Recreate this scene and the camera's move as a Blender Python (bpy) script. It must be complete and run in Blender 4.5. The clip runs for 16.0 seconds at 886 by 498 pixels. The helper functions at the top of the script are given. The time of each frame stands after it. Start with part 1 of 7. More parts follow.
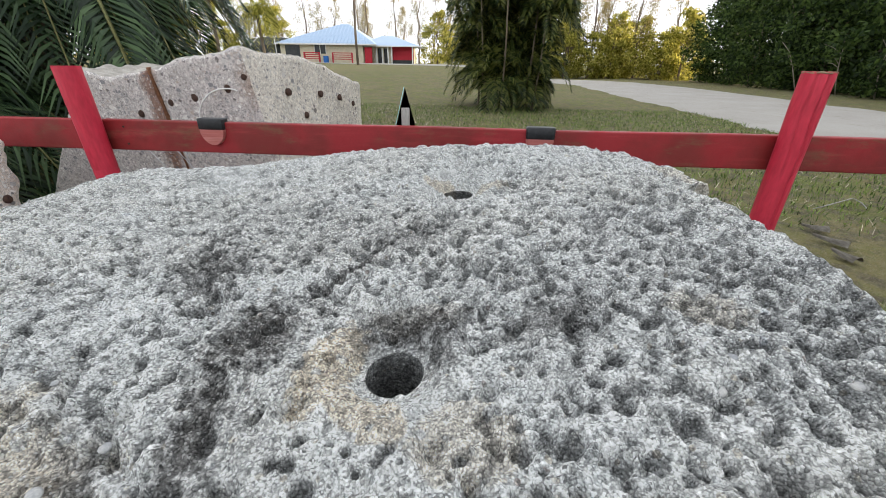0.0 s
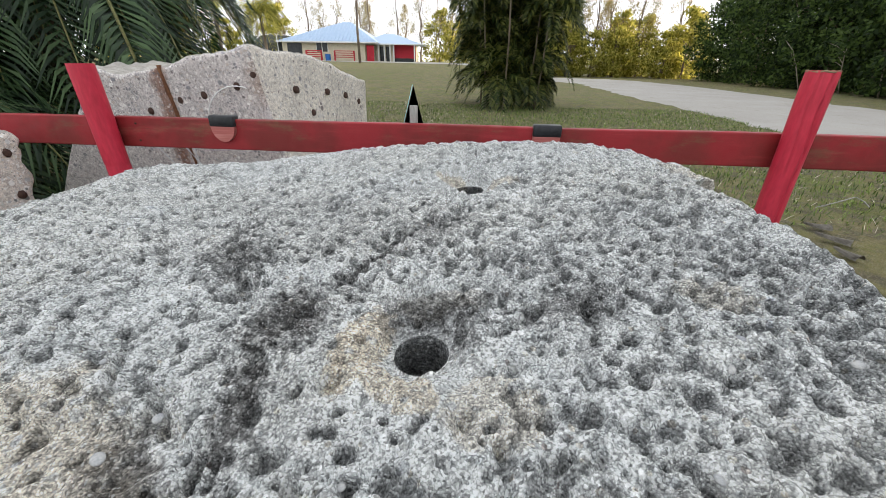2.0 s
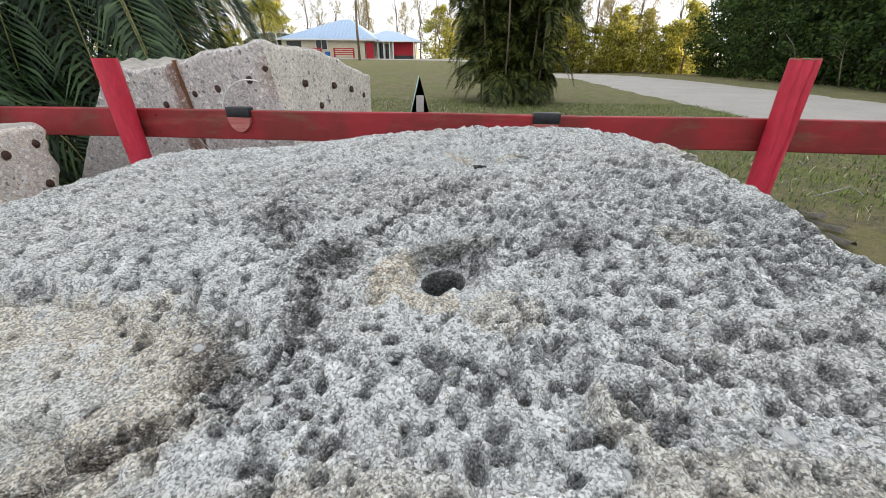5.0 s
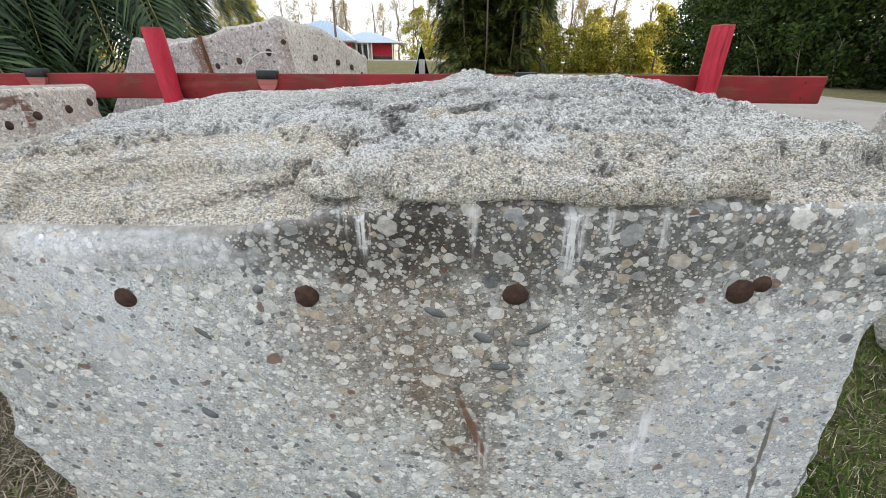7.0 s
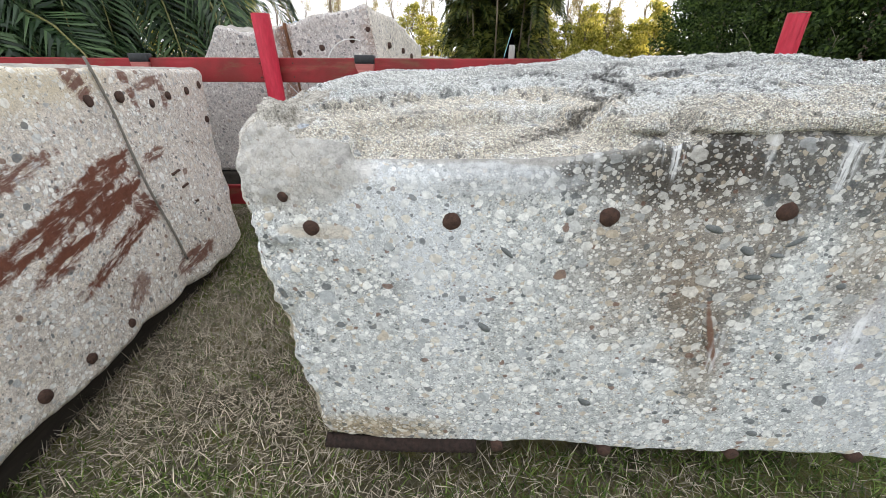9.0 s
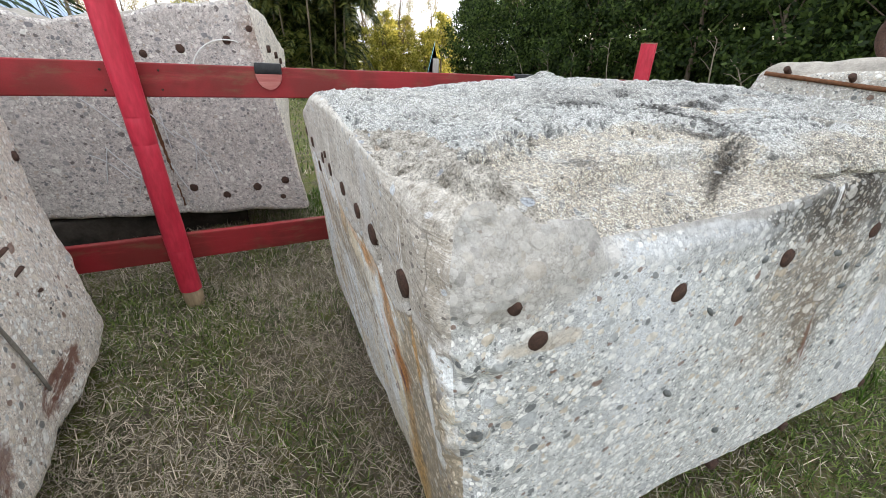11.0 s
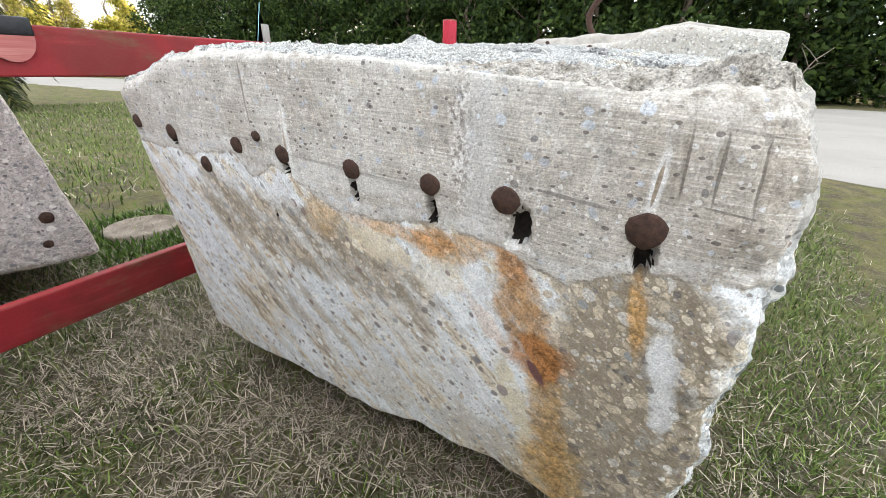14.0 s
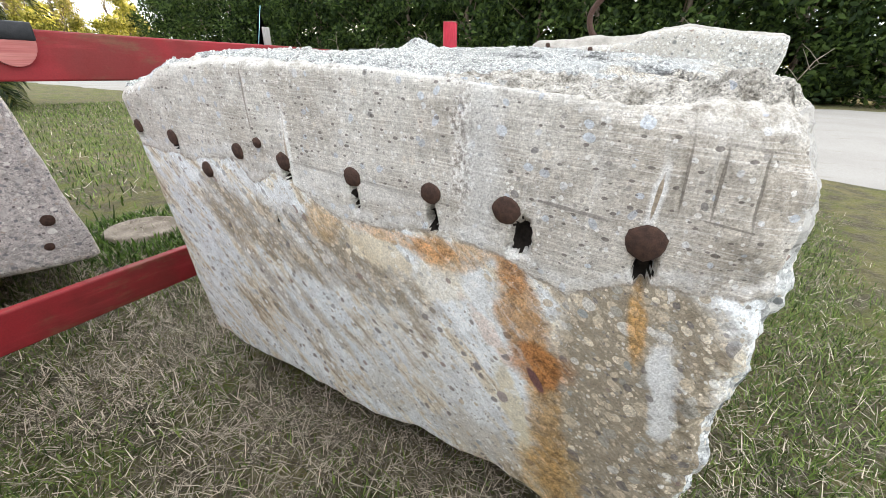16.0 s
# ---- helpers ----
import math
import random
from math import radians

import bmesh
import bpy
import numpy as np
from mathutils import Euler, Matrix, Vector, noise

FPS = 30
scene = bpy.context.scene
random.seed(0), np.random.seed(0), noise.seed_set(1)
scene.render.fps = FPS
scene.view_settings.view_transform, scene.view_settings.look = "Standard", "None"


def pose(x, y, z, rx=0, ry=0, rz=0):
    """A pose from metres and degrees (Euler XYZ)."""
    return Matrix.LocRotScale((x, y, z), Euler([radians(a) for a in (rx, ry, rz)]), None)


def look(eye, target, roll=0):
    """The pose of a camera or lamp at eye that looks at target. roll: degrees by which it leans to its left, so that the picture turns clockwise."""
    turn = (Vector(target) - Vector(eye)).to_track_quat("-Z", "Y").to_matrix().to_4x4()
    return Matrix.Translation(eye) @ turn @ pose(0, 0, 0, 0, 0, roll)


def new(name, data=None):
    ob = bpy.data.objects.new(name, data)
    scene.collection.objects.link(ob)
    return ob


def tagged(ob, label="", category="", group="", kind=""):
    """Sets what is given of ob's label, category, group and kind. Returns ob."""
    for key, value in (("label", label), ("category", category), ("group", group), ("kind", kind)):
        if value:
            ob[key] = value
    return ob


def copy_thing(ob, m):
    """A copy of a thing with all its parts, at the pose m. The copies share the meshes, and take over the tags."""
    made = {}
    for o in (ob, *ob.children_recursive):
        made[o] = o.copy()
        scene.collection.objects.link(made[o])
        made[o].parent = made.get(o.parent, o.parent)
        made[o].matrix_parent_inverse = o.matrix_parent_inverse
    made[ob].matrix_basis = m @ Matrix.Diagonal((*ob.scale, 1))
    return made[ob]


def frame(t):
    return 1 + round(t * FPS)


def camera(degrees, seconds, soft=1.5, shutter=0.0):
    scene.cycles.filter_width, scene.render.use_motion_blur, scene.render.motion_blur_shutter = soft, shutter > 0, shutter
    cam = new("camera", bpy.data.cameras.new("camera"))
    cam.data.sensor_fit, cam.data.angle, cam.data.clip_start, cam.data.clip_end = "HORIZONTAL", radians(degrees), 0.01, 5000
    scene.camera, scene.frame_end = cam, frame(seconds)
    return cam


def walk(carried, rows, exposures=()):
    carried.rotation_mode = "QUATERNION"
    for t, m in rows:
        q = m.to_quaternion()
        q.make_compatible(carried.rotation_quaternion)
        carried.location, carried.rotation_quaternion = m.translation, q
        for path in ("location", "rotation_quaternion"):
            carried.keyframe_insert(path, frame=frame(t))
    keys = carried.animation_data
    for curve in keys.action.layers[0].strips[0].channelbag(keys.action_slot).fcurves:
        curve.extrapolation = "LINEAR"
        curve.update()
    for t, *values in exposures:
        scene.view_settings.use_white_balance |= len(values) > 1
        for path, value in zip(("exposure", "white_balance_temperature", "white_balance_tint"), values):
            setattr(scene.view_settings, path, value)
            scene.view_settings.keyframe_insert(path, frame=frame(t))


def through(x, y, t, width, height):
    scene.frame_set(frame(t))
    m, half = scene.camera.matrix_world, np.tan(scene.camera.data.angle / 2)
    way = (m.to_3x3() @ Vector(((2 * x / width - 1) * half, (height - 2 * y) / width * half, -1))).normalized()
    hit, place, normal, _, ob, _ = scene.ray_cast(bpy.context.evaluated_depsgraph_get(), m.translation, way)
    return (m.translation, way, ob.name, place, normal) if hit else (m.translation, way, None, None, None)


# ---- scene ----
cam = camera(97.1, 16.0, soft=0.8)
PATH = [
    (0, (0.009, 0.017, 1.297), (-0.002, 1.825, 0.443), 0.8),
    (0.5, (-0.002, 0.005, 1.299), (-0.017, 1.814, 0.445), 0.9),
    (1, (-0.003, 0.004, 1.295), (-0.017, 1.81, 0.436), 0.9),
    (1.5, (-0.01, -0.01, 1.299), (-0.025, 1.796, 0.44), 0.9),
    (2, (-0.018, -0.013, 1.297), (-0.035, 1.792, 0.436), 0.9),
    (2.5, (-0.025, -0.008, 1.295), (-0.043, 1.796, 0.431), 0.9),
    (3, (-0.031, 0.005, 1.303), (-0.047, 1.809, 0.438), 1.0),
    (3.2, (-0.04, 0.011, 1.308), (-0.055, 1.813, 0.442), 1.0),
    (5.3, (-0.04, -0.186, 1.257), (-0.061, 1.614, 0.384), 0.4),
    (5.5, (-0.072, -0.225, 1.234), (-0.092, 1.575, 0.362), 0.4),
    (6, (-0.178, -0.388, 1.196), (-0.194, 1.413, 0.325), 0.3),
    (6.5, (-0.173, -0.512, 1.154), (-0.184, 1.289, 0.285), 0.3),
    (7, (-0.146, -0.645, 1.11), (-0.076, 1.157, 0.246), 0.4),
    (7.5, (-0.218, -0.756, 1.067), (-0.119, 1.043, 0.198), 0.4),
    (8, (-0.358, -0.846, 1.055), (-0.25, 0.95, 0.181), 0.4),
    (8.5, (-0.535, -0.89, 1.065), (-0.427, 0.909, 0.2), 0.7),
    (9, (-0.746, -0.814, 1.043), (-0.641, 0.981, 0.167), 0.5),
    (9.2, (-0.813, -0.746, 1.048), (-0.705, 1.048, 0.17), 0.5),
    (11.3, (-1.455, -0.305, 1.098), (-0.422, 1.186, 0.254), 2.9),
    (11.5, (-1.509, -0.269, 1.105), (-0.424, 1.184, 0.262), 2.8),
    (12, (-1.639, -0.14, 1.093), (-0.383, 1.169, 0.251), 2.3),
    (12.5, (-1.686, -0.008, 1.036), (-0.212, 1.059, 0.207), 1.8),
    (13, (-1.65, 0.091, 0.959), (-0.061, 0.979, 0.13), 1.7),
    (13.5, (-1.679, 0.172, 0.948), (-0.031, 0.953, 0.126), 1.4),
    (14, (-1.7, 0.224, 0.938), (-0.044, 0.984, 0.111), 1.2),
    (14.5, (-1.707, 0.248, 0.938), (-0.055, 1.006, 0.104), 1.2),
    (15, (-1.705, 0.246, 0.947), (-0.045, 0.999, 0.125), 1.3),
    (15.5, (-1.702, 0.237, 0.95), (-0.047, 0.994, 0.12), 1.3),
    (16, (-1.697, 0.227, 0.954), (-0.043, 0.986, 0.125), 1.3),
]
EXPOSURES = [(0, 1.12), (5.5, 1.1), (6.0, 1.0), (7, 1.15), (9, 1.4), (12, 1.5), (14.5, 1.85), (16, 1.85)]
walk(cam, [(t, look(eye, target, roll)) for t, eye, target, roll in PATH], EXPOSURES)

# ---- world, sun, exposure ----
GROUND = -0.15
SUN_EL, SUN_AZ = 8.6, 69.6
world = bpy.data.worlds.new("world")
scene.world = world
world.use_nodes = True
wn = world.node_tree
wn.nodes.clear()
w_out = wn.nodes.new("ShaderNodeOutputWorld")
w_bg = wn.nodes.new("ShaderNodeBackground")
w_sky = wn.nodes.new("ShaderNodeTexSky")
w_sky.sky_type = "NISHITA"
w_sky.sun_disc = False
w_sky.sun_elevation, w_sky.sun_rotation = radians(SUN_EL), radians(SUN_AZ)
w_sky.air_density, w_sky.dust_density = 1.0, 1.5
w_tc = wn.nodes.new("ShaderNodeTexCoord")
w_map = wn.nodes.new("ShaderNodeMapping")
w_map.inputs["Scale"].default_value = (1.0, 1.0, 3.2)
w_noise = wn.nodes.new("ShaderNodeTexNoise")
w_noise.inputs["Scale"].default_value = 2.2
w_noise.inputs["Detail"].default_value = 6
w_ramp = wn.nodes.new("ShaderNodeValToRGB")
w_ramp.color_ramp.elements[0].position, w_ramp.color_ramp.elements[0].color = 0.36, (0.75, 0.75, 0.75, 1)
w_ramp.color_ramp.elements[1].position, w_ramp.color_ramp.elements[1].color = 0.62, (1, 1, 1, 1)
w_mix = wn.nodes.new("ShaderNodeMixRGB")
w_mix.inputs["Color2"].default_value = (6.55, 6.75, 7.1, 1)
wn.links.new(w_tc.outputs["Generated"], w_map.inputs["Vector"])
wn.links.new(w_map.outputs["Vector"], w_noise.inputs["Vector"])
wn.links.new(w_noise.outputs["Fac"], w_ramp.inputs["Fac"])
wn.links.new(w_ramp.outputs["Color"], w_mix.inputs["Fac"])
wn.links.new(w_sky.outputs["Color"], w_mix.inputs["Color1"])
wn.links.new(w_mix.outputs["Color"], w_bg.inputs["Color"])
w_bg.inputs["Strength"].default_value = 0.12
wn.links.new(w_bg.outputs["Background"], w_out.inputs["Surface"])

sun_dir = Vector((math.sin(radians(SUN_AZ)) * math.cos(radians(SUN_EL)), math.cos(radians(SUN_AZ)) * math.cos(radians(SUN_EL)), math.sin(radians(SUN_EL))))
sun = new("sun", bpy.data.lights.new("sun", "SUN"))
sun.data.energy, sun.data.angle, sun.data.color = 5.0, radians(0.5), (1.0, 0.8, 0.55)
sun.matrix_world = look(sun_dir * 60, (0, 0, 0))

# ---- material helpers ----


class Nodes:
    """A node material under construction."""

    def __init__(self, name, rough=0.8, metal=0.0, spec=0.3, placed=False):
        self.m = bpy.data.materials.new(name)
        self.m.use_nodes = True
        self.t = self.m.node_tree
        self.b = self.t.nodes["Principled BSDF"]
        self.b.inputs["Roughness"].default_value = rough
        self.b.inputs["Metallic"].default_value = metal
        self.b.inputs["Specular IOR Level"].default_value = spec
        self.co = self.t.nodes.new("ShaderNodeNewGeometry").outputs["Position"] if placed else self.t.nodes.new("ShaderNodeTexCoord").outputs["Object"]

    def n(self, kind, **inputs):
        node = self.t.nodes.new(kind)
        for k, v in inputs.items():
            self.put(node.inputs[k.replace("_", " ")], v)
        return node

    def put(self, socket, v):
        if isinstance(v, bpy.types.NodeSocket):
            self.t.links.new(v, socket)
        elif isinstance(v, (tuple, list)) and len(v) == 3 and socket.type == "RGBA":
            socket.default_value = (*v, 1)
        else:
            socket.default_value = v

    def math(self, op, a, b=0.0, c=None, clamp=False):
        node = self.t.nodes.new("ShaderNodeMath")
        node.operation, node.use_clamp = op, clamp
        self.put(node.inputs[0], a)
        self.put(node.inputs[1], b)
        if c is not None:
            self.put(node.inputs[2], c)
        return node.outputs[0]

    def noise(self, scale, detail=4, rough=0.55, co=None, distort=0.0):
        return self.n("ShaderNodeTexNoise", Vector=co or self.co, Scale=scale, Detail=detail, Roughness=rough, Distortion=distort).outputs["Fac"]

    def ramp(self, fac, *stops, mode="LINEAR"):
        node = self.n("ShaderNodeValToRGB", Fac=fac)
        r = node.color_ramp
        r.interpolation = mode
        while len(r.elements) < len(stops):
            r.elements.new(1.0)
        for e, (p, c) in zip(r.elements, stops):
            e.position = p
            e.color = (c, c, c, 1) if isinstance(c, (int, float)) else (*c, 1)
        return node.outputs["Color"]

    def step(self, v, lo, hi):
        node = self.n("ShaderNodeMapRange", Value=v)
        node.interpolation_type = "SMOOTHSTEP"
        node.inputs["From Min"].default_value, node.inputs["From Max"].default_value = lo, hi
        return node.outputs["Result"]

    def mix(self, fac, a, b, mode="MIX"):
        node = self.n("ShaderNodeMixRGB", Fac=fac, Color1=a, Color2=b)
        node.blend_type = mode
        return node.outputs["Color"]

    def place(self, loc=(0, 0, 0), rot=(0, 0, 0), size=(1, 1, 1), co=None):
        node = self.n("ShaderNodeMapping", Vector=co or self.co)
        node.vector_type = "TEXTURE"
        node.inputs["Location"].default_value = loc
        node.inputs["Rotation"].default_value = [radians(a) for a in rot]
        node.inputs["Scale"].default_value = size
        return node.outputs["Vector"]

    def blob(self, loc, size, rot=(0, 0, 0), rag=0.5, scale=14, soft=0.25):
        """1 inside a ragged ellipsoid, 0 outside."""
        v = self.n("ShaderNodeVectorMath", Vector=self.place(loc, rot, size))
        v.operation = "LENGTH"
        d = self.math("ADD", v.outputs["Value"], self.math("MULTIPLY", self.math("SUBTRACT", self.noise(scale, 5, 0.6), 0.5), rag * 2))
        return self.step(d, 1.0 + soft, 1.0 - soft)

    def jitter(self, scale, amount, co=None):
        nz = self.n("ShaderNodeTexNoise", Vector=co or self.co, Scale=scale, Detail=2)
        rgb = self.n("ShaderNodeSeparateColor", Color=nz.outputs["Color"])
        off = self.n("ShaderNodeCombineXYZ", X=rgb.outputs["Red"], Y=rgb.outputs["Green"], Z=rgb.outputs["Blue"])
        s = self.n("ShaderNodeVectorMath")
        s.operation = "MULTIPLY_ADD"
        self.put(s.inputs[0], off.outputs["Vector"])
        s.inputs[1].default_value = (amount, amount, amount)
        s.inputs[2].default_value = (-amount / 2, -amount / 2, -amount / 2)
        a = self.n("ShaderNodeVectorMath", Vector=co or self.co)
        a.operation = "ADD"
        self.put(a.inputs[1], s.outputs["Vector"])
        return a.outputs["Vector"]

    def span(self, v, lo, hi, a, b):
        """A smooth passage from a to b as v goes from lo to hi."""
        return self.math("MULTIPLY_ADD", self.step(v, lo, hi), b - a, a)

    def pebbles(self, co, scale, lo, hi, share, stops):
        """Stones cut through: their mask and their colours."""
        v = self.n("ShaderNodeTexVoronoi", Vector=co, Scale=scale, Randomness=1.0)
        rgb = self.n("ShaderNodeSeparateColor", Color=v.outputs["Color"])
        edge = self.math("MULTIPLY_ADD", rgb.outputs["Green"], hi - lo, lo)
        inside = self.step(self.math("SUBTRACT", v.outputs["Distance"], edge), 0.018, -0.018)
        there = self.math("GREATER_THAN", rgb.outputs["Blue"], 1.0 - share)
        col = self.ramp(rgb.outputs["Red"], *stops, mode="CONSTANT")
        return self.math("MULTIPLY", inside, there), col

    def finish(self, colour, bump=None, strength=0.4, distance=0.004, rough=None):
        self.put(self.b.inputs["Base Color"], colour)
        if bump is not None:
            node = self.n("ShaderNodeBump", Height=bump, Strength=strength, Distance=distance)
            self.put(self.b.inputs["Normal"], node.outputs["Normal"])
        if rough is not None:
            self.put(self.b.inputs["Roughness"], rough)
        return self.m


STONES = ((0.0, (0.78, 0.78, 0.755)), (0.2, (0.6, 0.61, 0.6)), (0.4, (0.68, 0.63, 0.54)), (0.5, (0.42, 0.44, 0.45)), (0.6, (0.55, 0.48, 0.38)), (0.68, (0.84, 0.84, 0.81)), (0.88, (0.13, 0.14, 0.145)), (0.975, (0.2, 0.12, 0.09)))
GREY_STONES = ((0.0, (0.3, 0.29, 0.295)), (0.16, (0.56, 0.53, 0.51)), (0.36, (0.72, 0.69, 0.65)), (0.55, (0.2, 0.2, 0.215)), (0.68, (0.46, 0.39, 0.34)), (0.82, (0.78, 0.76, 0.72)), (0.93, (0.13, 0.11, 0.11)))


def sand(k, col, amount, lo=0.3, hi=1.5):
    """Sharp sand: single light and dark grains over a colour."""
    v = k.n("ShaderNodeTexVoronoi", Vector=k.jitter(60, 0.004), Scale=430.0, Randomness=1.0)
    g = k.n("ShaderNodeSeparateColor", Color=v.outputs["Color"]).outputs["Red"]
    col = k.mix(amount, col, k.ramp(g, (0.0, lo), (0.2, 0.85), (0.75, 1.15), (1.0, hi)), "MULTIPLY")
    return k.mix(amount * 0.7, col, k.ramp(k.noise(240, 4, 0.7), (0.38, lo), (0.47, 1.0), (0.6, hi)), "MULTIPLY")


def cut_concrete(name, base=(0.44, 0.455, 0.45), size=1.0, stretch=(1, 1, 0.88), stains_and_shade=(), pale=(), runs=(), stones=STONES, share=1.0, big_show=0.85, drips=(), skins=(), cracks=()):
    k = Nodes(name, 0.6, placed=True)
    co = k.jitter(9, 0.03, k.jitter(45, 0.012, k.place(size=stretch)))
    big, bigc = k.pebbles(co, 23 / size, 0.2, 0.44, 0.3 * share, stones)
    mid, midc = k.pebbles(co, 42 / size, 0.22, 0.5, 0.55 * share, stones)
    low, lowc = k.pebbles(co, 75 / size, 0.26, 0.52, 0.52 * share, stones)
    tiny, tinyc = k.pebbles(co, 150 / size, 0.25, 0.5, 0.55 * share, stones)
    patch = k.noise(3.0, 5, 0.6)
    dark = tuple(c * 0.72 for c in base)
    col = k.mix(k.step(patch, 0.35, 0.65), dark, base)
    col = k.mix(0.5, col, k.ramp(k.noise(50, 6, 0.7), (0.4, tuple(c * 0.5 for c in base)), (0.58, tuple(c * 1.35 for c in base))))
    for loc, sz, rot, colour, amount in pale:
        col = k.mix(k.math("MULTIPLY", k.blob(loc, sz, rot, 0.9, 9, 0.6), amount), col, colour)
    film = k.step(k.noise(12, 6, 0.7), 0.3, 0.7)
    masks = [(k.math("MULTIPLY", k.math("MULTIPLY", k.blob(loc, sz, rot, 1.0, 12, 0.6), k.math("MULTIPLY_ADD", film, 0.35, 0.75)), amount), colour) for loc, sz, rot, colour, amount in stains_and_shade]
    for m, colour in masks:
        col = k.mix(m, col, k.mix(1.0, col, colour, "MULTIPLY"))
    col = sand(k, col, 0.6, 0.35, 1.4)
    tone = k.ramp(k.noise(90, 5, 0.65), (0.4, 0.78), (0.56, 1.06))
    for mask, c, a in ((tiny, tinyc, 0.8), (low, lowc, 0.9), (mid, midc, big_show), (big, bigc, big_show)):
        col = k.mix(k.math("MULTIPLY", mask, a), col, k.mix(1.0, c, tone, "MULTIPLY"))
    for loc, sz, rot, colour, amount in pale:
        col = k.mix(k.math("MULTIPLY", k.math("MULTIPLY", k.blob(loc, sz, rot, 0.9, 9, 0.6), film), amount * 0.5), col, colour)
    for m, colour in masks:
        col = k.mix(k.math("MULTIPLY", m, 0.42), col, k.mix(1.0, col, colour, "MULTIPLY"))
    # smooth skins of mortar over the stones
    for x, z, w, l, colour, amount in skins:
        m = k.math("MULTIPLY", k.blob((x, 0, z), (w, 0.5, l), (0, 0, 0), 0.6, 14, 0.14), k.span(k.noise(14, 6, 0.7, co=k.place(size=(3, 1, 0.5))), 0.36, 0.5, 0.45, 1.0))
        col = k.mix(k.math("MULTIPLY", m, amount), col, k.mix(0.6, colour, k.mix(1.0, colour, k.ramp(k.noise(60, 6, 0.75), (0.36, 0.5), (0.6, 1.35)), "MULTIPLY")))
    for x, z, w, l, lean, colour in cracks:
        col = k.mix(k.math("MULTIPLY", k.blob((x, -0.1, z), (w, 0.5, l), (0, lean, 0), 0.45, 40, 0.3), 0.9), col, colour)
    # lime that ran down the face
    for x, z, w, l, amount in drips:
        m = k.math("MULTIPLY", k.blob((x, -0.1, z), (w, 0.4, l), (0, 0, 0), 0.8, 30, 0.5), k.step(k.noise(30, 5, 0.7, co=k.place(size=(0.4, 1, 4))), 0.42, 0.58))
        col = k.mix(k.math("MULTIPLY", m, amount), col, (0.8, 0.81, 0.82))
    for loc, sz, rot, colour, amount in runs:
        m = k.math("MULTIPLY", k.math("MULTIPLY", k.blob(loc, sz, rot, 0.9, 30, 0.25), k.step(k.noise(40, 5, 0.7, co=k.place(rot=rot, size=(1, 5, 1))), 0.38, 0.52)), amount)
        col = k.mix(m, col, k.mix(k.noise(60, 4), colour, tuple(c * 0.5 for c in colour)))
    h = k.math("MULTIPLY_ADD", big, 0.3, k.math("MULTIPLY_ADD", k.noise(330, 3, 0.7), 0.35, k.math("MULTIPLY_ADD", k.noise(60, 5), 0.8, k.math("MULTIPLY", mid, 0.25))))
    return k.finish(col, h, 0.5, 0.005, k.ramp(k.noise(30), (0.3, 0.5), (0.7, 0.8)))


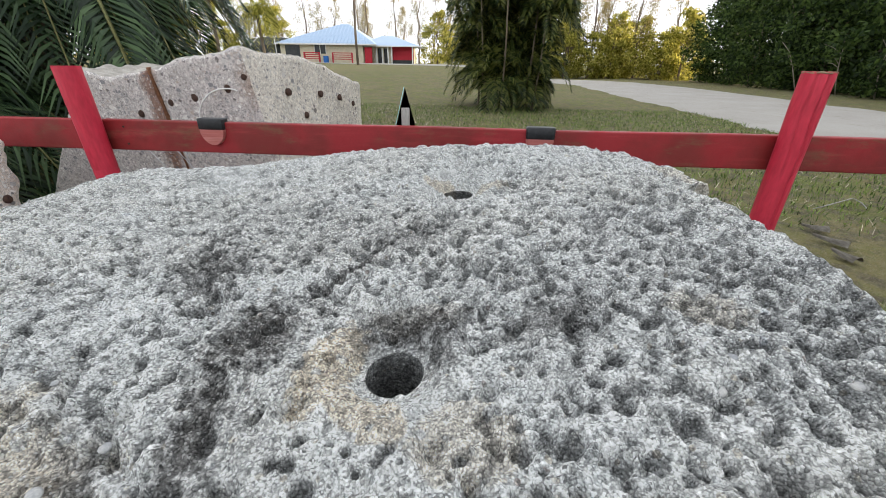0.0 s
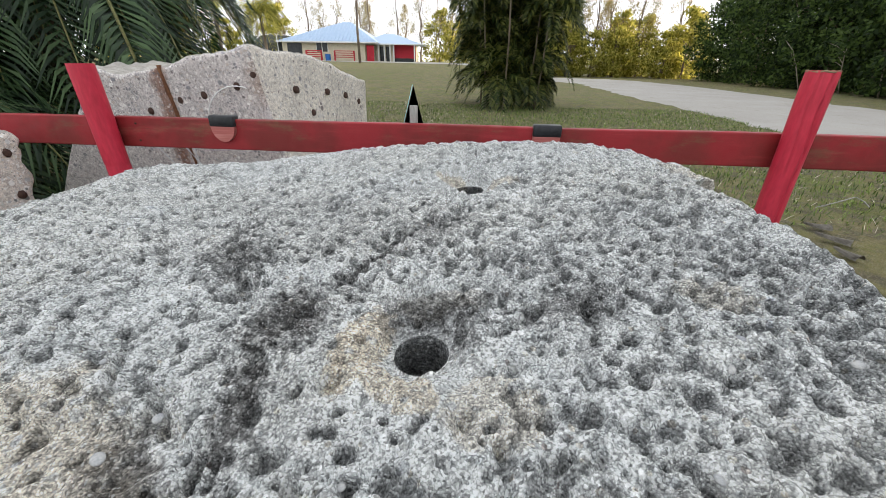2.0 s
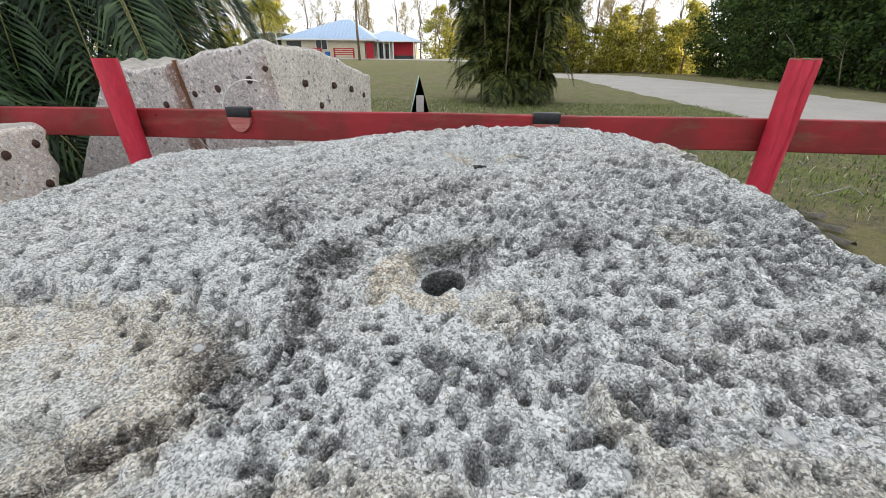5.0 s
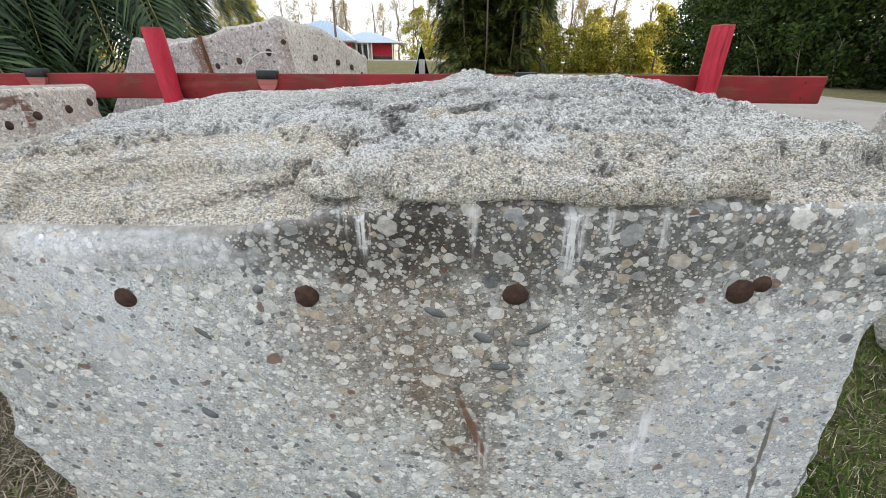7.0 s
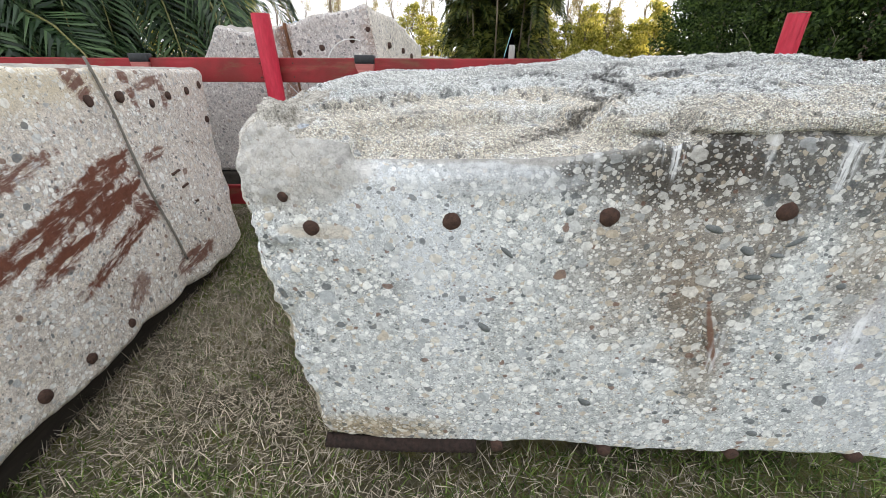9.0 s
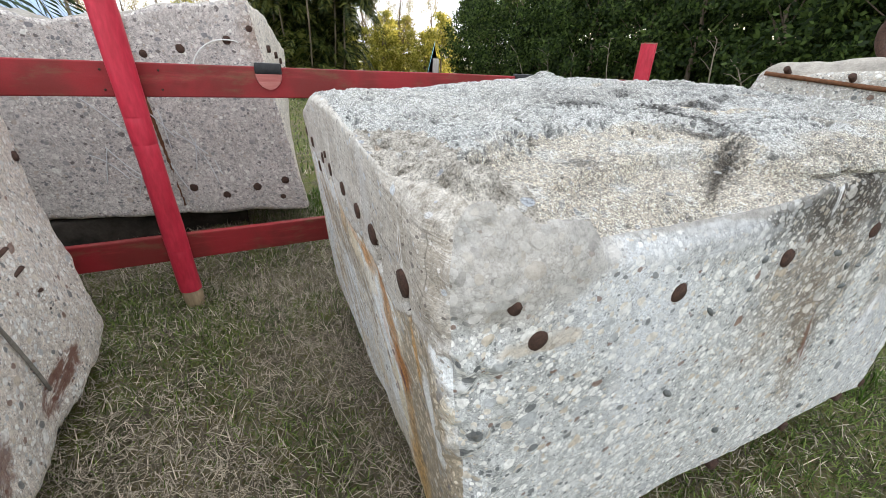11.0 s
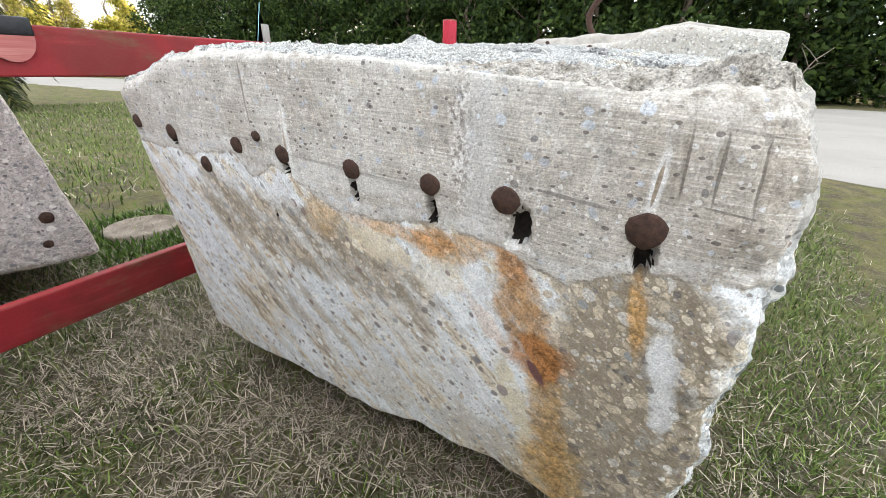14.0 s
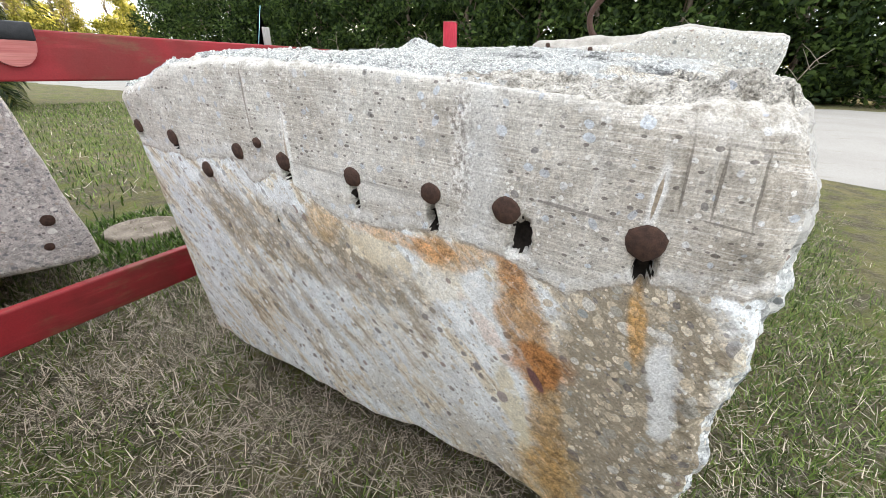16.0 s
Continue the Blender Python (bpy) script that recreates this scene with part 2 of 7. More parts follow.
M_front = cut_concrete("cut_concrete_front", (0.5, 0.515, 0.51), share=1.25, cracks=((0.49, 0.417, 0.004, 0.165, -7, (0.13, 0.12, 0.11)), (0.592, 0.328, 0.005, 0.13, -4, (0.12, 0.11, 0.1)), (-0.06, 0.445, 0.007, 0.1, -20, (0.17, 0.09, 0.06))), skins=((-1.05, 0.86, 0.2, 0.1, (0.37, 0.352, 0.325), 0.66), (-0.66, 0.89, 0.32, 0.045, (0.3, 0.29, 0.27), 0.92), (-0.62, 0.82, 0.2, 0.03, (0.52, 0.54, 0.56), 0.5), (-0.98, 0.7, 0.08, 0.02, (0.5, 0.43, 0.34), 0.6)), drips=((-0.25, 0.89, 0.012, 0.06, 0.8), (-0.28, 0.9, 0.006, 0.05, 0.6), (0.07, 0.88, 0.015, 0.07, 0.8), (0.12, 0.9, 0.006, 0.05, 0.7), (-0.08, 0.9, 0.007, 0.05, 0.5), (0.2, 0.91, 0.008, 0.06, 0.5), (-0.4, 0.88, 0.007, 0.06, 0.4), (0.253, 0.47, 0.014, 0.09, 0.8), (-0.04, 0.4, 0.012, 0.06, 0.5)), stains_and_shade=(
    # the wide entries at z 0.86 and 0.87 mix stain with painted lip shade
    ((-0.2, -0.1, 0.72), (0.18, 0.4, 0.26), (0, 16, 0), (0.54, 0.46, 0.385), 0.8), ((0.1, -0.12, 0.86), (0.4, 0.4, 0.1), (0, 0, 0), (0.33, 0.315, 0.3), 0.95), ((0.2, -0.12, 0.66), (0.07, 0.4, 0.16), (0, -10, 0), (0.62, 0.54, 0.46), 0.7), ((-0.02, -0.12, 0.6), (0.05, 0.4, 0.2), (0, 10, 0), (0.55, 0.5, 0.45), 0.7),
    ((-0.1, -0.1, 0.45), (0.06, 0.4, 0.22), (0, -20, 0), (0.55, 0.45, 0.35), 0.7), ((-0.42, -0.08, 0.87), (0.28, 0.4, 0.08), (0, 0, 0), (0.34, 0.325, 0.31), 0.9),
    ((-0.9, 0, 0.08), (0.2, 0.4, 0.05), (0, 0, 0), (0.6, 0.45, 0.25), 0.8)),
    pale=(((-0.82, -0.02, 0.76), (0.12, 0.4, 0.1), (0, 30, 0), (0.66, 0.69, 0.73), 0.5), ((-0.7, 0, 0.6), (0.1, 0.4, 0.22), (0, 0, 0), (0.62, 0.65, 0.69), 0.4),
          ((-1.05, 0, 0.9), (0.16, 0.4, 0.14), (0, 0, 0), (0.42, 0.4, 0.37), 0.85), ((0.25, -0.1, 0.48), (0.04, 0.4, 0.1), (0, 15, 0), (0.65, 0.66, 0.7), 0.6), ((0.45, -0.1, 0.4), (0.2, 0.4, 0.3), (0, 0, 0), (0.46, 0.48, 0.52), 0.45)))
M_far_block = cut_concrete("cut_concrete_pink_grey", (0.52, 0.48, 0.46), stones=GREY_STONES, share=0.85, stains_and_shade=(((-1.72, 2.5, 0.9), (0.05, 2, 0.8), (0, 0, 0), (0.5, 0.3, 0.22), 0.9), ((-1.05, 2.5, 1.2), (0.08, 2, 0.12), (0, 0, 0), (0.7, 0.55, 0.45), 0.6)))
# sky and sun on the right face put into a lighter, warmer base
M_far_lit_side = cut_concrete("cut_concrete_lit_side", (0.64, 0.59, 0.52), stones=GREY_STONES, share=0.6)
M_right_block = cut_concrete("cut_concrete_pale", (0.46, 0.45, 0.42), pale=(((2, 0.4, 1.2), (0.5, 0.9, 0.12), (0, 0, 0), (0.5, 0.47, 0.42), 0.6),))


def make_weathered():
    """The pitted, lichen-grey top of the blocks."""
    k = Nodes("weathered_concrete_top", 0.9, spec=0.15, placed=True)
    base = k.ramp(k.noise(60, 9, 0.8), (0.35, (0.5, 0.515, 0.515)), (0.45, (0.74, 0.75, 0.745)), (0.55, (0.92, 0.92, 0.905)))
    base = k.mix(k.math("MULTIPLY", k.step(k.noise(2.6, 4), 0.42, 0.62), 0.22), base, k.mix(0.7, base, (0.82, 0.74, 0.62), "MULTIPLY"))
    base = k.mix(0.45, base, k.ramp(k.noise(9, 6, 0.7), (0.36, 0.6), (0.54, 1.1)), "MULTIPLY")
    g, gc = k.pebbles(k.jitter(20, 0.01), 120, 0.2, 0.48, 0.35, STONES)
    base = k.mix(k.math("MULTIPLY", g, 0.55), base, gc)
    p, pc = k.pebbles(k.jitter(30, 0.02), 30, 0.08, 0.24, 0.14, ((0, (0.62, 0.64, 0.66)), (0.4, (0.5, 0.53, 0.58)), (0.7, (0.68, 0.64, 0.56))))
    base = k.mix(k.math("MULTIPLY", p, 0.6), base, pc)
    # freshly broken sandy patches
    sandc = k.ramp(k.noise(90, 6, 0.7), (0.38, (0.46, 0.4, 0.32)), (0.47, (0.7, 0.615, 0.5)), (0.57, (0.9, 0.815, 0.69)))
    sp, spc = k.pebbles(k.jitter(20, 0.01), 46, 0.15, 0.45, 0.4, ((0, (0.6, 0.62, 0.64)), (0.3, (0.74, 0.7, 0.62)), (0.55, (0.44, 0.48, 0.55)), (0.75, (0.62, 0.56, 0.46)), (0.93, (0.2, 0.19, 0.18))))
    st, stc = k.pebbles(k.jitter(20, 0.01), 95, 0.15, 0.48, 0.5, STONES)
    sandy = k.mix(k.math("MULTIPLY", st, 0.5), k.mix(k.math("MULTIPLY", sp, 0.6), sandc, spc), stc)
    fresh = k.blob((-0.115, 0.35, 1.0), (0.03, 0.07, 0.3), (0, 0, -14), 0.6, 34, 0.1)
    for loc, size, rot, a in (((-0.075, 0.29, 1.0), (0.05, 0.022, 0.3), (0, 0, -25), 0.9), ((-0.05, 0.265, 1.0), (0.03, 0.02, 0.3), (0, 0, -20), 0.8), ((0.03, 0.25, 1.0), (0.05, 0.04, 0.3), (0, 0, 10), 0.55), ((-0.03, 0.43, 1.0), (0.06, 0.022, 0.3), (0, 0, 0), 0.3), ((0.0, 1.0, 1.0), (0.05, 0.06, 0.3), (0, 0, 0), 0.8), ((0.1, 0.93, 1.0), (0.06, 0.04, 0.3), (0, 0, 0), 0.6), ((0.33, 0.42, 1.0), (0.05, 0.03, 0.3), (0, 0, -20), 0.5), ((0.2, 0.05, 1.0), (0.1, 0.03, 0.3), (0, 0, 0), 0.5), ((0.12, 0.1, 1.0), (0.02, 0.05, 0.3), (0, 0, 20), 0.5), ((0.63, 0.95, 1.0), (0.04, 0.25, 0.3), (0, 0, 0), 0.5)):
        fresh = k.math("MAXIMUM", fresh, k.math("MULTIPLY", k.blob(loc, size, rot, 0.5, 30, 0.12), a))
    spall = k.blob((-0.64, 0.08, 0.95), (0.4, 0.27, 0.4), (0, 0, 0), 0.4, 9, 0.1)
    edge = k.blob((-0.1, -0.1, 0.95), (1.2, 0.15, 0.4), (0, 0, -6), 0.6, 9, 0.3)
    worn = k.math("MULTIPLY", k.math("MAXIMUM", spall, k.math("MULTIPLY", edge, 0.9)), k.span(k.noise(8, 6, 0.7), 0.38, 0.5, 0.35, 1.0))
    col = k.mix(k.math("MULTIPLY", worn, 0.85), base, k.mix(0.1, sandy, base))
    col = k.mix(k.math("MULTIPLY", fresh, 0.95), col, sandy)
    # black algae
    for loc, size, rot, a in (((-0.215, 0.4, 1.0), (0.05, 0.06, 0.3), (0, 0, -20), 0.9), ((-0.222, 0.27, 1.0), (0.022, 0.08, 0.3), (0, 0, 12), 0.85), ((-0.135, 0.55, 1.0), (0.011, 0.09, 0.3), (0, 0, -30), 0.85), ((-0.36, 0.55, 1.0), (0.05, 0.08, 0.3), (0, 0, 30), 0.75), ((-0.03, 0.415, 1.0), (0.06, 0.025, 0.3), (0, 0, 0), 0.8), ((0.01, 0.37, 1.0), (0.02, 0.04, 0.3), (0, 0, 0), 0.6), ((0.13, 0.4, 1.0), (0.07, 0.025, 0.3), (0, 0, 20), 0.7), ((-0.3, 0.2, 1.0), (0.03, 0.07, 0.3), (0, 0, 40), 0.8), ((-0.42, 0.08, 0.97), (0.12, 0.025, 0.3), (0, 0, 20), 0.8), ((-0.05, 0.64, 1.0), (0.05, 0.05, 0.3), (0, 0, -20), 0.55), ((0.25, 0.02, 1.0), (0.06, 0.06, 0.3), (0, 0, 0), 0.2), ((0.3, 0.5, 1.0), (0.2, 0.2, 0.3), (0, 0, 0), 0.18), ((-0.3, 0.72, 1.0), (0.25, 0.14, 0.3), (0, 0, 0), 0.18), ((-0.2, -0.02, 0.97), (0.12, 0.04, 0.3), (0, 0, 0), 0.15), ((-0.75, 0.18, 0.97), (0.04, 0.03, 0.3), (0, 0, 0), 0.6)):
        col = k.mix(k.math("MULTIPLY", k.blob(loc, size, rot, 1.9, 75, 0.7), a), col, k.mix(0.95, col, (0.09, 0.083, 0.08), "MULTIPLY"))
    # algae and painted shade in pits and bores; dirt in blotches of its own
    hollow_dark = k.n("ShaderNodeAttribute")
    hollow_dark.attribute_name = "algae_and_shade"
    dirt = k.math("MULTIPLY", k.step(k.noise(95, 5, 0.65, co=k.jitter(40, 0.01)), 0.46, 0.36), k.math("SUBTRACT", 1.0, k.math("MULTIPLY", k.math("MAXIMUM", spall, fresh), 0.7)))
    darkened = k.math("MAXIMUM", k.math("MULTIPLY", dirt, 0.35), k.math("MULTIPLY", hollow_dark.outputs["Fac"], k.span(k.noise(60, 4, 0.6), 0.3, 0.6, 0.7, 1.0)))
    col = k.mix(darkened, col, k.mix(0.95, col, (0.07, 0.076, 0.08), "MULTIPLY"))
    col = k.mix(0.35, col, k.ramp(k.noise(150, 5, 0.75), (0.36, 0.45), (0.5, 1.0), (0.62, 1.45)), "MULTIPLY")
    # crusted sand: rounded grains with dark gaps
    gco = k.jitter(70, 0.006)
    grain = k.n("ShaderNodeTexVoronoi", Vector=gco, Scale=460.0, Randomness=1.0)
    crumb = k.n("ShaderNodeTexVoronoi", Vector=gco, Scale=185.0, Randomness=1.0)
    tone = k.n("ShaderNodeSeparateColor", Color=grain.outputs["Color"])
    col = k.mix(0.9, col, k.ramp(tone.outputs["Red"], (0.0, 0.3), (0.2, 0.72), (0.6, 1.08), (1.0, 1.75)), "MULTIPLY")
    col = k.mix(0.85, col, k.ramp(grain.outputs["Distance"], (0.3, 1.15), (0.5, 1.0), (0.75, 0.65)), "MULTIPLY")
    col = k.mix(0.6, col, k.ramp(crumb.outputs["Distance"], (0.3, 1.15), (0.68, 0.72)), "MULTIPLY")
    col = k.mix(1.0, col, (1.1, 1.105, 1.09), "MULTIPLY")
    # bore walls go near-black: the dark of the deep hole as colour
    col = k.mix(k.step(hollow_dark.outputs["Fac"], 0.86, 1.0), col, (0.016, 0.017, 0.018))
    white = k.math("GREATER_THAN", tone.outputs["Green"], 0.94)
    col = k.mix(k.math("MULTIPLY", k.math("MULTIPLY", white, 0.55), k.math("SUBTRACT", 1.0, hollow_dark.outputs["Fac"])), col, (0.85, 0.85, 0.83))
    h = k.math("MULTIPLY_ADD", grain.outputs["Distance"], -0.55, k.math("MULTIPLY_ADD", crumb.outputs["Distance"], -1.0, k.math("MULTIPLY_ADD", k.noise(130, 6, 0.8), 1.4, k.math("MULTIPLY", dirt, -0.3))))
    return k.finish(col, h, 1.0, 0.008)


M_top = make_weathered()


def make_end():
    """The sawn end: a beige band of fine concrete over blue-white, ochre-stained conglomerate."""
    k = Nodes("cast_concrete_end", 0.7, placed=True)
    xyz = k.n("ShaderNodeSeparateXYZ", Vector=k.co)
    y, z = xyz.outputs["Y"], xyz.outputs["Z"]
    rags = {v: k.noise(v, 5, 0.6) for v in (9, 16, 34)}

    def zone(y0, z0, ry, rz, rot=0, rag=0.5, scale=14, soft=0.25):
        """1 inside a ragged, leaning oval on the face, 0 outside."""
        c, n = math.cos(radians(rot)), math.sin(radians(rot))
        a = k.math("MULTIPLY_ADD", y, c / ry, k.math("MULTIPLY_ADD", z, n / ry, -(y0 * c + z0 * n) / ry))
        b = k.math("MULTIPLY_ADD", y, -n / rz, k.math("MULTIPLY_ADD", z, c / rz, (y0 * n - z0 * c) / rz))
        d = k.math("SQRT", k.math("MULTIPLY_ADD", a, a, k.math("MULTIPLY", b, b)))
        d = k.math("MULTIPLY_ADD", rags[min(rags, key=lambda v: abs(v - scale))], rag * 2, k.math("SUBTRACT", d, rag))
        return k.step(d, 1.0 + soft, 1.0 - soft)

    def lay(col, mask, colour, amount):
        return k.mix(k.math("MULTIPLY", mask, amount), col, colour)

    # upper band: beige, with level saw lines, bluish chips, white crumbs and dark pores
    band = k.mix(k.step(k.noise(6, 6, 0.65), 0.38, 0.62), (0.43, 0.4, 0.35), (0.58, 0.56, 0.515))
    band = lay(band, k.step(y, 0.42, 0.05), k.mix(1.0, band, (0.86, 0.82, 0.78), "MULTIPLY"), 0.8)
    rub = k.noise(12, 7, 0.75, co=k.place(rot=(2, 0, 0), size=(1, 1.2, 0.035), co=k.jitter(4, 0.012)))
    band = lay(band, k.step(rub, 0.51, 0.6), (0.72, 0.7, 0.665), 0.55)
    band = lay(band, k.step(rub, 0.49, 0.4), (0.3, 0.275, 0.24), 0.4)
    band = k.mix(0.4, band, k.ramp(k.noise(70, 8, 0.8), (0.38, 0.55), (0.48, 0.95), (0.6, 1.35)), "MULTIPLY")
    streak = k.noise(14, 5, 0.7, co=k.place(size=(1, 0.35, 3.0)))
    band = lay(band, k.step(streak, 0.55, 0.66), (0.7, 0.69, 0.66), 0.35)
    crumb, crumbc = k.pebbles(k.jitter(20, 0.01), 105, 0.16, 0.46, 0.42, ((0, (0.74, 0.73, 0.7)), (0.35, (0.5, 0.47, 0.42)), (0.6, (0.66, 0.66, 0.65)), (0.85, (0.3, 0.28, 0.26))))
    band = lay(band, crumb, crumbc, 0.75)
    chip, chipc = k.pebbles(k.jitter(18, 0.025), 42, 0.12, 0.38, 0.5, ((0, (0.52, 0.57, 0.63)), (0.45, (0.6, 0.61, 0.62)), (0.65, (0.4, 0.43, 0.48)), (0.85, (0.6, 0.55, 0.48)), (0.95, (0.17, 0.16, 0.16))))
    band = lay(band, chip, chipc, 0.75)
    pore, _ = k.pebbles(k.jitter(14, 0.012, k.place(size=(1, 1.5, 0.9))), 90, 0.06, 0.33, 0.45, STONES)
    band = lay(band, pore, (0.13, 0.11, 0.1), 0.8)
    # crumbling upright joints and the lime round them
    speck = k.ramp(k.noise(110, 4, 0.7), (0.42, (0.17, 0.14, 0.12)), (0.5, (0.55, 0.52, 0.47)), (0.6, (0.85, 0.84, 0.82)))
    band = lay(band, zone(0.467, 0.83, 0.02, 0.1, 0, 1.2, 40, 0.5), speck, 0.75)
    band = lay(band, zone(0.43, 0.8, 0.03, 0.16, 0, 0.8, 20, 0.6), (0.64, 0.66, 0.67), 0.4)
    band = lay(band, zone(0.893, 0.76, 0.011, 0.11, 2, 0.8, 26, 0.4), (0.84, 0.84, 0.82), 0.8)
    band = lay(band, zone(0.9, 0.74, 0.004, 0.1, 4, 0.6, 30, 0.4), (0.4, 0.31, 0.22), 0.8)
    band = lay(band, zone(1.0, 0.9, 0.003, 0.08, 3, 0.4, 30, 0.3), (0.26, 0.23, 0.2), 0.8)
    band = lay(band, zone(0.181, 0.81, 0.008, 0.045, 3, 0.5, 30, 0.4), (0.8, 0.8, 0.79), 0.8)
    band = lay(band, zone(0.181, 0.812, 0.0028, 0.03, 3, 0.5, 60, 0.2), (0.28, 0.22, 0.15), 0.9)
    band = lay(band, zone(0.28, 0.772, 0.06, 0.003, 6, 0.9, 30, 0.4), (0.24, 0.22, 0.2), 0.9)
    band = lay(band, zone(0.72, 0.755, 0.2, 0.0035, 4, 0.9, 20, 0.4), (0.3, 0.28, 0.25), 0.7)
    band = lay(band, zone(0.75, 0.735, 0.22, 0.02, 3, 0.8, 14, 0.5), (0.74, 0.74, 0.72), 0.45)
    # dark lines along the saw cuts and across their ends
    for y0, z0, ry, rz, rot in ((0.156, 0.843, 0.0018, 0.047, -3), (0.12, 0.838, 0.0018, 0.05, -3), (0.078, 0.83, 0.0018, 0.05, -4), (0.098, 0.787, 0.03, 0.0015, 5), (0.1, 0.882, 0.03, 0.002, 8)):
        band = lay(band, zone(y0, z0, ry, rz, rot, 0.35, 60, 0.3), (0.2, 0.18, 0.155), 0.8)

    # below: stones sheared out along the slanting cut
    slant = -44
    flow = k.place(rot=(slant, 0, 0), size=(1, 0.4, 2.2), co=k.jitter(5, 0.05))
    streaks = k.math("MULTIPLY_ADD", k.noise(8, 7, 0.68, co=flow), 0.6, k.math("MULTIPLY", k.noise(6, 7, 0.65), 0.4))
    low = k.ramp(streaks, (0.4, (0.34, 0.28, 0.2)), (0.44, (0.6, 0.52, 0.4)), (0.475, (0.8, 0.76, 0.66)), (0.505, (0.68, 0.7, 0.71)), (0.57, (0.88, 0.92, 0.94)))
    for y0, z0, ry, rz, rot, c, a in ((1.37, 0.5, 0.1, 0.2, -20, (0.72, 0.76, 0.8), 0.8), (1.02, 0.29, 0.05, 0.22, -40, (0.74, 0.79, 0.83), 0.75), (0.8, 0.3, 0.07, 0.24, -42, (0.72, 0.77, 0.8), 0.75), (0.58, 0.36, 0.09, 0.2, -42, (0.74, 0.76, 0.76), 0.7), (0.62, 0.56, 0.06, 0.05, 20, (0.8, 0.81, 0.78), 0.75),
                                      (1.1, 0.4, 0.025, 0.2, -40, (0.36, 0.3, 0.22), 0.75), (0.92, 0.33, 0.02, 0.16, -42, (0.4, 0.35, 0.27), 0.6), (1.22, 0.52, 0.02, 0.12, -25, (0.33, 0.27, 0.19), 0.7), (0.7, 0.14, 0.08, 0.08, -40, (0.62, 0.59, 0.53), 0.6), (0.42, 0.12, 0.1, 0.08, -20, (0.52, 0.47, 0.38), 0.7)):
        low = lay(low, k.math("MULTIPLY", zone(y0, z0, ry, rz, rot, 0.9, 10, 0.45), k.span(streaks, 0.38, 0.5, 0.15, 0.9)), c, a)
    pco = k.jitter(10, 0.03, k.place(rot=(slant, 0, 0), size=(1, 0.88, 1.15)))
    dust, dustc = k.pebbles(pco, 130, 0.2, 0.5, 0.5, ((0, (0.92, 0.93, 0.93)), (0.4, (0.5, 0.46, 0.39)), (0.72, (0.24, 0.21, 0.18))))
    low = lay(low, dust, dustc, 0.75)
    small, smallc = k.pebbles(pco, 50, 0.14, 0.46, 0.6, ((0, (0.88, 0.88, 0.85)), (0.25, (0.56, 0.48, 0.36)), (0.5, (0.9, 0.92, 0.93)), (0.68, (0.36, 0.37, 0.38)), (0.85, (0.2, 0.17, 0.16))))
    low = lay(low, small, smallc, 0.85)
    # the stony places: brown matrix packed with tan pebbles
    loose = k.math("MAXIMUM", zone(0.9, 0.55, 0.36, 0.095, 6, 0.7, 7, 0.25), zone(1.2, 0.6, 0.09, 0.12, -40, 0.7, 8, 0.3))
    stony = k.math("MAXIMUM", zone(0.14, 0.33, 0.16, 0.42, -6, 0.45, 8, 0.15), k.math("MULTIPLY", loose, k.span(streaks, 0.58, 0.46, 0.5, 1.0)))
    matrix = k.mix(k.noise(45, 6, 0.7), (0.2, 0.165, 0.115), (0.46, 0.4, 0.31))
    for scale, share, a in ((115, 0.9, 0.9), (54, 0.95, 0.95), (29, 0.7, 0.95)):
        peb, pebc = k.pebbles(pco, scale, 0.2, 0.5, share, ((0, (0.6, 0.52, 0.4)), (0.25, (0.5, 0.43, 0.33)), (0.45, (0.74, 0.67, 0.55)), (0.6, (0.38, 0.36, 0.32)), (0.75, (0.66, 0.64, 0.6)), (0.9, (0.2, 0.18, 0.17))))
        matrix = lay(matrix, peb, k.mix(0.5, pebc, k.ramp(k.noise(120, 4), (0.4, 0.7), (0.6, 1.15)), "MULTIPLY"), a)
    low = k.mix(stony, low, matrix)
    for y0, z0, ry, rz, rot, c, a in ((0.1, 0.47, 0.02, 0.13, -9, (0.76, 0.78, 0.79), 0.9), (0.345, 0.3, 0.026, 0.15, -20, (0.72, 0.66, 0.5), 0.85), (0.44, 0.58, 0.03, 0.05, -15, (0.82, 0.85, 0.86), 0.9), (0.68, 0.6, 0.08, 0.04, 12, (0.74, 0.65, 0.48), 0.75), (0.52, 0.57, 0.05, 0.05, 0, (0.8, 0.76, 0.66), 0.7), (0.4, 0.47, 0.02, 0.09, -40, (0.72, 0.58, 0.5), 0.6)):
        low = lay(low, zone(y0, z0, ry, rz, rot, 1.1, 16, 0.25), k.mix(k.math("MULTIPLY", small, 0.5), c, smallc), a)
    dots, dotc = k.pebbles(pco, 30, 0.08, 0.3, 0.42, ((0, (0.2, 0.18, 0.18)), (0.4, (0.27, 0.2, 0.18)), (0.7, (0.33, 0.36, 0.38))))
    low = lay(low, dots, dotc, 0.85)
    # fine slanting saw lines
    lines = k.noise(40, 5, 0.8, co=k.place(rot=(slant, 0, 0), size=(1, 0.12, 4.0), co=k.jitter(3, 0.02)))
    low = lay(low, k.step(lines, 0.53, 0.6), (0.86, 0.86, 0.84), 0.14)
    low = lay(low, k.step(lines, 0.46, 0.38), (0.28, 0.25, 0.21), 0.12)
    # ochre runs
    wet = k.span(k.noise(26, 6, 0.7, co=flow), 0.36, 0.5, 0.55, 1.0)
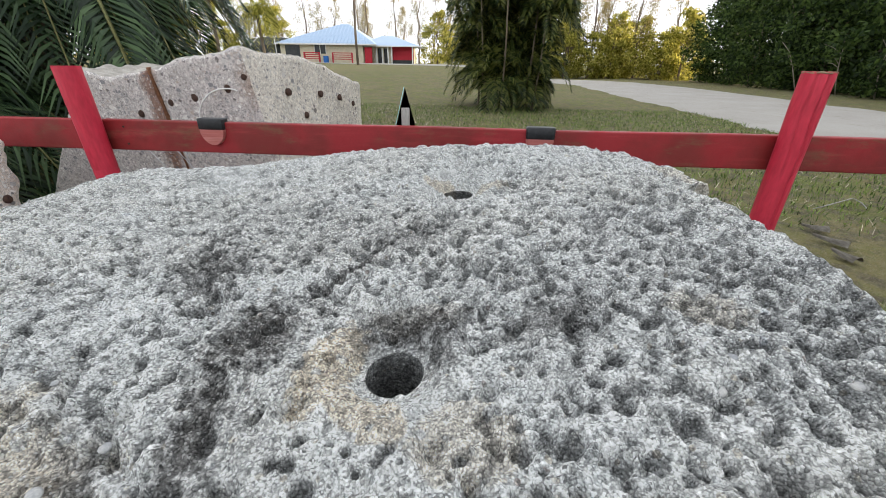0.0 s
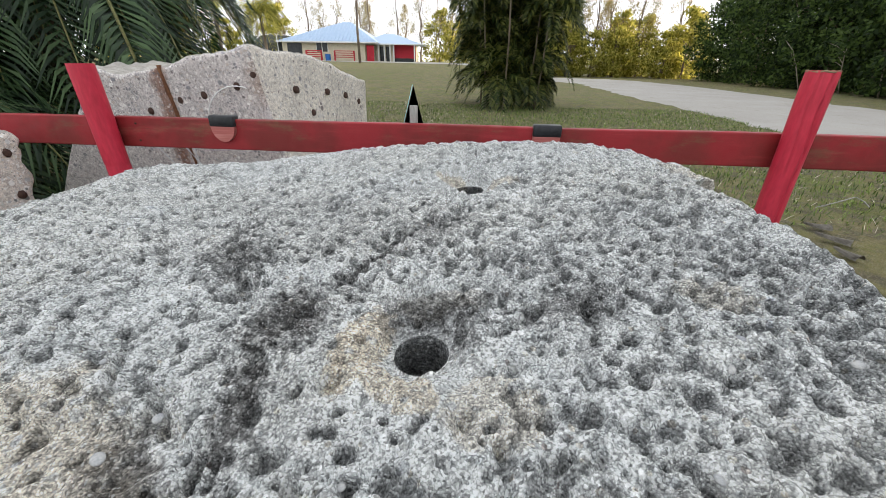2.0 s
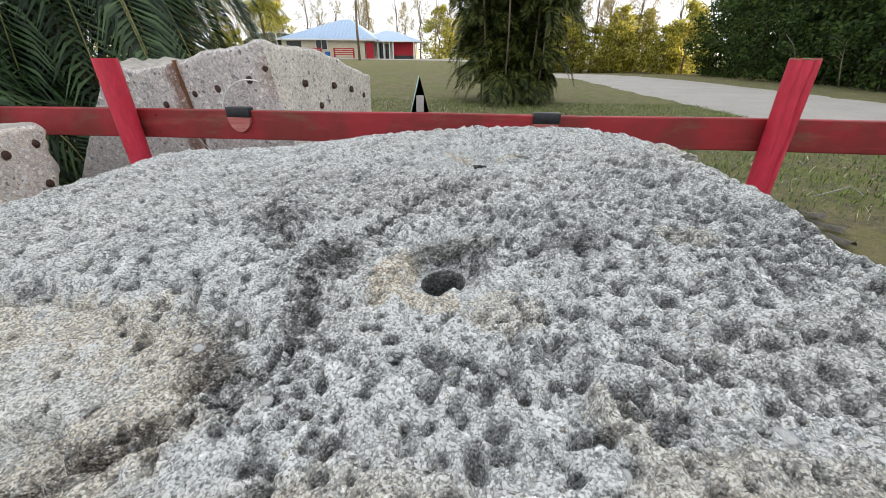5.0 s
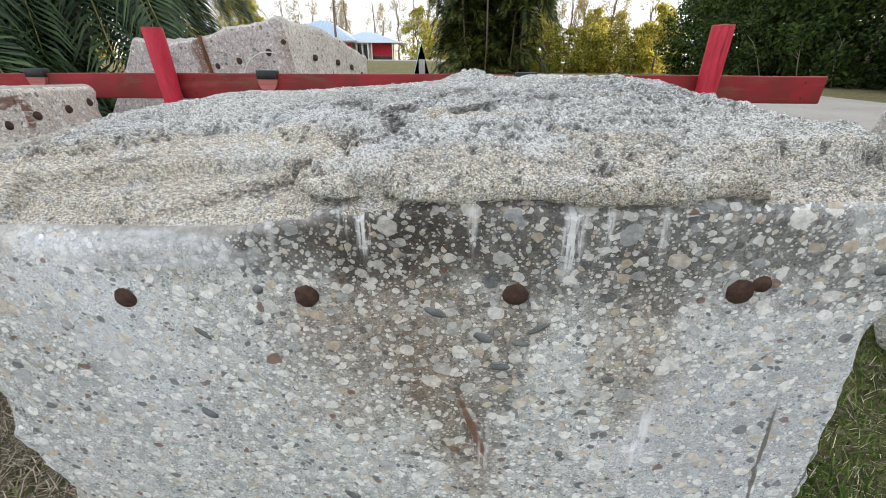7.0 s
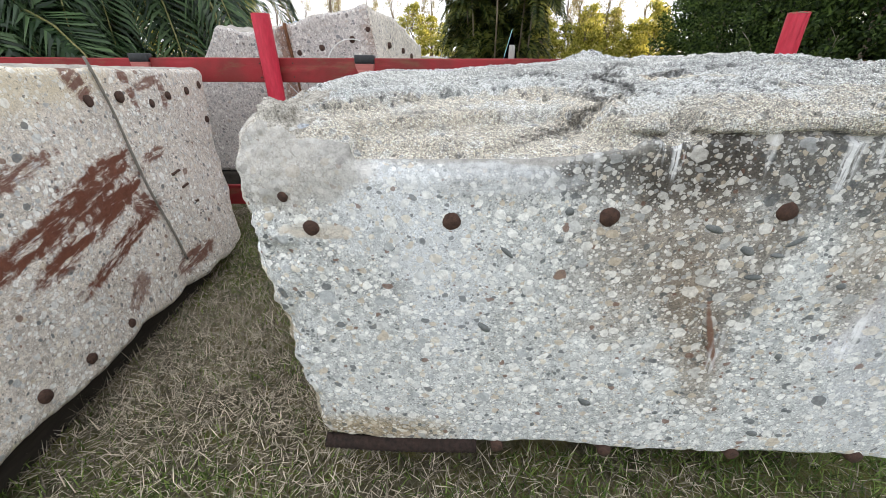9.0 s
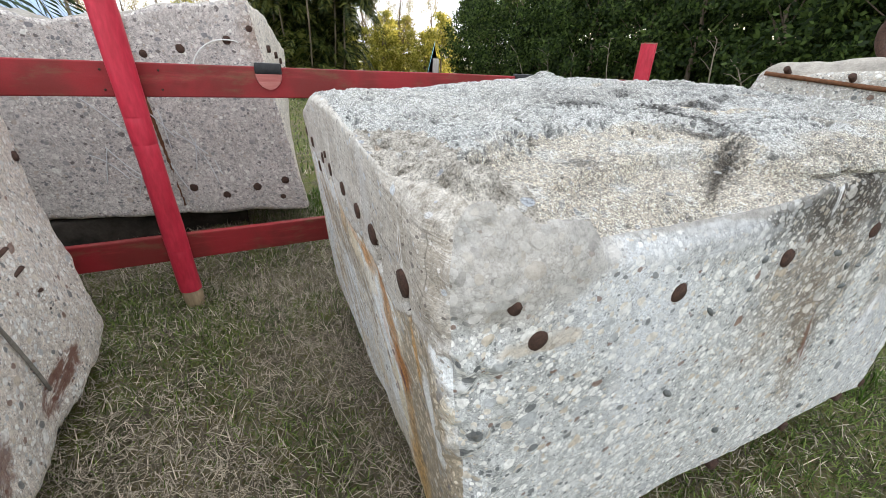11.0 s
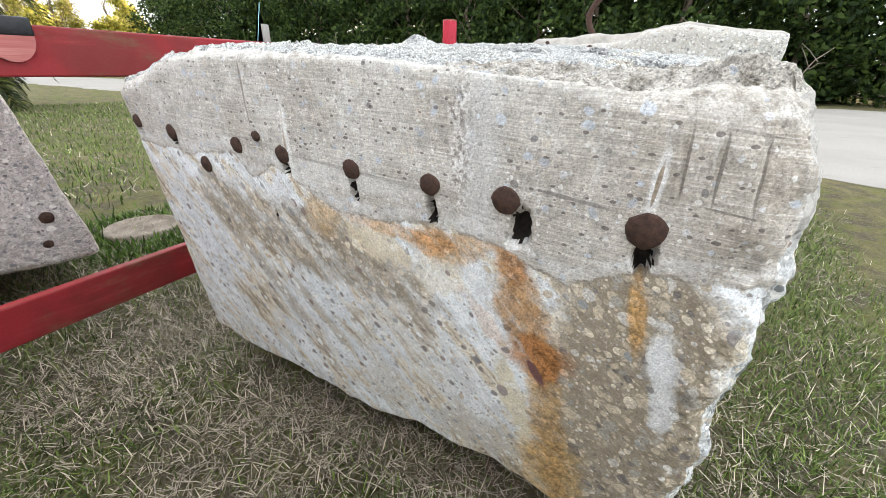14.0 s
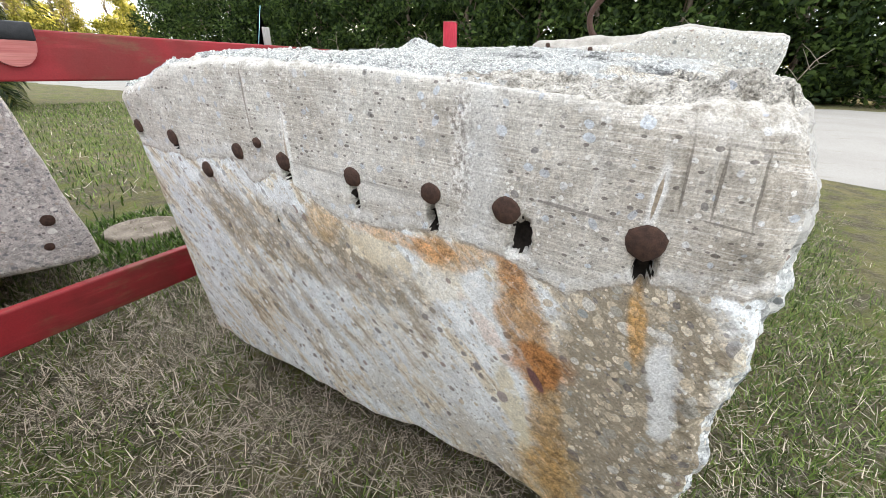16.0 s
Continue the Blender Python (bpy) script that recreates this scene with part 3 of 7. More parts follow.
    for y0, z0, ry, rz, rot, c, a in ((0.335, 0.52, 0.045, 0.14, -20, (0.34, 0.19, 0.075), 0.85), (0.27, 0.25, 0.036, 0.26, -9, (0.4, 0.26, 0.11), 0.7), (0.375, 0.64, 0.03, 0.05, -15, (0.37, 0.2, 0.08), 0.8), (0.165, 0.61, 0.013, 0.07, -10, (0.5, 0.29, 0.1), 0.8), (0.62, 0.645, 0.14, 0.016, 3, (0.44, 0.27, 0.12), 0.65), (0.53, 0.64, 0.05, 0.03, 0, (0.46, 0.26, 0.11), 0.7), (0.46, 0.64, 0.08, 0.03, -30, (0.42, 0.28, 0.15), 0.7), (0.83, 0.63, 0.05, 0.05, -10, (0.46, 0.33, 0.18), 0.6), (0.3, 0.44, 0.06, 0.05, 20, (0.33, 0.15, 0.05), 0.7), (0.24, 0.1, 0.07, 0.14, -6, (0.44, 0.31, 0.14), 0.75)):
        m = k.math("MULTIPLY", k.math("MULTIPLY", zone(y0, z0, ry, rz, rot, 0.8, 15, 0.3), wet), a)
        low = k.mix(m, low, k.mix(0.6, k.mix(1.0, low, tuple(min(1, v * 2.2) for v in c), "MULTIPLY"), k.ramp(k.noise(60, 6, 0.75), (0.4, tuple(v * 0.5 for v in c)), (0.58, tuple(min(1, v * 1.7) for v in c)))))
    low = lay(low, zone(0.305, 0.4, 0.009, 0.034, -32, 0.3, 40, 0.15), (0.17, 0.085, 0.085), 0.95)
    low = lay(low, zone(0.37, 0.315, 0.012, 0.016, -30, 0.3, 40, 0.15), (0.34, 0.29, 0.28), 0.9)
    # crazed white lime veins through the ochre
    vein = k.n("ShaderNodeTexVoronoi", Vector=k.jitter(60, 0.03), Scale=95.0)
    vein.feature = "DISTANCE_TO_EDGE"
    low = lay(low, k.math("MULTIPLY", k.step(k.math("ADD", vein.outputs["Distance"], k.span(rags[34], 0.4, 0.55, 0.0, 0.12)), 0.06, 0.01), zone(0.32, 0.57, 0.035, 0.1, -38, 0.6, 20, 0.3)), (0.8, 0.78, 0.76), 0.8)

    # the wavy seam between the two pours
    seam_z = k.ramp(k.math("DIVIDE", y, 1.6), (0.0, 0.7), (0.05, 0.685), (0.1, 0.68), (0.128, 0.664), (0.172, 0.628), (0.2, 0.638), (0.235, 0.662), (0.3, 0.676), (0.36, 0.67), (0.42, 0.658), (0.48, 0.656), (0.54, 0.7), (0.6, 0.736), (0.655, 0.69), (0.69, 0.752), (0.8, 0.724), (1.0, 0.735))
    line = k.math("ADD", k.math("MULTIPLY", k.math("SUBTRACT", k.noise(16, 5, 0.65), 0.5), 0.045), seam_z)
    over = k.math("SUBTRACT", z, line)
    col = k.mix(k.step(over, -0.005, 0.005), low, band)
    rough = k.span(k.noise(40, 4, 0.7), 0.38, 0.55, 0.1, 1.0)
    col = lay(col, k.math("MULTIPLY", k.step(k.math("ABSOLUTE", over), 0.005, 0.0), rough), (0.2, 0.16, 0.12), 0.7)
    col = lay(col, k.math("MULTIPLY", k.step(k.math("ABSOLUTE", k.math("SUBTRACT", over, 0.02)), 0.024, 0.0), rough), (0.78, 0.79, 0.79), 0.5)
    # broken pale rim along the top and the front corner
    rim = k.math("MAXIMUM", k.step(k.math("ADD", k.math("SUBTRACT", z, k.math("MINIMUM", k.math("MULTIPLY_ADD", y, 0.17, 0.865), 0.95)), k.math("MULTIPLY", k.noise(14, 4), 0.05)), 0.015, 0.05), k.math("MULTIPLY", k.step(k.math("ADD", y, k.math("MULTIPLY", k.noise(14, 4), 0.06)), 0.055, 0.035), k.step(z, 0.66, 0.74)))
    col = lay(col, rim, k.ramp(k.noise(44, 7, 0.75), (0.36, (0.22, 0.195, 0.16)), (0.48, (0.42, 0.395, 0.35)), (0.6, (0.62, 0.595, 0.55))), 0.8)
    col = lay(col, k.math("MULTIPLY", rim, chip), chipc, 0.7)
    col = k.mix(0.3, col, k.ramp(k.noise(26, 8, 0.7), (0.41, 0.7), (0.53, 1.15)), "MULTIPLY")
    col = sand(k, col, 0.4, 0.4, 1.45)
    h = k.math("MULTIPLY_ADD", k.noise(280, 3), 0.3, k.math("MULTIPLY_ADD", lines, 0.5, k.math("MULTIPLY_ADD", rub, 0.5, k.math("MULTIPLY_ADD", k.noise(70, 5), 0.7, k.math("MULTIPLY", pore, -0.9)))))
    return k.finish(col, h, 0.6, 0.005)


M_end = make_end()


def make_broken():
    """Fresh rough fracture: sandy mortar with bluish stones."""
    k = Nodes("broken_concrete_rim", 0.9, spec=0.2, placed=True)
    col = k.ramp(k.noise(32, 8, 0.75), (0.36, (0.16, 0.14, 0.11)), (0.46, (0.42, 0.39, 0.34)), (0.58, (0.65, 0.615, 0.555)))
    st, stc = k.pebbles(k.jitter(16, 0.02), 34, 0.16, 0.42, 0.32, ((0, (0.5, 0.55, 0.62)), (0.4, (0.62, 0.62, 0.6)), (0.7, (0.34, 0.37, 0.42)), (0.88, (0.6, 0.5, 0.4))))
    col = k.mix(k.math("MULTIPLY", st, 0.75), col, stc)
    col = k.mix(k.math("MULTIPLY", k.step(k.noise(5, 5, 0.7), 0.5, 0.62), 0.4), col, k.mix(0.8, col, (0.5, 0.5, 0.5), "MULTIPLY"))
    col = sand(k, col, 0.7, 0.3, 1.4)
    return k.finish(col, k.math("MULTIPLY_ADD", k.noise(60, 7, 0.7), 1.0, k.math("MULTIPLY", k.noise(280, 3), 0.5)), 1.0, 0.012)


M_broken = make_broken()


def plain(name, a, b, scale, rough=0.7, bump=0.3, dist=0.003, metal=0.0, spec=0.3, stretch=(1, 1, 1), fine=None):
    k = Nodes(name, rough, metal, spec)
    co = k.place(size=stretch)
    col = k.mix(k.ramp(k.noise(scale, 6, 0.6, co=co), (0.3, 0.0), (0.7, 1.0)), a, b)
    fine = fine or scale * 8
    col = k.mix(0.35, col, k.ramp(k.noise(fine, 3, co=co), (0.3, 0.45), (0.7, 1.05)), "MULTIPLY")
    return k.finish(col, k.noise(fine, 4, co=co), bump, dist)


M_rust = plain("rusty_steel", (0.04, 0.024, 0.019), (0.1, 0.055, 0.04), 90, 0.85, 0.6)
M_dark_rust = plain("black_rusted_steel", (0.014, 0.011, 0.01), (0.05, 0.03, 0.024), 70, 0.9, 0.8)
M_rust_stain = plain("rust_scale", (0.1, 0.045, 0.025), (0.22, 0.1, 0.05), 60, 0.9, 0.5)
M_void_shade = plain("cavity_shade", (0.012, 0.01, 0.009), (0.04, 0.032, 0.027), 120, 0.95)
M_white_wire = plain("white_wire", (0.7, 0.7, 0.68), (0.8, 0.8, 0.78), 40, 0.5)
M_chalk = plain("chalk_scratch", (0.55, 0.57, 0.6), (0.72, 0.73, 0.74), 60, 0.9)


def make_red():
    k = Nodes("red_painted_wood", 0.55)
    grain = k.noise(16, 6, 0.65, co=k.place(size=(12, 0.9, 0.8)))
    col = k.mix(k.step(k.noise(4, 4), 0.35, 0.65), (0.3, 0.022, 0.028), (0.19, 0.024, 0.022))
    wear = k.step(k.math("ADD", k.noise(9, 6, 0.7, co=k.place(size=(3, 1, 1))), k.math("MULTIPLY", grain, 0.25)), 0.66, 0.82)
    col = k.mix(k.math("MULTIPLY", wear, 0.75), col, (0.16, 0.08, 0.045))
    col = k.mix(k.math("MULTIPLY", k.step(grain, 0.5, 0.68), 0.4), col, (0.42, 0.05, 0.06))
    col = k.mix(0.3, col, k.ramp(k.noise(240, 2), (0.3, 0.5), (0.7, 1.0)), "MULTIPLY")
    return k.finish(col, k.math("ADD", grain, k.math("MULTIPLY", k.noise(120, 3), 0.3)), 0.35, 0.003, k.ramp(k.noise(20), (0.3, 0.42), (0.7, 0.7)))


M_red = make_red()
M_redpost = plain("red_gloss_paint", (0.46, 0.022, 0.045), (0.6, 0.04, 0.075), 9, 0.45, 0.25, 0.003, stretch=(1, 1, 4))
M_bare = plain("bare_weathered_wood", (0.2, 0.15, 0.09), (0.36, 0.27, 0.17), 14, 0.85, stretch=(1, 1, 5))
# timber darkened to near-black, so gap shade is in its colour
M_gap_timber = plain("gap_dark_timber", (0.012, 0.01, 0.008), (0.05, 0.042, 0.034), 8, 0.9, stretch=(1, 6, 1))
M_black = plain("black_plastic", (0.012, 0.013, 0.015), (0.03, 0.032, 0.036), 30, 0.35)
M_glassy = plain("striped_red_reflector", (0.3, 0.04, 0.04), (0.55, 0.24, 0.21), 11, 0.3, 0.2, stretch=(8, 8, 0.35))
M_grey = plain("grey_weathered_board", (0.22, 0.22, 0.21), (0.42, 0.4, 0.37), 18, 0.8, stretch=(1, 1, 5))
M_cyan = plain("pale_cyan_strip", (0.25, 0.55, 0.62), (0.35, 0.66, 0.72), 10, 0.4)


def make_leaf(name, a, b, through=0.35, rough=0.5):
    k = Nodes(name, rough, spec=0.25)
    rnd = k.n("ShaderNodeNewGeometry").outputs["Random Per Island"]
    col = k.ramp(rnd, (0.0, tuple(c * 0.5 for c in a)), (0.35, a), (1.0, b))
    col = k.mix(0.3, col, k.ramp(k.noise(6, 3), (0.3, 0.4), (0.7, 1.1)), "MULTIPLY")
    k.put(k.b.inputs["Base Color"], col)
    tr = k.n("ShaderNodeBsdfTranslucent", Color=col)
    mx = k.n("ShaderNodeMixShader", Fac=through)
    k.t.links.new(k.b.outputs["BSDF"], mx.inputs[1])
    k.t.links.new(tr.outputs["BSDF"], mx.inputs[2])
    k.t.links.new(mx.outputs["Shader"], k.t.nodes["Material Output"].inputs["Surface"])
    return k.m


M_leaf = make_leaf("hedge_leaf", (0.022, 0.045, 0.011), (0.1, 0.155, 0.035), 0.42, 0.7)
# low sun put into the leaf colour: much lighter and yellower than the hedge
M_leaf_sunlit = make_leaf("sun_tinted_leaf", (0.28, 0.28, 0.045), (0.68, 0.62, 0.16), 0.68)
M_needle = make_leaf("casuarina_needle", (0.2, 0.17, 0.06), (0.42, 0.34, 0.15), 0.5)
M_areca = make_leaf("areca_leaflet", (0.025, 0.045, 0.008), (0.19, 0.2, 0.05), 0.35)
M_phoenix = make_leaf("date_palm_leaflet", (0.02, 0.045, 0.018), (0.09, 0.15, 0.06), 0.25, 0.4)
M_grass = make_leaf("grass_blade", (0.075, 0.125, 0.024), (0.29, 0.39, 0.1), 0.3)
M_straw = make_leaf("dry_straw", (0.2, 0.17, 0.125), (0.85, 0.76, 0.6), 0.2, 0.7)
M_weed = make_leaf("bright_weed", (0.06, 0.12, 0.02), (0.16, 0.26, 0.05), 0.35)
M_twig = plain("bare_pale_twig", (0.2, 0.17, 0.13), (0.42, 0.37, 0.3), 9, 0.9)
M_bark = plain("grey_bark", (0.1, 0.075, 0.055), (0.26, 0.21, 0.16), 6, 0.9, 0.6, 0.01, stretch=(1, 1, 4))


def make_ground():
    k = Nodes("lawn", 0.95, spec=0.1)
    col = k.mix(k.step(k.noise(0.9, 5, 0.6), 0.35, 0.65), (0.125, 0.145, 0.032), (0.19, 0.16, 0.075))
    col = k.mix(k.step(k.noise(5, 5, 0.65), 0.4, 0.65), col, (0.1, 0.088, 0.06))
    blades = k.noise(90, 4, 0.7, co=k.jitter(30, 0.05))
    col = k.mix(0.7, col, k.ramp(blades, (0.25, 0.25), (0.6, 1.2), (0.8, 1.9)), "MULTIPLY")
    # a thatch of dead stems lying every way
    for turn, tone in ((10, (0.4, 0.34, 0.24)), (65, (0.3, 0.27, 0.18)), (125, (0.46, 0.4, 0.3)), (160, (0.13, 0.19, 0.06))):
        stems = k.noise(26, 4, 0.7, co=k.place(rot=(0, 0, turn), size=(0.22, 3.0, 1), co=k.jitter(9, 0.08)))
        col = k.mix(k.math("MULTIPLY", k.step(stems, 0.53, 0.6), 0.3), col, tuple(c * 0.75 for c in tone))
    return k.finish(col, blades, 0.9, 0.02)


def make_road():
    k = Nodes("pale_shell_road", 0.95, spec=0.1)
    col = k.mix(k.noise(0.5, 5), (0.3, 0.28, 0.25), (0.44, 0.42, 0.39))
    col = k.mix(k.step(k.noise(2.5, 6, 0.7, co=k.place(size=(0.5, 3, 1))), 0.58, 0.75), col, (0.24, 0.21, 0.16))
    col = k.mix(0.4, col, k.ramp(k.noise(60, 4), (0.3, 0.5), (0.7, 1.1)), "MULTIPLY")
    return k.finish(col, k.noise(60, 5), 0.5, 0.02)


M_ground, M_road = make_ground(), make_road()

# ---- geometry helpers ----


def smooth(v, lo, hi):
    t = np.clip((np.asarray(v, float) - lo) / (hi - lo), 0, 1)
    return t * t * (3 - 2 * t)


def vnoise(P, seed=0):
    """Value noise in 0..1 at an array of points."""
    P = np.asarray(P, float)
    i = np.floor(P).astype(np.int64)
    f = P - i
    f = f * f * (3 - 2 * f)
    out = 0.0
    for dx in (0, 1):
        for dy in (0, 1):
            for dz in (0, 1):
                h = (i[..., 0] + dx) * 374761393 + (i[..., 1] + dy) * 668265263 + (i[..., 2] + dz) * 2147483647 + seed * 974711
                h = h & 0xFFFFFFFF
                h = (h ^ (h >> 13)) * 1274126177 & 0xFFFFFFFF
                h = ((h ^ (h >> 16)) & 0xFFFF) / 65535.0
                w = (f[..., 0] if dx else 1 - f[..., 0]) * (f[..., 1] if dy else 1 - f[..., 1]) * (f[..., 2] if dz else 1 - f[..., 2])
                out = out + h * w
    return out


def fbm(P, scale, octaves=4, seed=0):
    out, amp, tot = 0.0, 1.0, 0.0
    P = np.asarray(P, float) * scale
    for o in range(octaves):
        out = out + amp * (vnoise(P, seed + o) - 0.5)
        tot += amp
        P, amp = P * 2.03, amp * 0.5
    return out / tot


def fbm_on(where, P, scale, octaves=4, seed=0):
    """The same, worked out only where it is wanted."""
    out = np.zeros(len(P))
    out[where] = fbm(P[where], scale, octaves, seed)
    return out


def raw_mesh(name, V, F, mats=(), idx=None, flat=False):
    """A mesh from arrays of points and of equal-sided faces."""
    V, F = np.asarray(V, np.float32), np.asarray(F, np.int32)
    me = bpy.data.meshes.new(name)
    me.vertices.add(len(V))
    me.vertices.foreach_set("co", V.ravel())
    k = F.shape[1]
    me.loops.add(F.size)
    me.loops.foreach_set("vertex_index", F.ravel())
    me.polygons.add(len(F))
    me.polygons.foreach_set("loop_start", np.arange(0, F.size, k, dtype=np.int32))
    for m in mats:
        me.materials.append(m)
    if idx is not None:
        me.polygons.foreach_set("material_index", np.asarray(idx, np.int32))
    me.polygons.foreach_set("use_smooth", np.full(len(F), not flat))
    me.update(calc_edges=True)
    me.validate()
    return me


def thing(name, at, label, category, group="", kind=""):
    ob = new(name)
    ob.location = at
    ob.empty_display_size = 0.1
    return tagged(ob, label, category, group, kind)


def under(ob, parent, label=""):
    ob.parent = parent
    if label:
        ob["label"] = label
    return ob


def part(name, bm, material, parent, label="", flat=False):
    """One bmesh, in the parent's own space, as a part of it."""
    me = bpy.data.meshes.new(name)
    for f in bm.faces:
        f.smooth = not flat
    bm.to_mesh(me)
    bm.free()
    me.materials.append(material)
    return under(new(name, me), parent, label)


def box(size, at=(0, 0, 0), bevel=0.006, m=None):
    bm = bmesh.new()
    bmesh.ops.create_cube(bm, size=1)
    bmesh.ops.scale(bm, vec=size, verts=bm.verts)
    if bevel:
        bmesh.ops.bevel(bm, geom=bm.edges[:], offset=bevel, segments=2, affect="EDGES", profile=0.5)
    if m is not None:
        bmesh.ops.transform(bm, matrix=m, verts=bm.verts)
    bmesh.ops.translate(bm, vec=at, verts=bm.verts)
    return bm


def tube(points, radius, sides=8, taper=1.0, wob=0.0):
    """A bent bar through a few points."""
    bm = bmesh.new()
    rings, n = [], len(points)
    for i, p in enumerate(points):
        p = Vector(p)
        d = (Vector(points[min(i + 1, n - 1)]) - Vector(points[max(i - 1, 0)])).normalized()
        a = d.orthogonal().normalized() if i == 0 else (a - d * a.dot(d)).normalized()
        b = d.cross(a)
        r = radius * (1 + (taper - 1) * i / max(1, n - 1)) * (1 + wob * (random.random() - 0.5))
        rings.append([bm.verts.new(p + (a * math.cos(s) + b * math.sin(s)) * r) for s in [2 * math.pi * j / sides for j in range(sides)]])
    for r0, r1 in zip(rings, rings[1:]):
        for j in range(sides):
            bm.faces.new((r0[j], r0[(j + 1) % sides], r1[(j + 1) % sides], r1[j]))
    bm.faces.new(rings[0][::-1])
    bm.faces.new(rings[-1])
    return bm


def rock(corners, n, radius, seed, shape=None, wave=0.008):
    """A broken block: a closed lattice box drawn to eight corners (x fastest, then y, then z), its edges worn. Points, faces, side of each face (0 left, 1 right, 2 front, 3 back, 4 bottom, 5 top)."""
    C = np.array(corners, float).reshape(2, 2, 2, 3)
    nx, ny, nz = n
    pts, quads, side, base = [], [], [], 0
    for s, (ax, val) in enumerate(((0, 0), (0, nx), (1, 0), (1, ny), (2, 0), (2, nz))):
        o = [a for a in (0, 1, 2) if a != ax]
        a, b = n[o[0]], n[o[1]]
        I, J = np.meshgrid(np.arange(a + 1), np.arange(b + 1), indexing="ij")
        L = np.zeros((a + 1, b + 1, 3), np.int64)
        L[..., ax], L[..., o[0]], L[..., o[1]] = val, I, J
        pts.append(L.reshape(-1, 3))
        k = (np.arange(a)[:, None] * (b + 1) + np.arange(b)[None]).ravel() + base
        q = np.stack([k, k + b + 1, k + b + 2, k + 1], 1)
        if (val == 0) != (ax == 1):
            q = q[:, ::-1]
        quads.append(q)
        side.append(np.full(len(q), s))
        base += (a + 1) * (b + 1)
    L, inv = np.unique(np.concatenate(pts), axis=0, return_inverse=True)
    F = inv.ravel()[np.concatenate(quads)]
    side = np.concatenate(side)
    u = L / np.array(n) * 2 - 1
    half = np.array([np.linalg.norm(C[:, :, 1] - C[:, :, 0], axis=-1).mean(), np.linalg.norm(C[:, 1] - C[:, 0], axis=-1).mean(), np.linalg.norm(C[1] - C[0], axis=-1).mean()]) / 2

    def to_world(u):
        w = np.stack([(1 - u) / 2, (1 + u) / 2], -1)
        return np.einsum("ni,nj,nk,kjic->nc", w[:, 0], w[:, 1], w[:, 2], C)

    P0 = to_world(u)
    r = radius(P0) if callable(radius) else radius * (0.5 + 1.2 * (fbm(P0, 7, 3, seed) + 0.5))
    r = np.broadcast_to(r, (len(u),))[:, None]
    m = u * half
    q = np.clip(m, -(half - r), half - r)
    d = m - q
    ln = np.linalg.norm(d, axis=1, keepdims=True)
    m = np.where(ln > 1e-9, q + d / np.maximum(ln, 1e-9) * r, m)
    out = np.where(ln > 1e-9, d / np.maximum(ln, 1e-9), 0)
    P = to_world(m / half)
    out = out + (np.abs(u) > 0.999) * np.sign(u) * (ln < 1e-9)
    out /= np.maximum(np.linalg.norm(out, axis=1, keepdims=True), 1e-9)
    P = P + out * ((fbm(P, 4, 4, seed + 3) * 2 * wave) + fbm(P, 28, 3, seed + 7) * wave * 0.8)[:, None]
    if shape:
        P = shape(P, u, L, out)
    return P, F, side


def bar_end(name, parent, at, axis, radius, material, label="", length=0.05, proud=0.0):
    """The sawn end of a bar: a slightly ragged disc on a short stub. axis points out of the face."""
    bm = bmesh.new()
    n = 14
    rot = Vector((0, 0, 1)).rotation_difference(Vector(axis)).to_matrix().to_4x4()
    rs = [radius * (0.93 + 0.14 * random.random()) for _ in range(n)]
    rings = []
    for z, f in ((-length, 1.0), (proud - 0.003, 1.0), (proud, 0.9)):
        rings.append([bm.verts.new((rs[i] * f * math.cos(i * 2 * math.pi / n), rs[i] * f * math.sin(i * 2 * math.pi / n), z)) for i in range(n)])
    top = bm.verts.new((0, 0, proud + 0.0008))
    for a, b in zip(rings, rings[1:]):
        for i in range(n):
            bm.faces.new((a[i], a[(i + 1) % n], b[(i + 1) % n], b[i]))
    for i in range(n):
        bm.faces.new((rings[-1][i], rings[-1][(i + 1) % n], top))
    bmesh.ops.transform(bm, matrix=Matrix.Translation(Vector(at) - parent.location) @ rot, verts=bm.verts)
    return part(name, bm, material, parent, label)


# ---- ground and road ----
ROAD_Y = (-400, -60, -14, -3, 3, 8, 14, 24, 36, 43, 48, 53, 57)
ROAD_NEAR = (40, 10, 4.6, 4.0, 6.0, 8.0, 8.5, 9.4, 10.6, 8.0, 0.0, -14.0, -40.0)
ROAD_FAR = (60, 26, 20.5, 19.5, 18.0, 16.6, 16.6, 18.0, 19.3, 19.0, 17.0, 8.0, -25.0)


def ground_z(x, y):
    x, y = np.asarray(x, float), np.asarray(y, float)
    rise = 1.4 * smooth(y, 5, 58) * smooth(x - 0.12 * y, 3.0, -5.0)
    away = smooth(np.hypot(x, y), 60, 300) * 0.3
    lump = (fbm(np.stack([x, y, x * 0], -1), 0.7, 3, 5)) * 0.05 - 0.02 * smooth(-x, 0.8, 1.8) * smooth(y, 2.8, 2.0)
    lump = lump + 0.12 * smooth(y, 1.9, 2.6) * smooth(y, 7, 4) * smooth(np.abs(x + 0.4), 2.5, 0.9)
    return GROUND + rise + away + lump


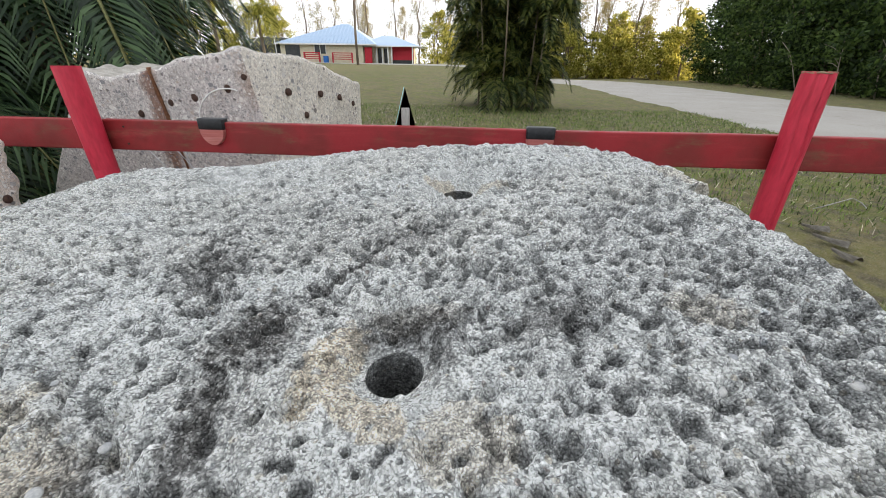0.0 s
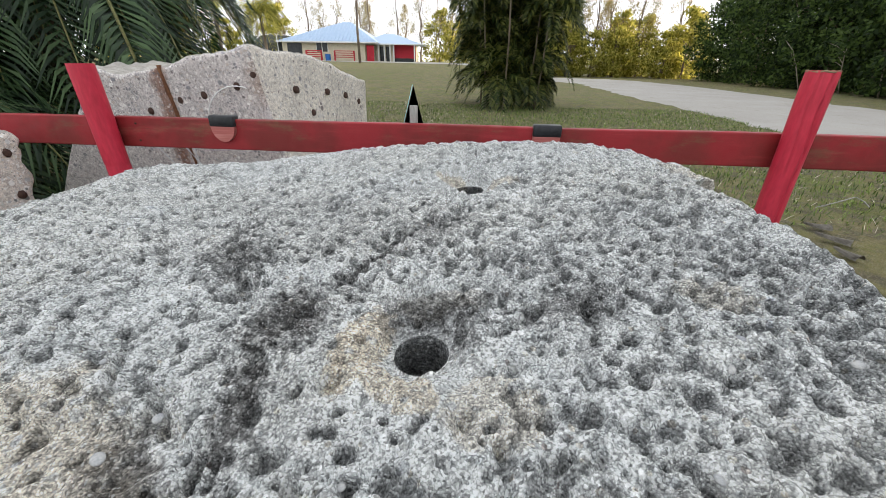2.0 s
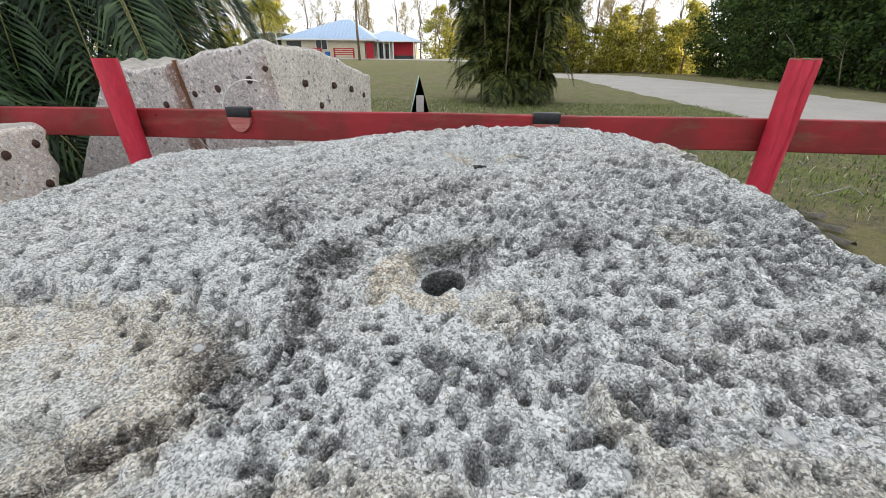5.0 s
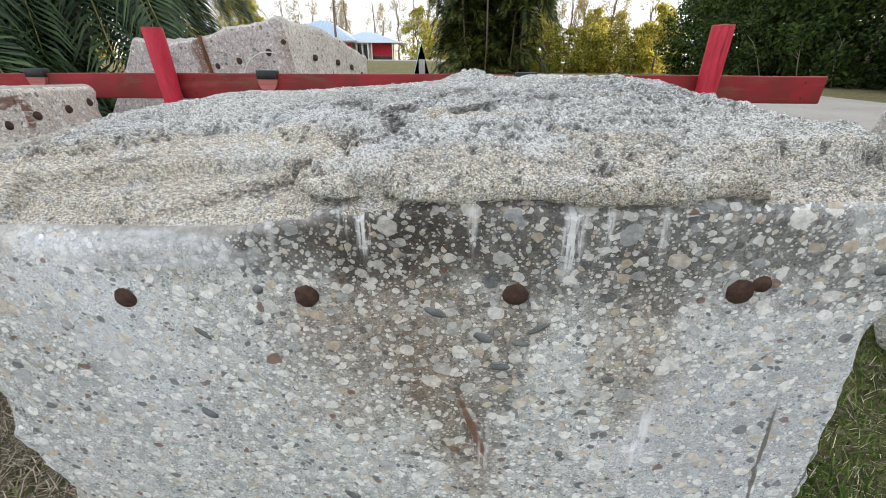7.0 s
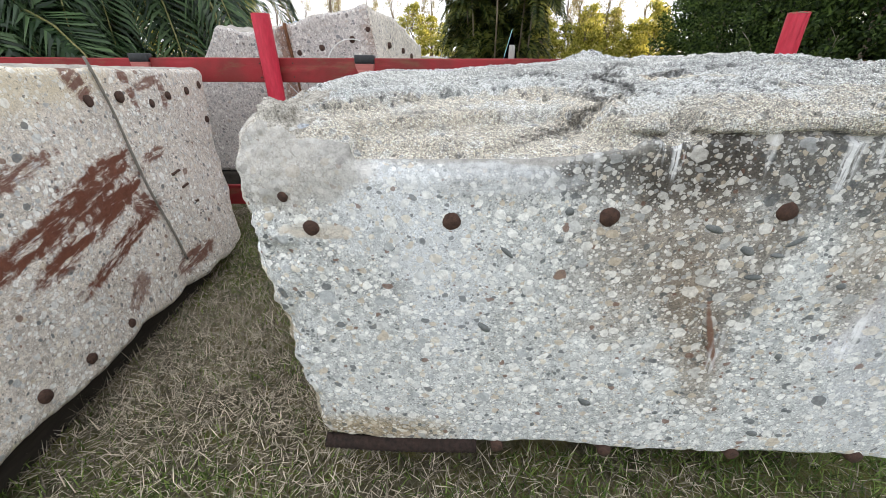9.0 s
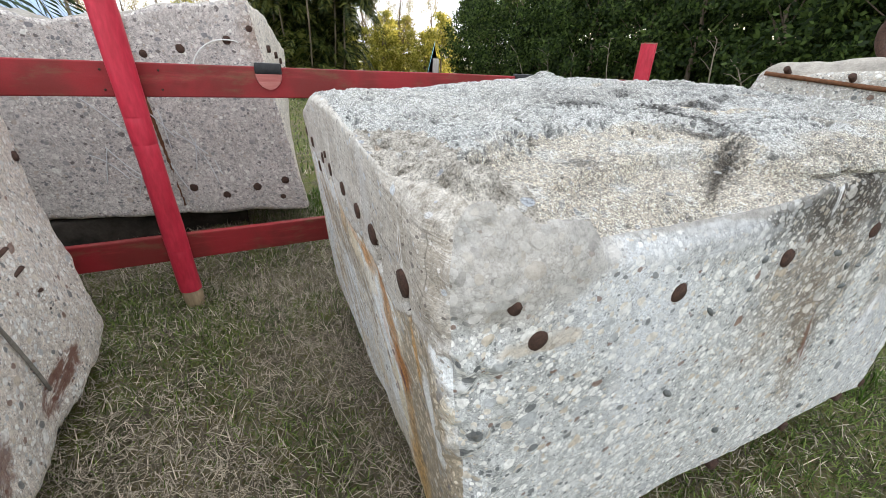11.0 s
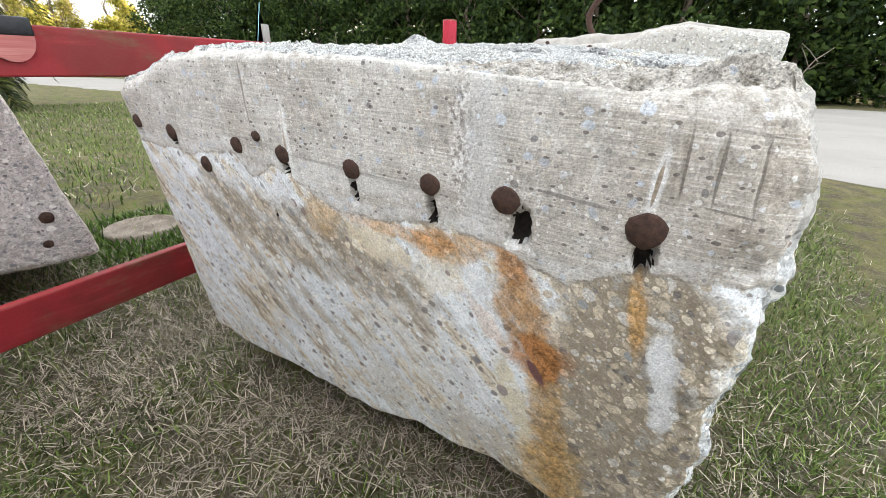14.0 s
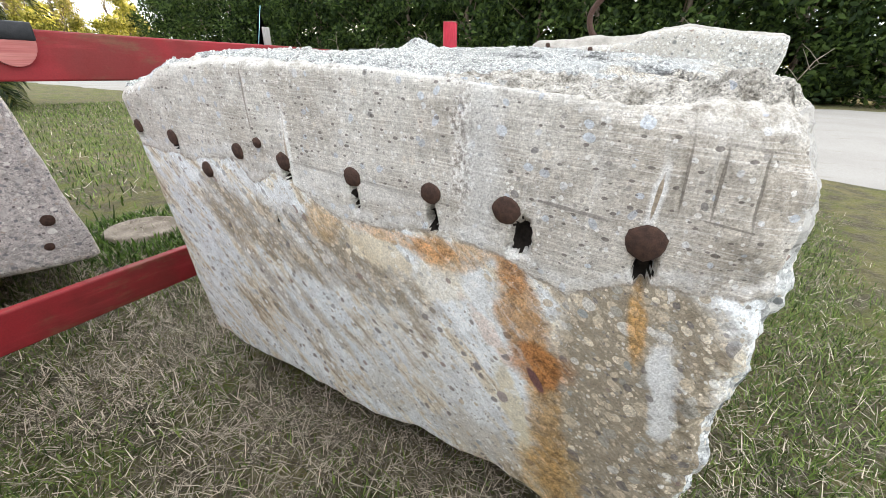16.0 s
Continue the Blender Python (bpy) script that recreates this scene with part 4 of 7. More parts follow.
def build_ground():
    r = np.concatenate([[0], 0.12 * 1.06 ** np.arange(150)])
    a = np.linspace(0, 2 * math.pi, 181)[:-1]
    R, A = np.meshgrid(r, a, indexing="ij")
    x, y = R * np.cos(A), 0.6 + R * np.sin(A)
    V = np.stack([x, y, ground_z(x, y)], -1).reshape(-1, 3)
    i, j = np.meshgrid(np.arange(len(r) - 1), np.arange(180), indexing="ij")
    j2 = (j + 1) % 180
    F = np.stack([i * 180 + j, (i + 1) * 180 + j, (i + 1) * 180 + j2, i * 180 + j2], -1).reshape(-1, 4)
    ob = new("ground", raw_mesh("ground", V, F, [M_ground]))
    tagged(ob, "patchy green and straw-brown mown lawn", "ground", kind="structure")
    y = np.concatenate([np.linspace(-380, -20, 40), np.linspace(-19, 57, 170)])
    near, far = np.interp(y, ROAD_Y, ROAD_NEAR), np.interp(y, ROAD_Y, ROAD_FAR)
    near = near + fbm(np.stack([y, y * 0, y * 0], -1), 0.8, 4, 9) * 0.9
    s = np.linspace(0, 1, 13)
    X = near[:, None] * (1 - s) + far[:, None] * s
    Y = np.repeat(y[:, None], 13, 1)
    Z = ground_z(X, Y) + 0.004 + 0.05 * np.sin(s * math.pi)[None]
    i, j = np.meshgrid(np.arange(len(y) - 1), np.arange(12), indexing="ij")
    F = np.stack([i * 13 + j, i * 13 + j + 1, (i + 1) * 13 + j + 1, (i + 1) * 13 + j], -1).reshape(-1, 4)
    ob = new("road", raw_mesh("road", np.stack([X, Y, Z], -1).reshape(-1, 3), F, [M_road]))
    tagged(ob, "pale crushed-shell road with a ragged grassy edge", "road", kind="structure")


build_ground()

# ---- the main block ----
FRONT_N, FRONT_C = np.array((0.102, 0.995, -0.008)), -0.1142
END_N, END_C = np.array((0.989, -0.101, 0.106)), -1.0602


def front_y(x, z):
    return (FRONT_C - FRONT_N[0] * x - FRONT_N[2] * z) / FRONT_N[1]


def end_x(y, z):
    return (END_C - END_N[1] * y - END_N[2] * z) / END_N[0]


def top_z(x, y):
    return 0.975 + 0.075 * x + 0.125 * y - 0.012 * x * x - 0.062 * y * y - 0.012 * x * y - 0.07 * smooth(y, 1.15, 1.6) * smooth(x, -0.1, -1.0) + 0.022 * smooth(x, -0.5, -1.0) - 0.04 * smooth(x, 0.35, 0.65) * smooth(y, 0.6, 1.3) + 0.05 * np.exp(-((x + 1.1) / 0.12) ** 2 - ((y - 0.06) / 0.13) ** 2)


def seg_dist(X, Y, pts):
    best = np.full(X.shape, 9.0)
    for (x0, y0), (x1, y1) in zip(pts, pts[1:]):
        dx, dy = x1 - x0, y1 - y0
        t = np.clip(((X - x0) * dx + (Y - y0) * dy) / (dx * dx + dy * dy), 0, 1)
        best = np.minimum(best, np.hypot(X - x0 - t * dx, Y - y0 - t * dy))
    return best


NX, NY, NZ = 680, 600, 160
VOIDS = ((0.175, 0.697, 0.016, 0.032), (0.36, 0.705, 0.02, 0.04), (0.53, 0.703, 0.012, 0.032), (0.716, 0.709, 0.011, 0.034), (0.914, 0.732, 0.014, 0.02), (1.36, 0.75, 0.012, 0.014), (1.535, 0.757, 0.018, 0.014), (0.99, 0.6, 0.006, 0.03))


ALGAE_AND_SHADE = []


def shape_main(P, u, L, out):
    rng = np.random.default_rng(7)
    top = L[:, 2] == NZ
    # the crowned top
    w = smooth(u[:, 2], 0.55, 1.0)
    ux, uy = (u[:, 0] + 1) / 2, (u[:, 1] + 1) / 2
    T = MAIN[4:, 2]
    flat = T[0] * (1 - ux) * (1 - uy) + T[1] * ux * (1 - uy) + T[2] * (1 - ux) * uy + T[3] * ux * uy
    P[:, 2] += w * (top_z(P[:, 0], P[:, 1]) - flat)
    X, Y = P[:, 0], P[:, 1]
    XY = np.stack([X, Y, X * 0], -1)
    # broken slabs: the sandy spall, the lip and the low right corner
    rag = fbm(XY, 9, 4, 21)
    spall = smooth(np.hypot((X + 0.66) / 0.4, (Y - 0.07) / 0.26) + rag * 0.9, 1.06, 0.96)
    spall2 = smooth(np.hypot((X + 0.62) / 0.34, (Y + 0.05) / 0.17) + rag * 1.1, 1.06, 0.96)
    low = smooth(X + rag * 0.2, 0.33, 0.35) * smooth(Y + rag * 0.12, -0.05, -0.075)
    P[:, 2] -= w * (0.017 * spall + 0.03 * spall2 + 0.045 * low)
    # the right side draws in behind a standing corner
    P[:, 0] -= 0.075 * smooth(u[:, 2], 0.2, 0.9) * smooth(X, 0.3, 0.6) * smooth(Y + rag * 0.15, 0.93, 0.88) * smooth(Y, -0.02, 0.1)
    # grain of the top
    H = np.zeros((NX + 1, NY + 1))
    DX, DY = np.zeros_like(H), np.zeros_like(H)
    gx, gy = np.zeros((NX + 1, NY + 1)), np.zeros((NX + 1, NY + 1))
    gx[L[top, 0], L[top, 1]], gy[L[top, 0], L[top, 1]] = X[top], Y[top]
    G = np.stack([gx, gy, gx * 0], -1)
    calm = smooth(np.hypot((gx + 0.66) / 0.4, (gy - 0.07) / 0.26) + fbm(G, 9, 4, 21) * 0.9, 1.0, 0.9)
    H += fbm(G, 5, 4, 31) * 0.025 + (fbm(G, 26, 3, 33) * 0.017 + fbm(G, 70, 2, 37) * 0.011) * (1 - 0.6 * calm) + fbm(G, 160, 2, 41) * 0.007
    sx = (gx.max() - gx.min()) / NX
    gr = 1 + 0.5 * fbm(G, 130, 2, 43) + 0.5 * fbm(G, 60, 2, 47)
    calm = np.maximum(calm, smooth(np.hypot((gx + 0.08) / 0.14, (gy - 0.31) / 0.12), 1.1, 0.8))
    pits, dark_pits = np.zeros_like(H), np.zeros_like(H)
    open_side = 0.55 + 0.45 * smooth(gx, -0.55, 0.1)
    for _ in range(11500):
        i, j = rng.integers(3, NX - 2), rng.integers(3, NY - 2)
        rad = 0.0042 + 0.008 * rng.random() ** 2
        if (calm[i, j] > 0.5 and rng.random() < 0.85) or rng.random() > open_side[i, j] * (0.4 + 0.6 * smooth(gy[i, j], 0.02, 0.2)):
            continue
        k = int(rad * 2.6 / sx) + 1
        a, b, c, d = max(0, i - k), min(NX + 1, i + k + 1), max(0, j - k), min(NY + 1, j + k + 1)
        turn, ratio = rng.random() * math.pi, 0.65 + 0.35 * rng.random()
        px, py = gx[a:b, c:d] - gx[i, j], gy[a:b, c:d] - gy[i, j]
        rr = np.hypot((px * math.cos(turn) + py * math.sin(turn)) * ratio, py * math.cos(turn) - px * math.sin(turn)) * gr[a:b, c:d]
        bowl = smooth(rr, rad * 1.15, rad * 0.25)
        pits[a:b, c:d] = np.maximum(pits[a:b, c:d], rad * (1.1 + 0.9 * rng.random()) * bowl)
        # most pits are painted dark, algae and shade together
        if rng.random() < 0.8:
            dark_pits[a:b, c:d] = np.maximum(dark_pits[a:b, c:d], smooth(rr, rad * 1.0, rad * 0.6) * (0.5 + 0.35 * rng.random()))
    H -= pits
    H += 0.05 * np.exp(-((gx - 0.03) / 0.1) ** 2 - ((gy - 1.17) / 0.06) ** 2)
    wob = fbm(G, 16, 3, 53) * 0.06
    for pts, wd, dp in ((((-0.11, 0.64), (-0.146, 0.55), (-0.19, 0.46), (-0.235, 0.39), (-0.215, 0.28), (-0.235, 0.2), (-0.3, 0.02)), 0.014, 0.007), (((-0.42, 0.62), (-0.36, 0.52), (-0.3, 0.47)), 0.012, 0.014), (((-0.78, 0.33), (-0.64, 0.34), (-0.54, 0.34), (-0.485, 0.35), (-0.44, 0.37), (-0.4, 0.335), (-0.32, 0.3), (-0.29, 0.25)), 0.009, 0.016), (((-0.55, 0.02), (-0.5, 0.046), (-0.43, 0.09), (-0.36, 0.1), (-0.29, 0.115)), 0.012, 0.013), (((-0.33, 0.2), (-0.3, 0.13), (-0.42, 0.08)), 0.01, 0.014), (((0.02, 0.41), (0.12, 0.43), (0.2, 0.4)), 0.016, 0.012), (((-1.1, 0.12), (-0.95, 0.24), (-0.78, 0.35)), 0.01, 0.02), (((-0.95, 0.02), (-0.8, 0.05), (-0.7, 0.0), (-0.58, 0.0)), 0.012, 0.01), (((0.08, 0.2), (0.1, 0.08), (0.12, -0.1)), 0.012, 0.012), (((0.42, 0.5), (0.46, 0.36), (0.44, 0.2)), 0.012, 0.014)):
        H -= dp * smooth(seg_dist(gx + wob, gy + wob * 0.7, pts), wd, wd * 0.25)
    # the slab in front of the second crack has slipped a little
    H -= 0.006 * smooth(gy - wob - 0.1 - 0.28 * (gx + 0.43), 0.004, -0.004) * smooth(gx, -0.27, -0.33) * smooth(gx, -0.7, -0.55)
    for cx, cy, R, depth, ax, front, back, dip in ((-0.045, 0.352, 0.0325, 0.34, 0.074, 0.08, 0.125, 0.025), (0.04, 1.0, 0.038, 0.15, 0.09, 0.2, 0.12, 0.05)):
        rim = fbm(G, 30, 3, 61)
        r0 = np.hypot(gx - cx, gy - cy)
        # the mouth: a chipped cone, longer behind than before
        side_r = np.hypot((gx - cx) / ax, (gy - cy) / np.where(gy > cy, back, front)) + rim * 0.4
        H -= dip * (1 - smooth(side_r, 0.4, 1.05) ** 0.8)
        dark_pits = dark_pits * smooth(side_r, 0.95, 1.15)
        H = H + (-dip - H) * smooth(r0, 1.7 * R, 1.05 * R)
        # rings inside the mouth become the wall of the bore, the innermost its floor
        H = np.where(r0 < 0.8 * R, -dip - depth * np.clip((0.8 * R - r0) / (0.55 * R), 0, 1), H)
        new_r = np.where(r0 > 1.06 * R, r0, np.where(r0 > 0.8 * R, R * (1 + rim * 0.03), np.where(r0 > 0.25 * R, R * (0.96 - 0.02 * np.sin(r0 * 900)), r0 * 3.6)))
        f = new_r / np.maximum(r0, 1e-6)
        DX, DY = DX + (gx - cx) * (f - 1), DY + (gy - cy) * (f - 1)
        # shade of the bores and the first mouth goes into the mask too
        dark_pits = np.maximum(dark_pits, np.maximum(0.9 * smooth(r0, 1.0 * R, 0.8 * R) + 0.1 * smooth(r0, 0.65 * R, 0.45 * R), 0.5 * smooth(side_r, 0.95, 0.7) * smooth(gy, cy, cy + 0.03) * (cy < 0.5)))
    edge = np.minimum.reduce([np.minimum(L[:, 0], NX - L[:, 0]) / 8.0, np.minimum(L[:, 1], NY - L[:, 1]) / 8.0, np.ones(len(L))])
    hollow_dark = np.zeros(len(P))
    hollow_dark[top] = dark_pits[L[top, 0], L[top, 1]]
    ALGAE_AND_SHADE[:] = [hollow_dark]
    P[top, 0] += DX[L[top, 0], L[top, 1]]
    P[top, 1] += DY[L[top, 0], L[top, 1]]
    P[top, 2] += (H[L[top, 0], L[top, 1]] * np.clip(edge[top], 0.25, 1))
    # the crack under the lip along the front, with the slab above it a little proud
    fr = smooth(u[:, 1], -0.93, -1.0)
    line = 0.915 + 0.03 * (X + 0.2) + fbm_on(fr > 0, XY, 7, 4, 71) * 0.04
    on = fr * smooth(X, -0.82, -0.7) * smooth(X, 0.36, 0.32)
    P[:, 1] += 0.03 * on * smooth(np.abs(P[:, 2] - line), 0.008, 0.002) * (0.5 + fbm_on(on > 0, XY, 12, 3, 75) * 1.6)
    P[:, 1] -= 0.016 * on * smooth(P[:, 2] - line, 0.0, 0.012) * (0.5 + fbm_on(on > 0, P, 18, 3, 73))
    # crumbled shoulder where the front has lost its lip
    sh = 0.6 * smooth(u[:, 1], -0.75, -1.0) * smooth(P[:, 2], 0.8, 0.95) * smooth(X, -0.42, -0.62) * smooth(X, -1.2, -1.0)
    P[:, 1] += sh * (0.03 + 0.05 * fbm_on(sh > 0, P, 11, 4, 77))
    # cavities under the bars of the end and saw cuts beside them
    en = smooth(u[:, 0], -0.97, -1.0)
    crumbly = fbm_on(en > 0, P, 60, 3, 83)
    for y, z, a, b in VOIDS:
        d = np.hypot((P[:, 1] - y) / a, (P[:, 2] - z) / b) + crumbly
        P[:, 0] += en * 0.04 * smooth(d, 1.1, 0.6)
    for y0, z0, y1, z1 in ((0.163, 0.871, 0.155, 0.802), (0.126, 0.868, 0.121, 0.805), (0.081, 0.867, 0.076, 0.799)):
        P[:, 0] += en * 0.004 * smooth(seg_dist(P[:, 1], P[:, 2], ((y0, z0), (y1, z1))), 0.005, 0.001)
    # broken rims of the end, along the top and down the front corner
    rim = np.minimum(0.885 + 0.17 * np.clip(P[:, 1], 0, 2), 0.955) + 0.02 * fbm_on(u[:, 0] < -0.9, P, 10, 3, 87) - 0.05 * smooth(P[:, 1], 1.3, 1.55)
    en2 = smooth(u[:, 0], -0.9, -1.0)
    P[:, 0] += en2 * np.clip(P[:, 2] - rim, 0, 0.1) * (0.9 + 1.2 * fbm_on(en2 > 0, P, 16, 4, 89))
    nose = smooth(P[:, 1], 0.12, 0.04) * smooth(P[:, 0], -0.98, -1.06)
    P += out * (nose * fbm_on(nose > 0, P, 14, 4, 93) * 0.03)[:, None]
    rough = np.maximum(en2 * smooth(P[:, 2] - rim, 0.0, 0.015), np.maximum(smooth(P[:, 1], 0.1, 0.05) * smooth(P[:, 0], -1.0, -1.07), sh))
    P += out * (rough * (fbm_on(rough > 0, P, 16, 4, 97) * 0.028 + fbm_on(rough > 0, P, 55, 3, 99) * 0.014))[:, None]
    # cracks in the front
    wander = fbm_on(fr > 0, P, 30, 3, 55) * 0.03
    for pts, dp in ((((-0.092, 0.5), (-0.078, 0.45), (-0.062, 0.4)), 0.008), (((0.53, 0.53), (0.5, 0.42), (0.46, 0.22)), 0.006), (((0.6, 0.45), (0.53, 0.18)), 0.006), (((0.25, 0.52), (0.245, 0.43)), 0.004)):
        P[:, 1] += fr * dp * smooth(seg_dist(P[:, 0] + wander, P[:, 2], pts), 0.006, 0.0015)
    # ragged bottom
    bt = smooth(u[:, 2], -0.7, -1.0)
    P[:, 2] += bt * (fbm_on(bt > 0, P * (1, 1, 0), 5, 4, 91) * 0.07)
    # the broken right end
    ri = smooth(u[:, 0], 0.86, 1.0)
    P[:, 0] += ri * fbm_on(ri > 0, P, 6, 4, 95) * 0.1
    return P


MAIN = np.array([
    (-1.055, 0.0, 0.03), (0.60, -0.175, 0.055), (-0.915, 1.56, 0.0), (0.60, 1.45, 0.02),
    (-1.168, 0.012, 0.88), (0.57, -0.165, 0.98), (-1.005, 1.6, 0.93), (0.68, 1.46, 1.02)])


def main_radius(P):
    r = 0.008 + 0.026 * np.clip(fbm(P, 8, 3, 3) + 0.5, 0, 1)
    r += 0.02 * smooth(P[:, 0], -0.85, -1.1) * smooth(P[:, 2], 0.75, 0.9) * smooth(P[:, 1], 1.0, 1.3)
    r += 0.02 * smooth(P[:, 1], 1.3, 1.5)
    r += 0.045 * smooth(P[:, 0], -0.38, -0.5) * smooth(P[:, 2], 0.7, 0.85) * smooth(P[:, 1], 0.3, 0.15) * (0.4 + 1.2 * np.clip(fbm(P, 5, 3, 19) + 0.5, 0, 1))
    r += 0.035 * smooth(P[:, 0], -0.95, -1.05) * smooth(P[:, 1], 0.16, 0.08)
    return r


def build_main():
    P, F, side = rock(MAIN, (NX, NY, NZ), main_radius, 11, shape_main, 0.006)
    # the unseen back and far end need no fine lattice
    for which, across, s in ((3, NX, 5), (1, NY, 4)):
        sheet = np.flatnonzero(side == which).reshape(across, NZ)
        coarse = np.stack([F[sheet[:-s + 1:s, :-s + 1:s]][..., 0], F[sheet[s - 1::s, :-s + 1:s]][..., 1], F[sheet[s - 1::s, s - 1::s]][..., 2], F[sheet[:-s + 1:s, s - 1::s]][..., 3]], -1).reshape(-1, 4)
        F, side = np.vstack([F[side != which], coarse]), np.append(side[side != which], np.full(len(coarse), which))
    keep = side != 4
    F, side = np.vstack([F[keep], len(P) + np.array([[0, 2, 3, 1]])]), np.append(side[keep], 4)
    P = np.vstack([P, MAIN[:4] * (0.93, 1, 1) + ((0.0, 0.06, 0.04), (0.0, 0.06, 0.04), (0.0, -0.06, 0.04), (0.0, -0.06, 0.04))])
    base = thing("concrete_block", (-0.25, 0.7, GROUND), "large broken grey concrete block, pitted top, drilled holes, rusty bars", "concrete block", "broken concrete blocks")
    slot = np.array([1, 2, 2, 2, 2, 0])[side]
    mid = P[F].mean(1)
    fr = side == 2
    rag = fbm_on(fr | (side == 5), mid, 11, 4, 101)
    lip = 0.915 + 0.03 * (mid[:, 0] + 0.2) + fbm_on(fr, mid * (1, 1, 0), 7, 4, 71) * 0.04
    slot[fr & (mid[:, 2] > lip + 0.004) & (mid[:, 0] > -0.7) & (mid[:, 0] < 0.34)] = 0
    slot[fr & (mid[:, 2] > 0.885 + 0.12 * rag) & (mid[:, 0] <= -0.7) & (mid[:, 0] > -1.06)] = 4
    slot[fr & (mid[:, 2] > 0.955 + 0.05 * rag) & (mid[:, 0] >= 0.34)] = 4
    slot[(side == 5) & ((mid[:, 0] < -1.0 + 0.25 * rag - 0.06 * smooth(mid[:, 1], 0.3, 1.2)) & (mid[:, 1] < 0.5))] = 4
    slot[side == 1] = 4
    # the shade inside the cavities is put in as a near-black material
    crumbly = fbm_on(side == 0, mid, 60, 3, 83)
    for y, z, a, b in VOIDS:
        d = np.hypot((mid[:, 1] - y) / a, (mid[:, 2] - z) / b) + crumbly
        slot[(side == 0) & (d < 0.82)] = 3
    me = raw_mesh("body", P - np.array(base.location), F, [M_top, M_end, M_front, M_void_shade, M_broken], slot)
    # per-vertex mask of algae and painted shade
    hollow_dark = me.attributes.new("algae_and_shade", "FLOAT", "POINT")
    hollow_dark.data.foreach_set("value", np.append(ALGAE_AND_SHADE[0], np.zeros(len(P) - len(ALGAE_AND_SHADE[0]))).astype(np.float32))
    under(new("body", me), base)
    fn = (-FRONT_N / np.linalg.norm(FRONT_N)).tolist()
    en = (-END_N / np.linalg.norm(END_N)).tolist()
    for x, z, r in ((-0.989, 0.707, 0.019), (-0.683, 0.73, 0.0205), (-0.356, 0.748, 0.021), (-0.007, 0.769, 0.021), (0.335, 0.79, 0.022), (0.363, 0.806, 0.014), (-1.04, 0.777, 0.012), (-0.542, 0.036, 0.018), (-0.238, 0.04, 0.019), (0.109, 0.052, 0.019), (0.436, 0.062, 0.02), (0.59, 0.075, 0.018)):
        bar_end("bar_end", base, (x, front_y(x, z) - 0.003, z), fn, r, M_rust, "sawn end of a rusty steel bar")
    for y, z, r in ((0.182, 0.744, 0.027), (0.387, 0.751, 0.024), (0.53, 0.755, 0.02), (0.713, 0.758, 0.02), (0.913, 0.764, 0.021), (1.074, 0.768, 0.02), (1.36, 0.773, 0.02), (1.53, 0.79, 0.02), (1.237, 0.7, 0.022), (0.991, 0.797, 0.012)):
        bar_end("bar_end", base, (end_x(y, z) - 0.003, y, z), en, r, M_rust, "sawn end of a rusty steel bar")
    for x, z, a, b, rot in ((-0.135, 0.727, 0.023, 0.009, 20), (-0.055, 0.68, 0.02, 0.011, 25), (0.037, 0.703, 0.025, 0.006, -33), (-0.021, 0.615, 0.019, 0.007, 0), (-0.323, 0.224, 0.021, 0.01, 30), (0.136, 0.136, 0.016, 0.01, 15), (-0.438, 0.758, 0.01, 0.01, 0), (0.526, 0.839, 0.026, 0.012, -25), (-0.6, 0.455, 0.02, 0.008, 40), (-0.45, 0.69, 0.009, 0.006, 0), (-0.56, 0.66, 0.02, 0.006, 40), (0.01, 0.67, 0.016, 0.006, 5), (0.17, 0.6, 0.012, 0.009, 0), (0.11, 0.4, 0.008, 0.01, 0)):
        bm = bmesh.new()
        bmesh.ops.create_icosphere(bm, subdivisions=2, radius=1)
        for v in bm.verts:
            v.co *= 1 + 0.22 * noise.noise(v.co * 1.6 + Vector((x * 30, z * 30, 0)))
        bmesh.ops.scale(bm, vec=(a, 0.006, b), verts=bm.verts)
        bmesh.ops.rotate(bm, matrix=Matrix.Rotation(radians(rot), 3, "Y"), verts=bm.verts)
        bmesh.ops.rotate(bm, matrix=Matrix.Rotation(-0.102, 3, "Z"), verts=bm.verts)
        bmesh.ops.translate(bm, vec=Vector((x, front_y(x, z) + 0.002, z)) - base.location, verts=bm.verts)
        part("pebble", bm, M_dark_pebble, base, "dark grey river pebble cut flush")
    # a ribbed bar laid bare along the lower front edge
    pts = [Vector((x, front_y(x, 0.03) + 0.004, 0.03 + 0.006 * math.sin(x * 9))) - base.location for x in np.linspace(-1.035, -0.6, 90)]
    bm = tube(pts, 0.02, 10)
    ring = list(bm.verts)
    for i in range(0, len(ring), 10):
        if (i // 10) % 3 == 0:
            c = sum((v.co for v in ring[i:i + 10]), Vector()) / 10
            for v in ring[i:i + 10]:
                v.co = c + (v.co - c) * 1.12
    part("bare_bar", bm, M_dark_rust, base, "ribbed rusty steel bar laid bare along the edge")
    # loose pebbles standing proud of the top
    rng = random.Random(4)
    for k, (x, y) in enumerate([(-0.42, 0.34), (-0.37, 0.36), (-0.12, 0.22), (-0.1, 0.19), (0.27, 0.3), (0.31, 0.34), (0.4, 0.3), (-0.3, 0.26), (-0.22, 0.14), (0.02, 0.17), (0.13, 0.16), (0.42, 0.22), (0.2, 0.19), (-0.5, 0.05), (-0.6, 0.16), (-0.7, 0.02), (-0.42, 0.14), (0.1, 0.06), (-0.05, 0.06), (0.24, 0.09), (-0.28, 0.33), (-0.33, 0.22)]):
        bm = bmesh.new()
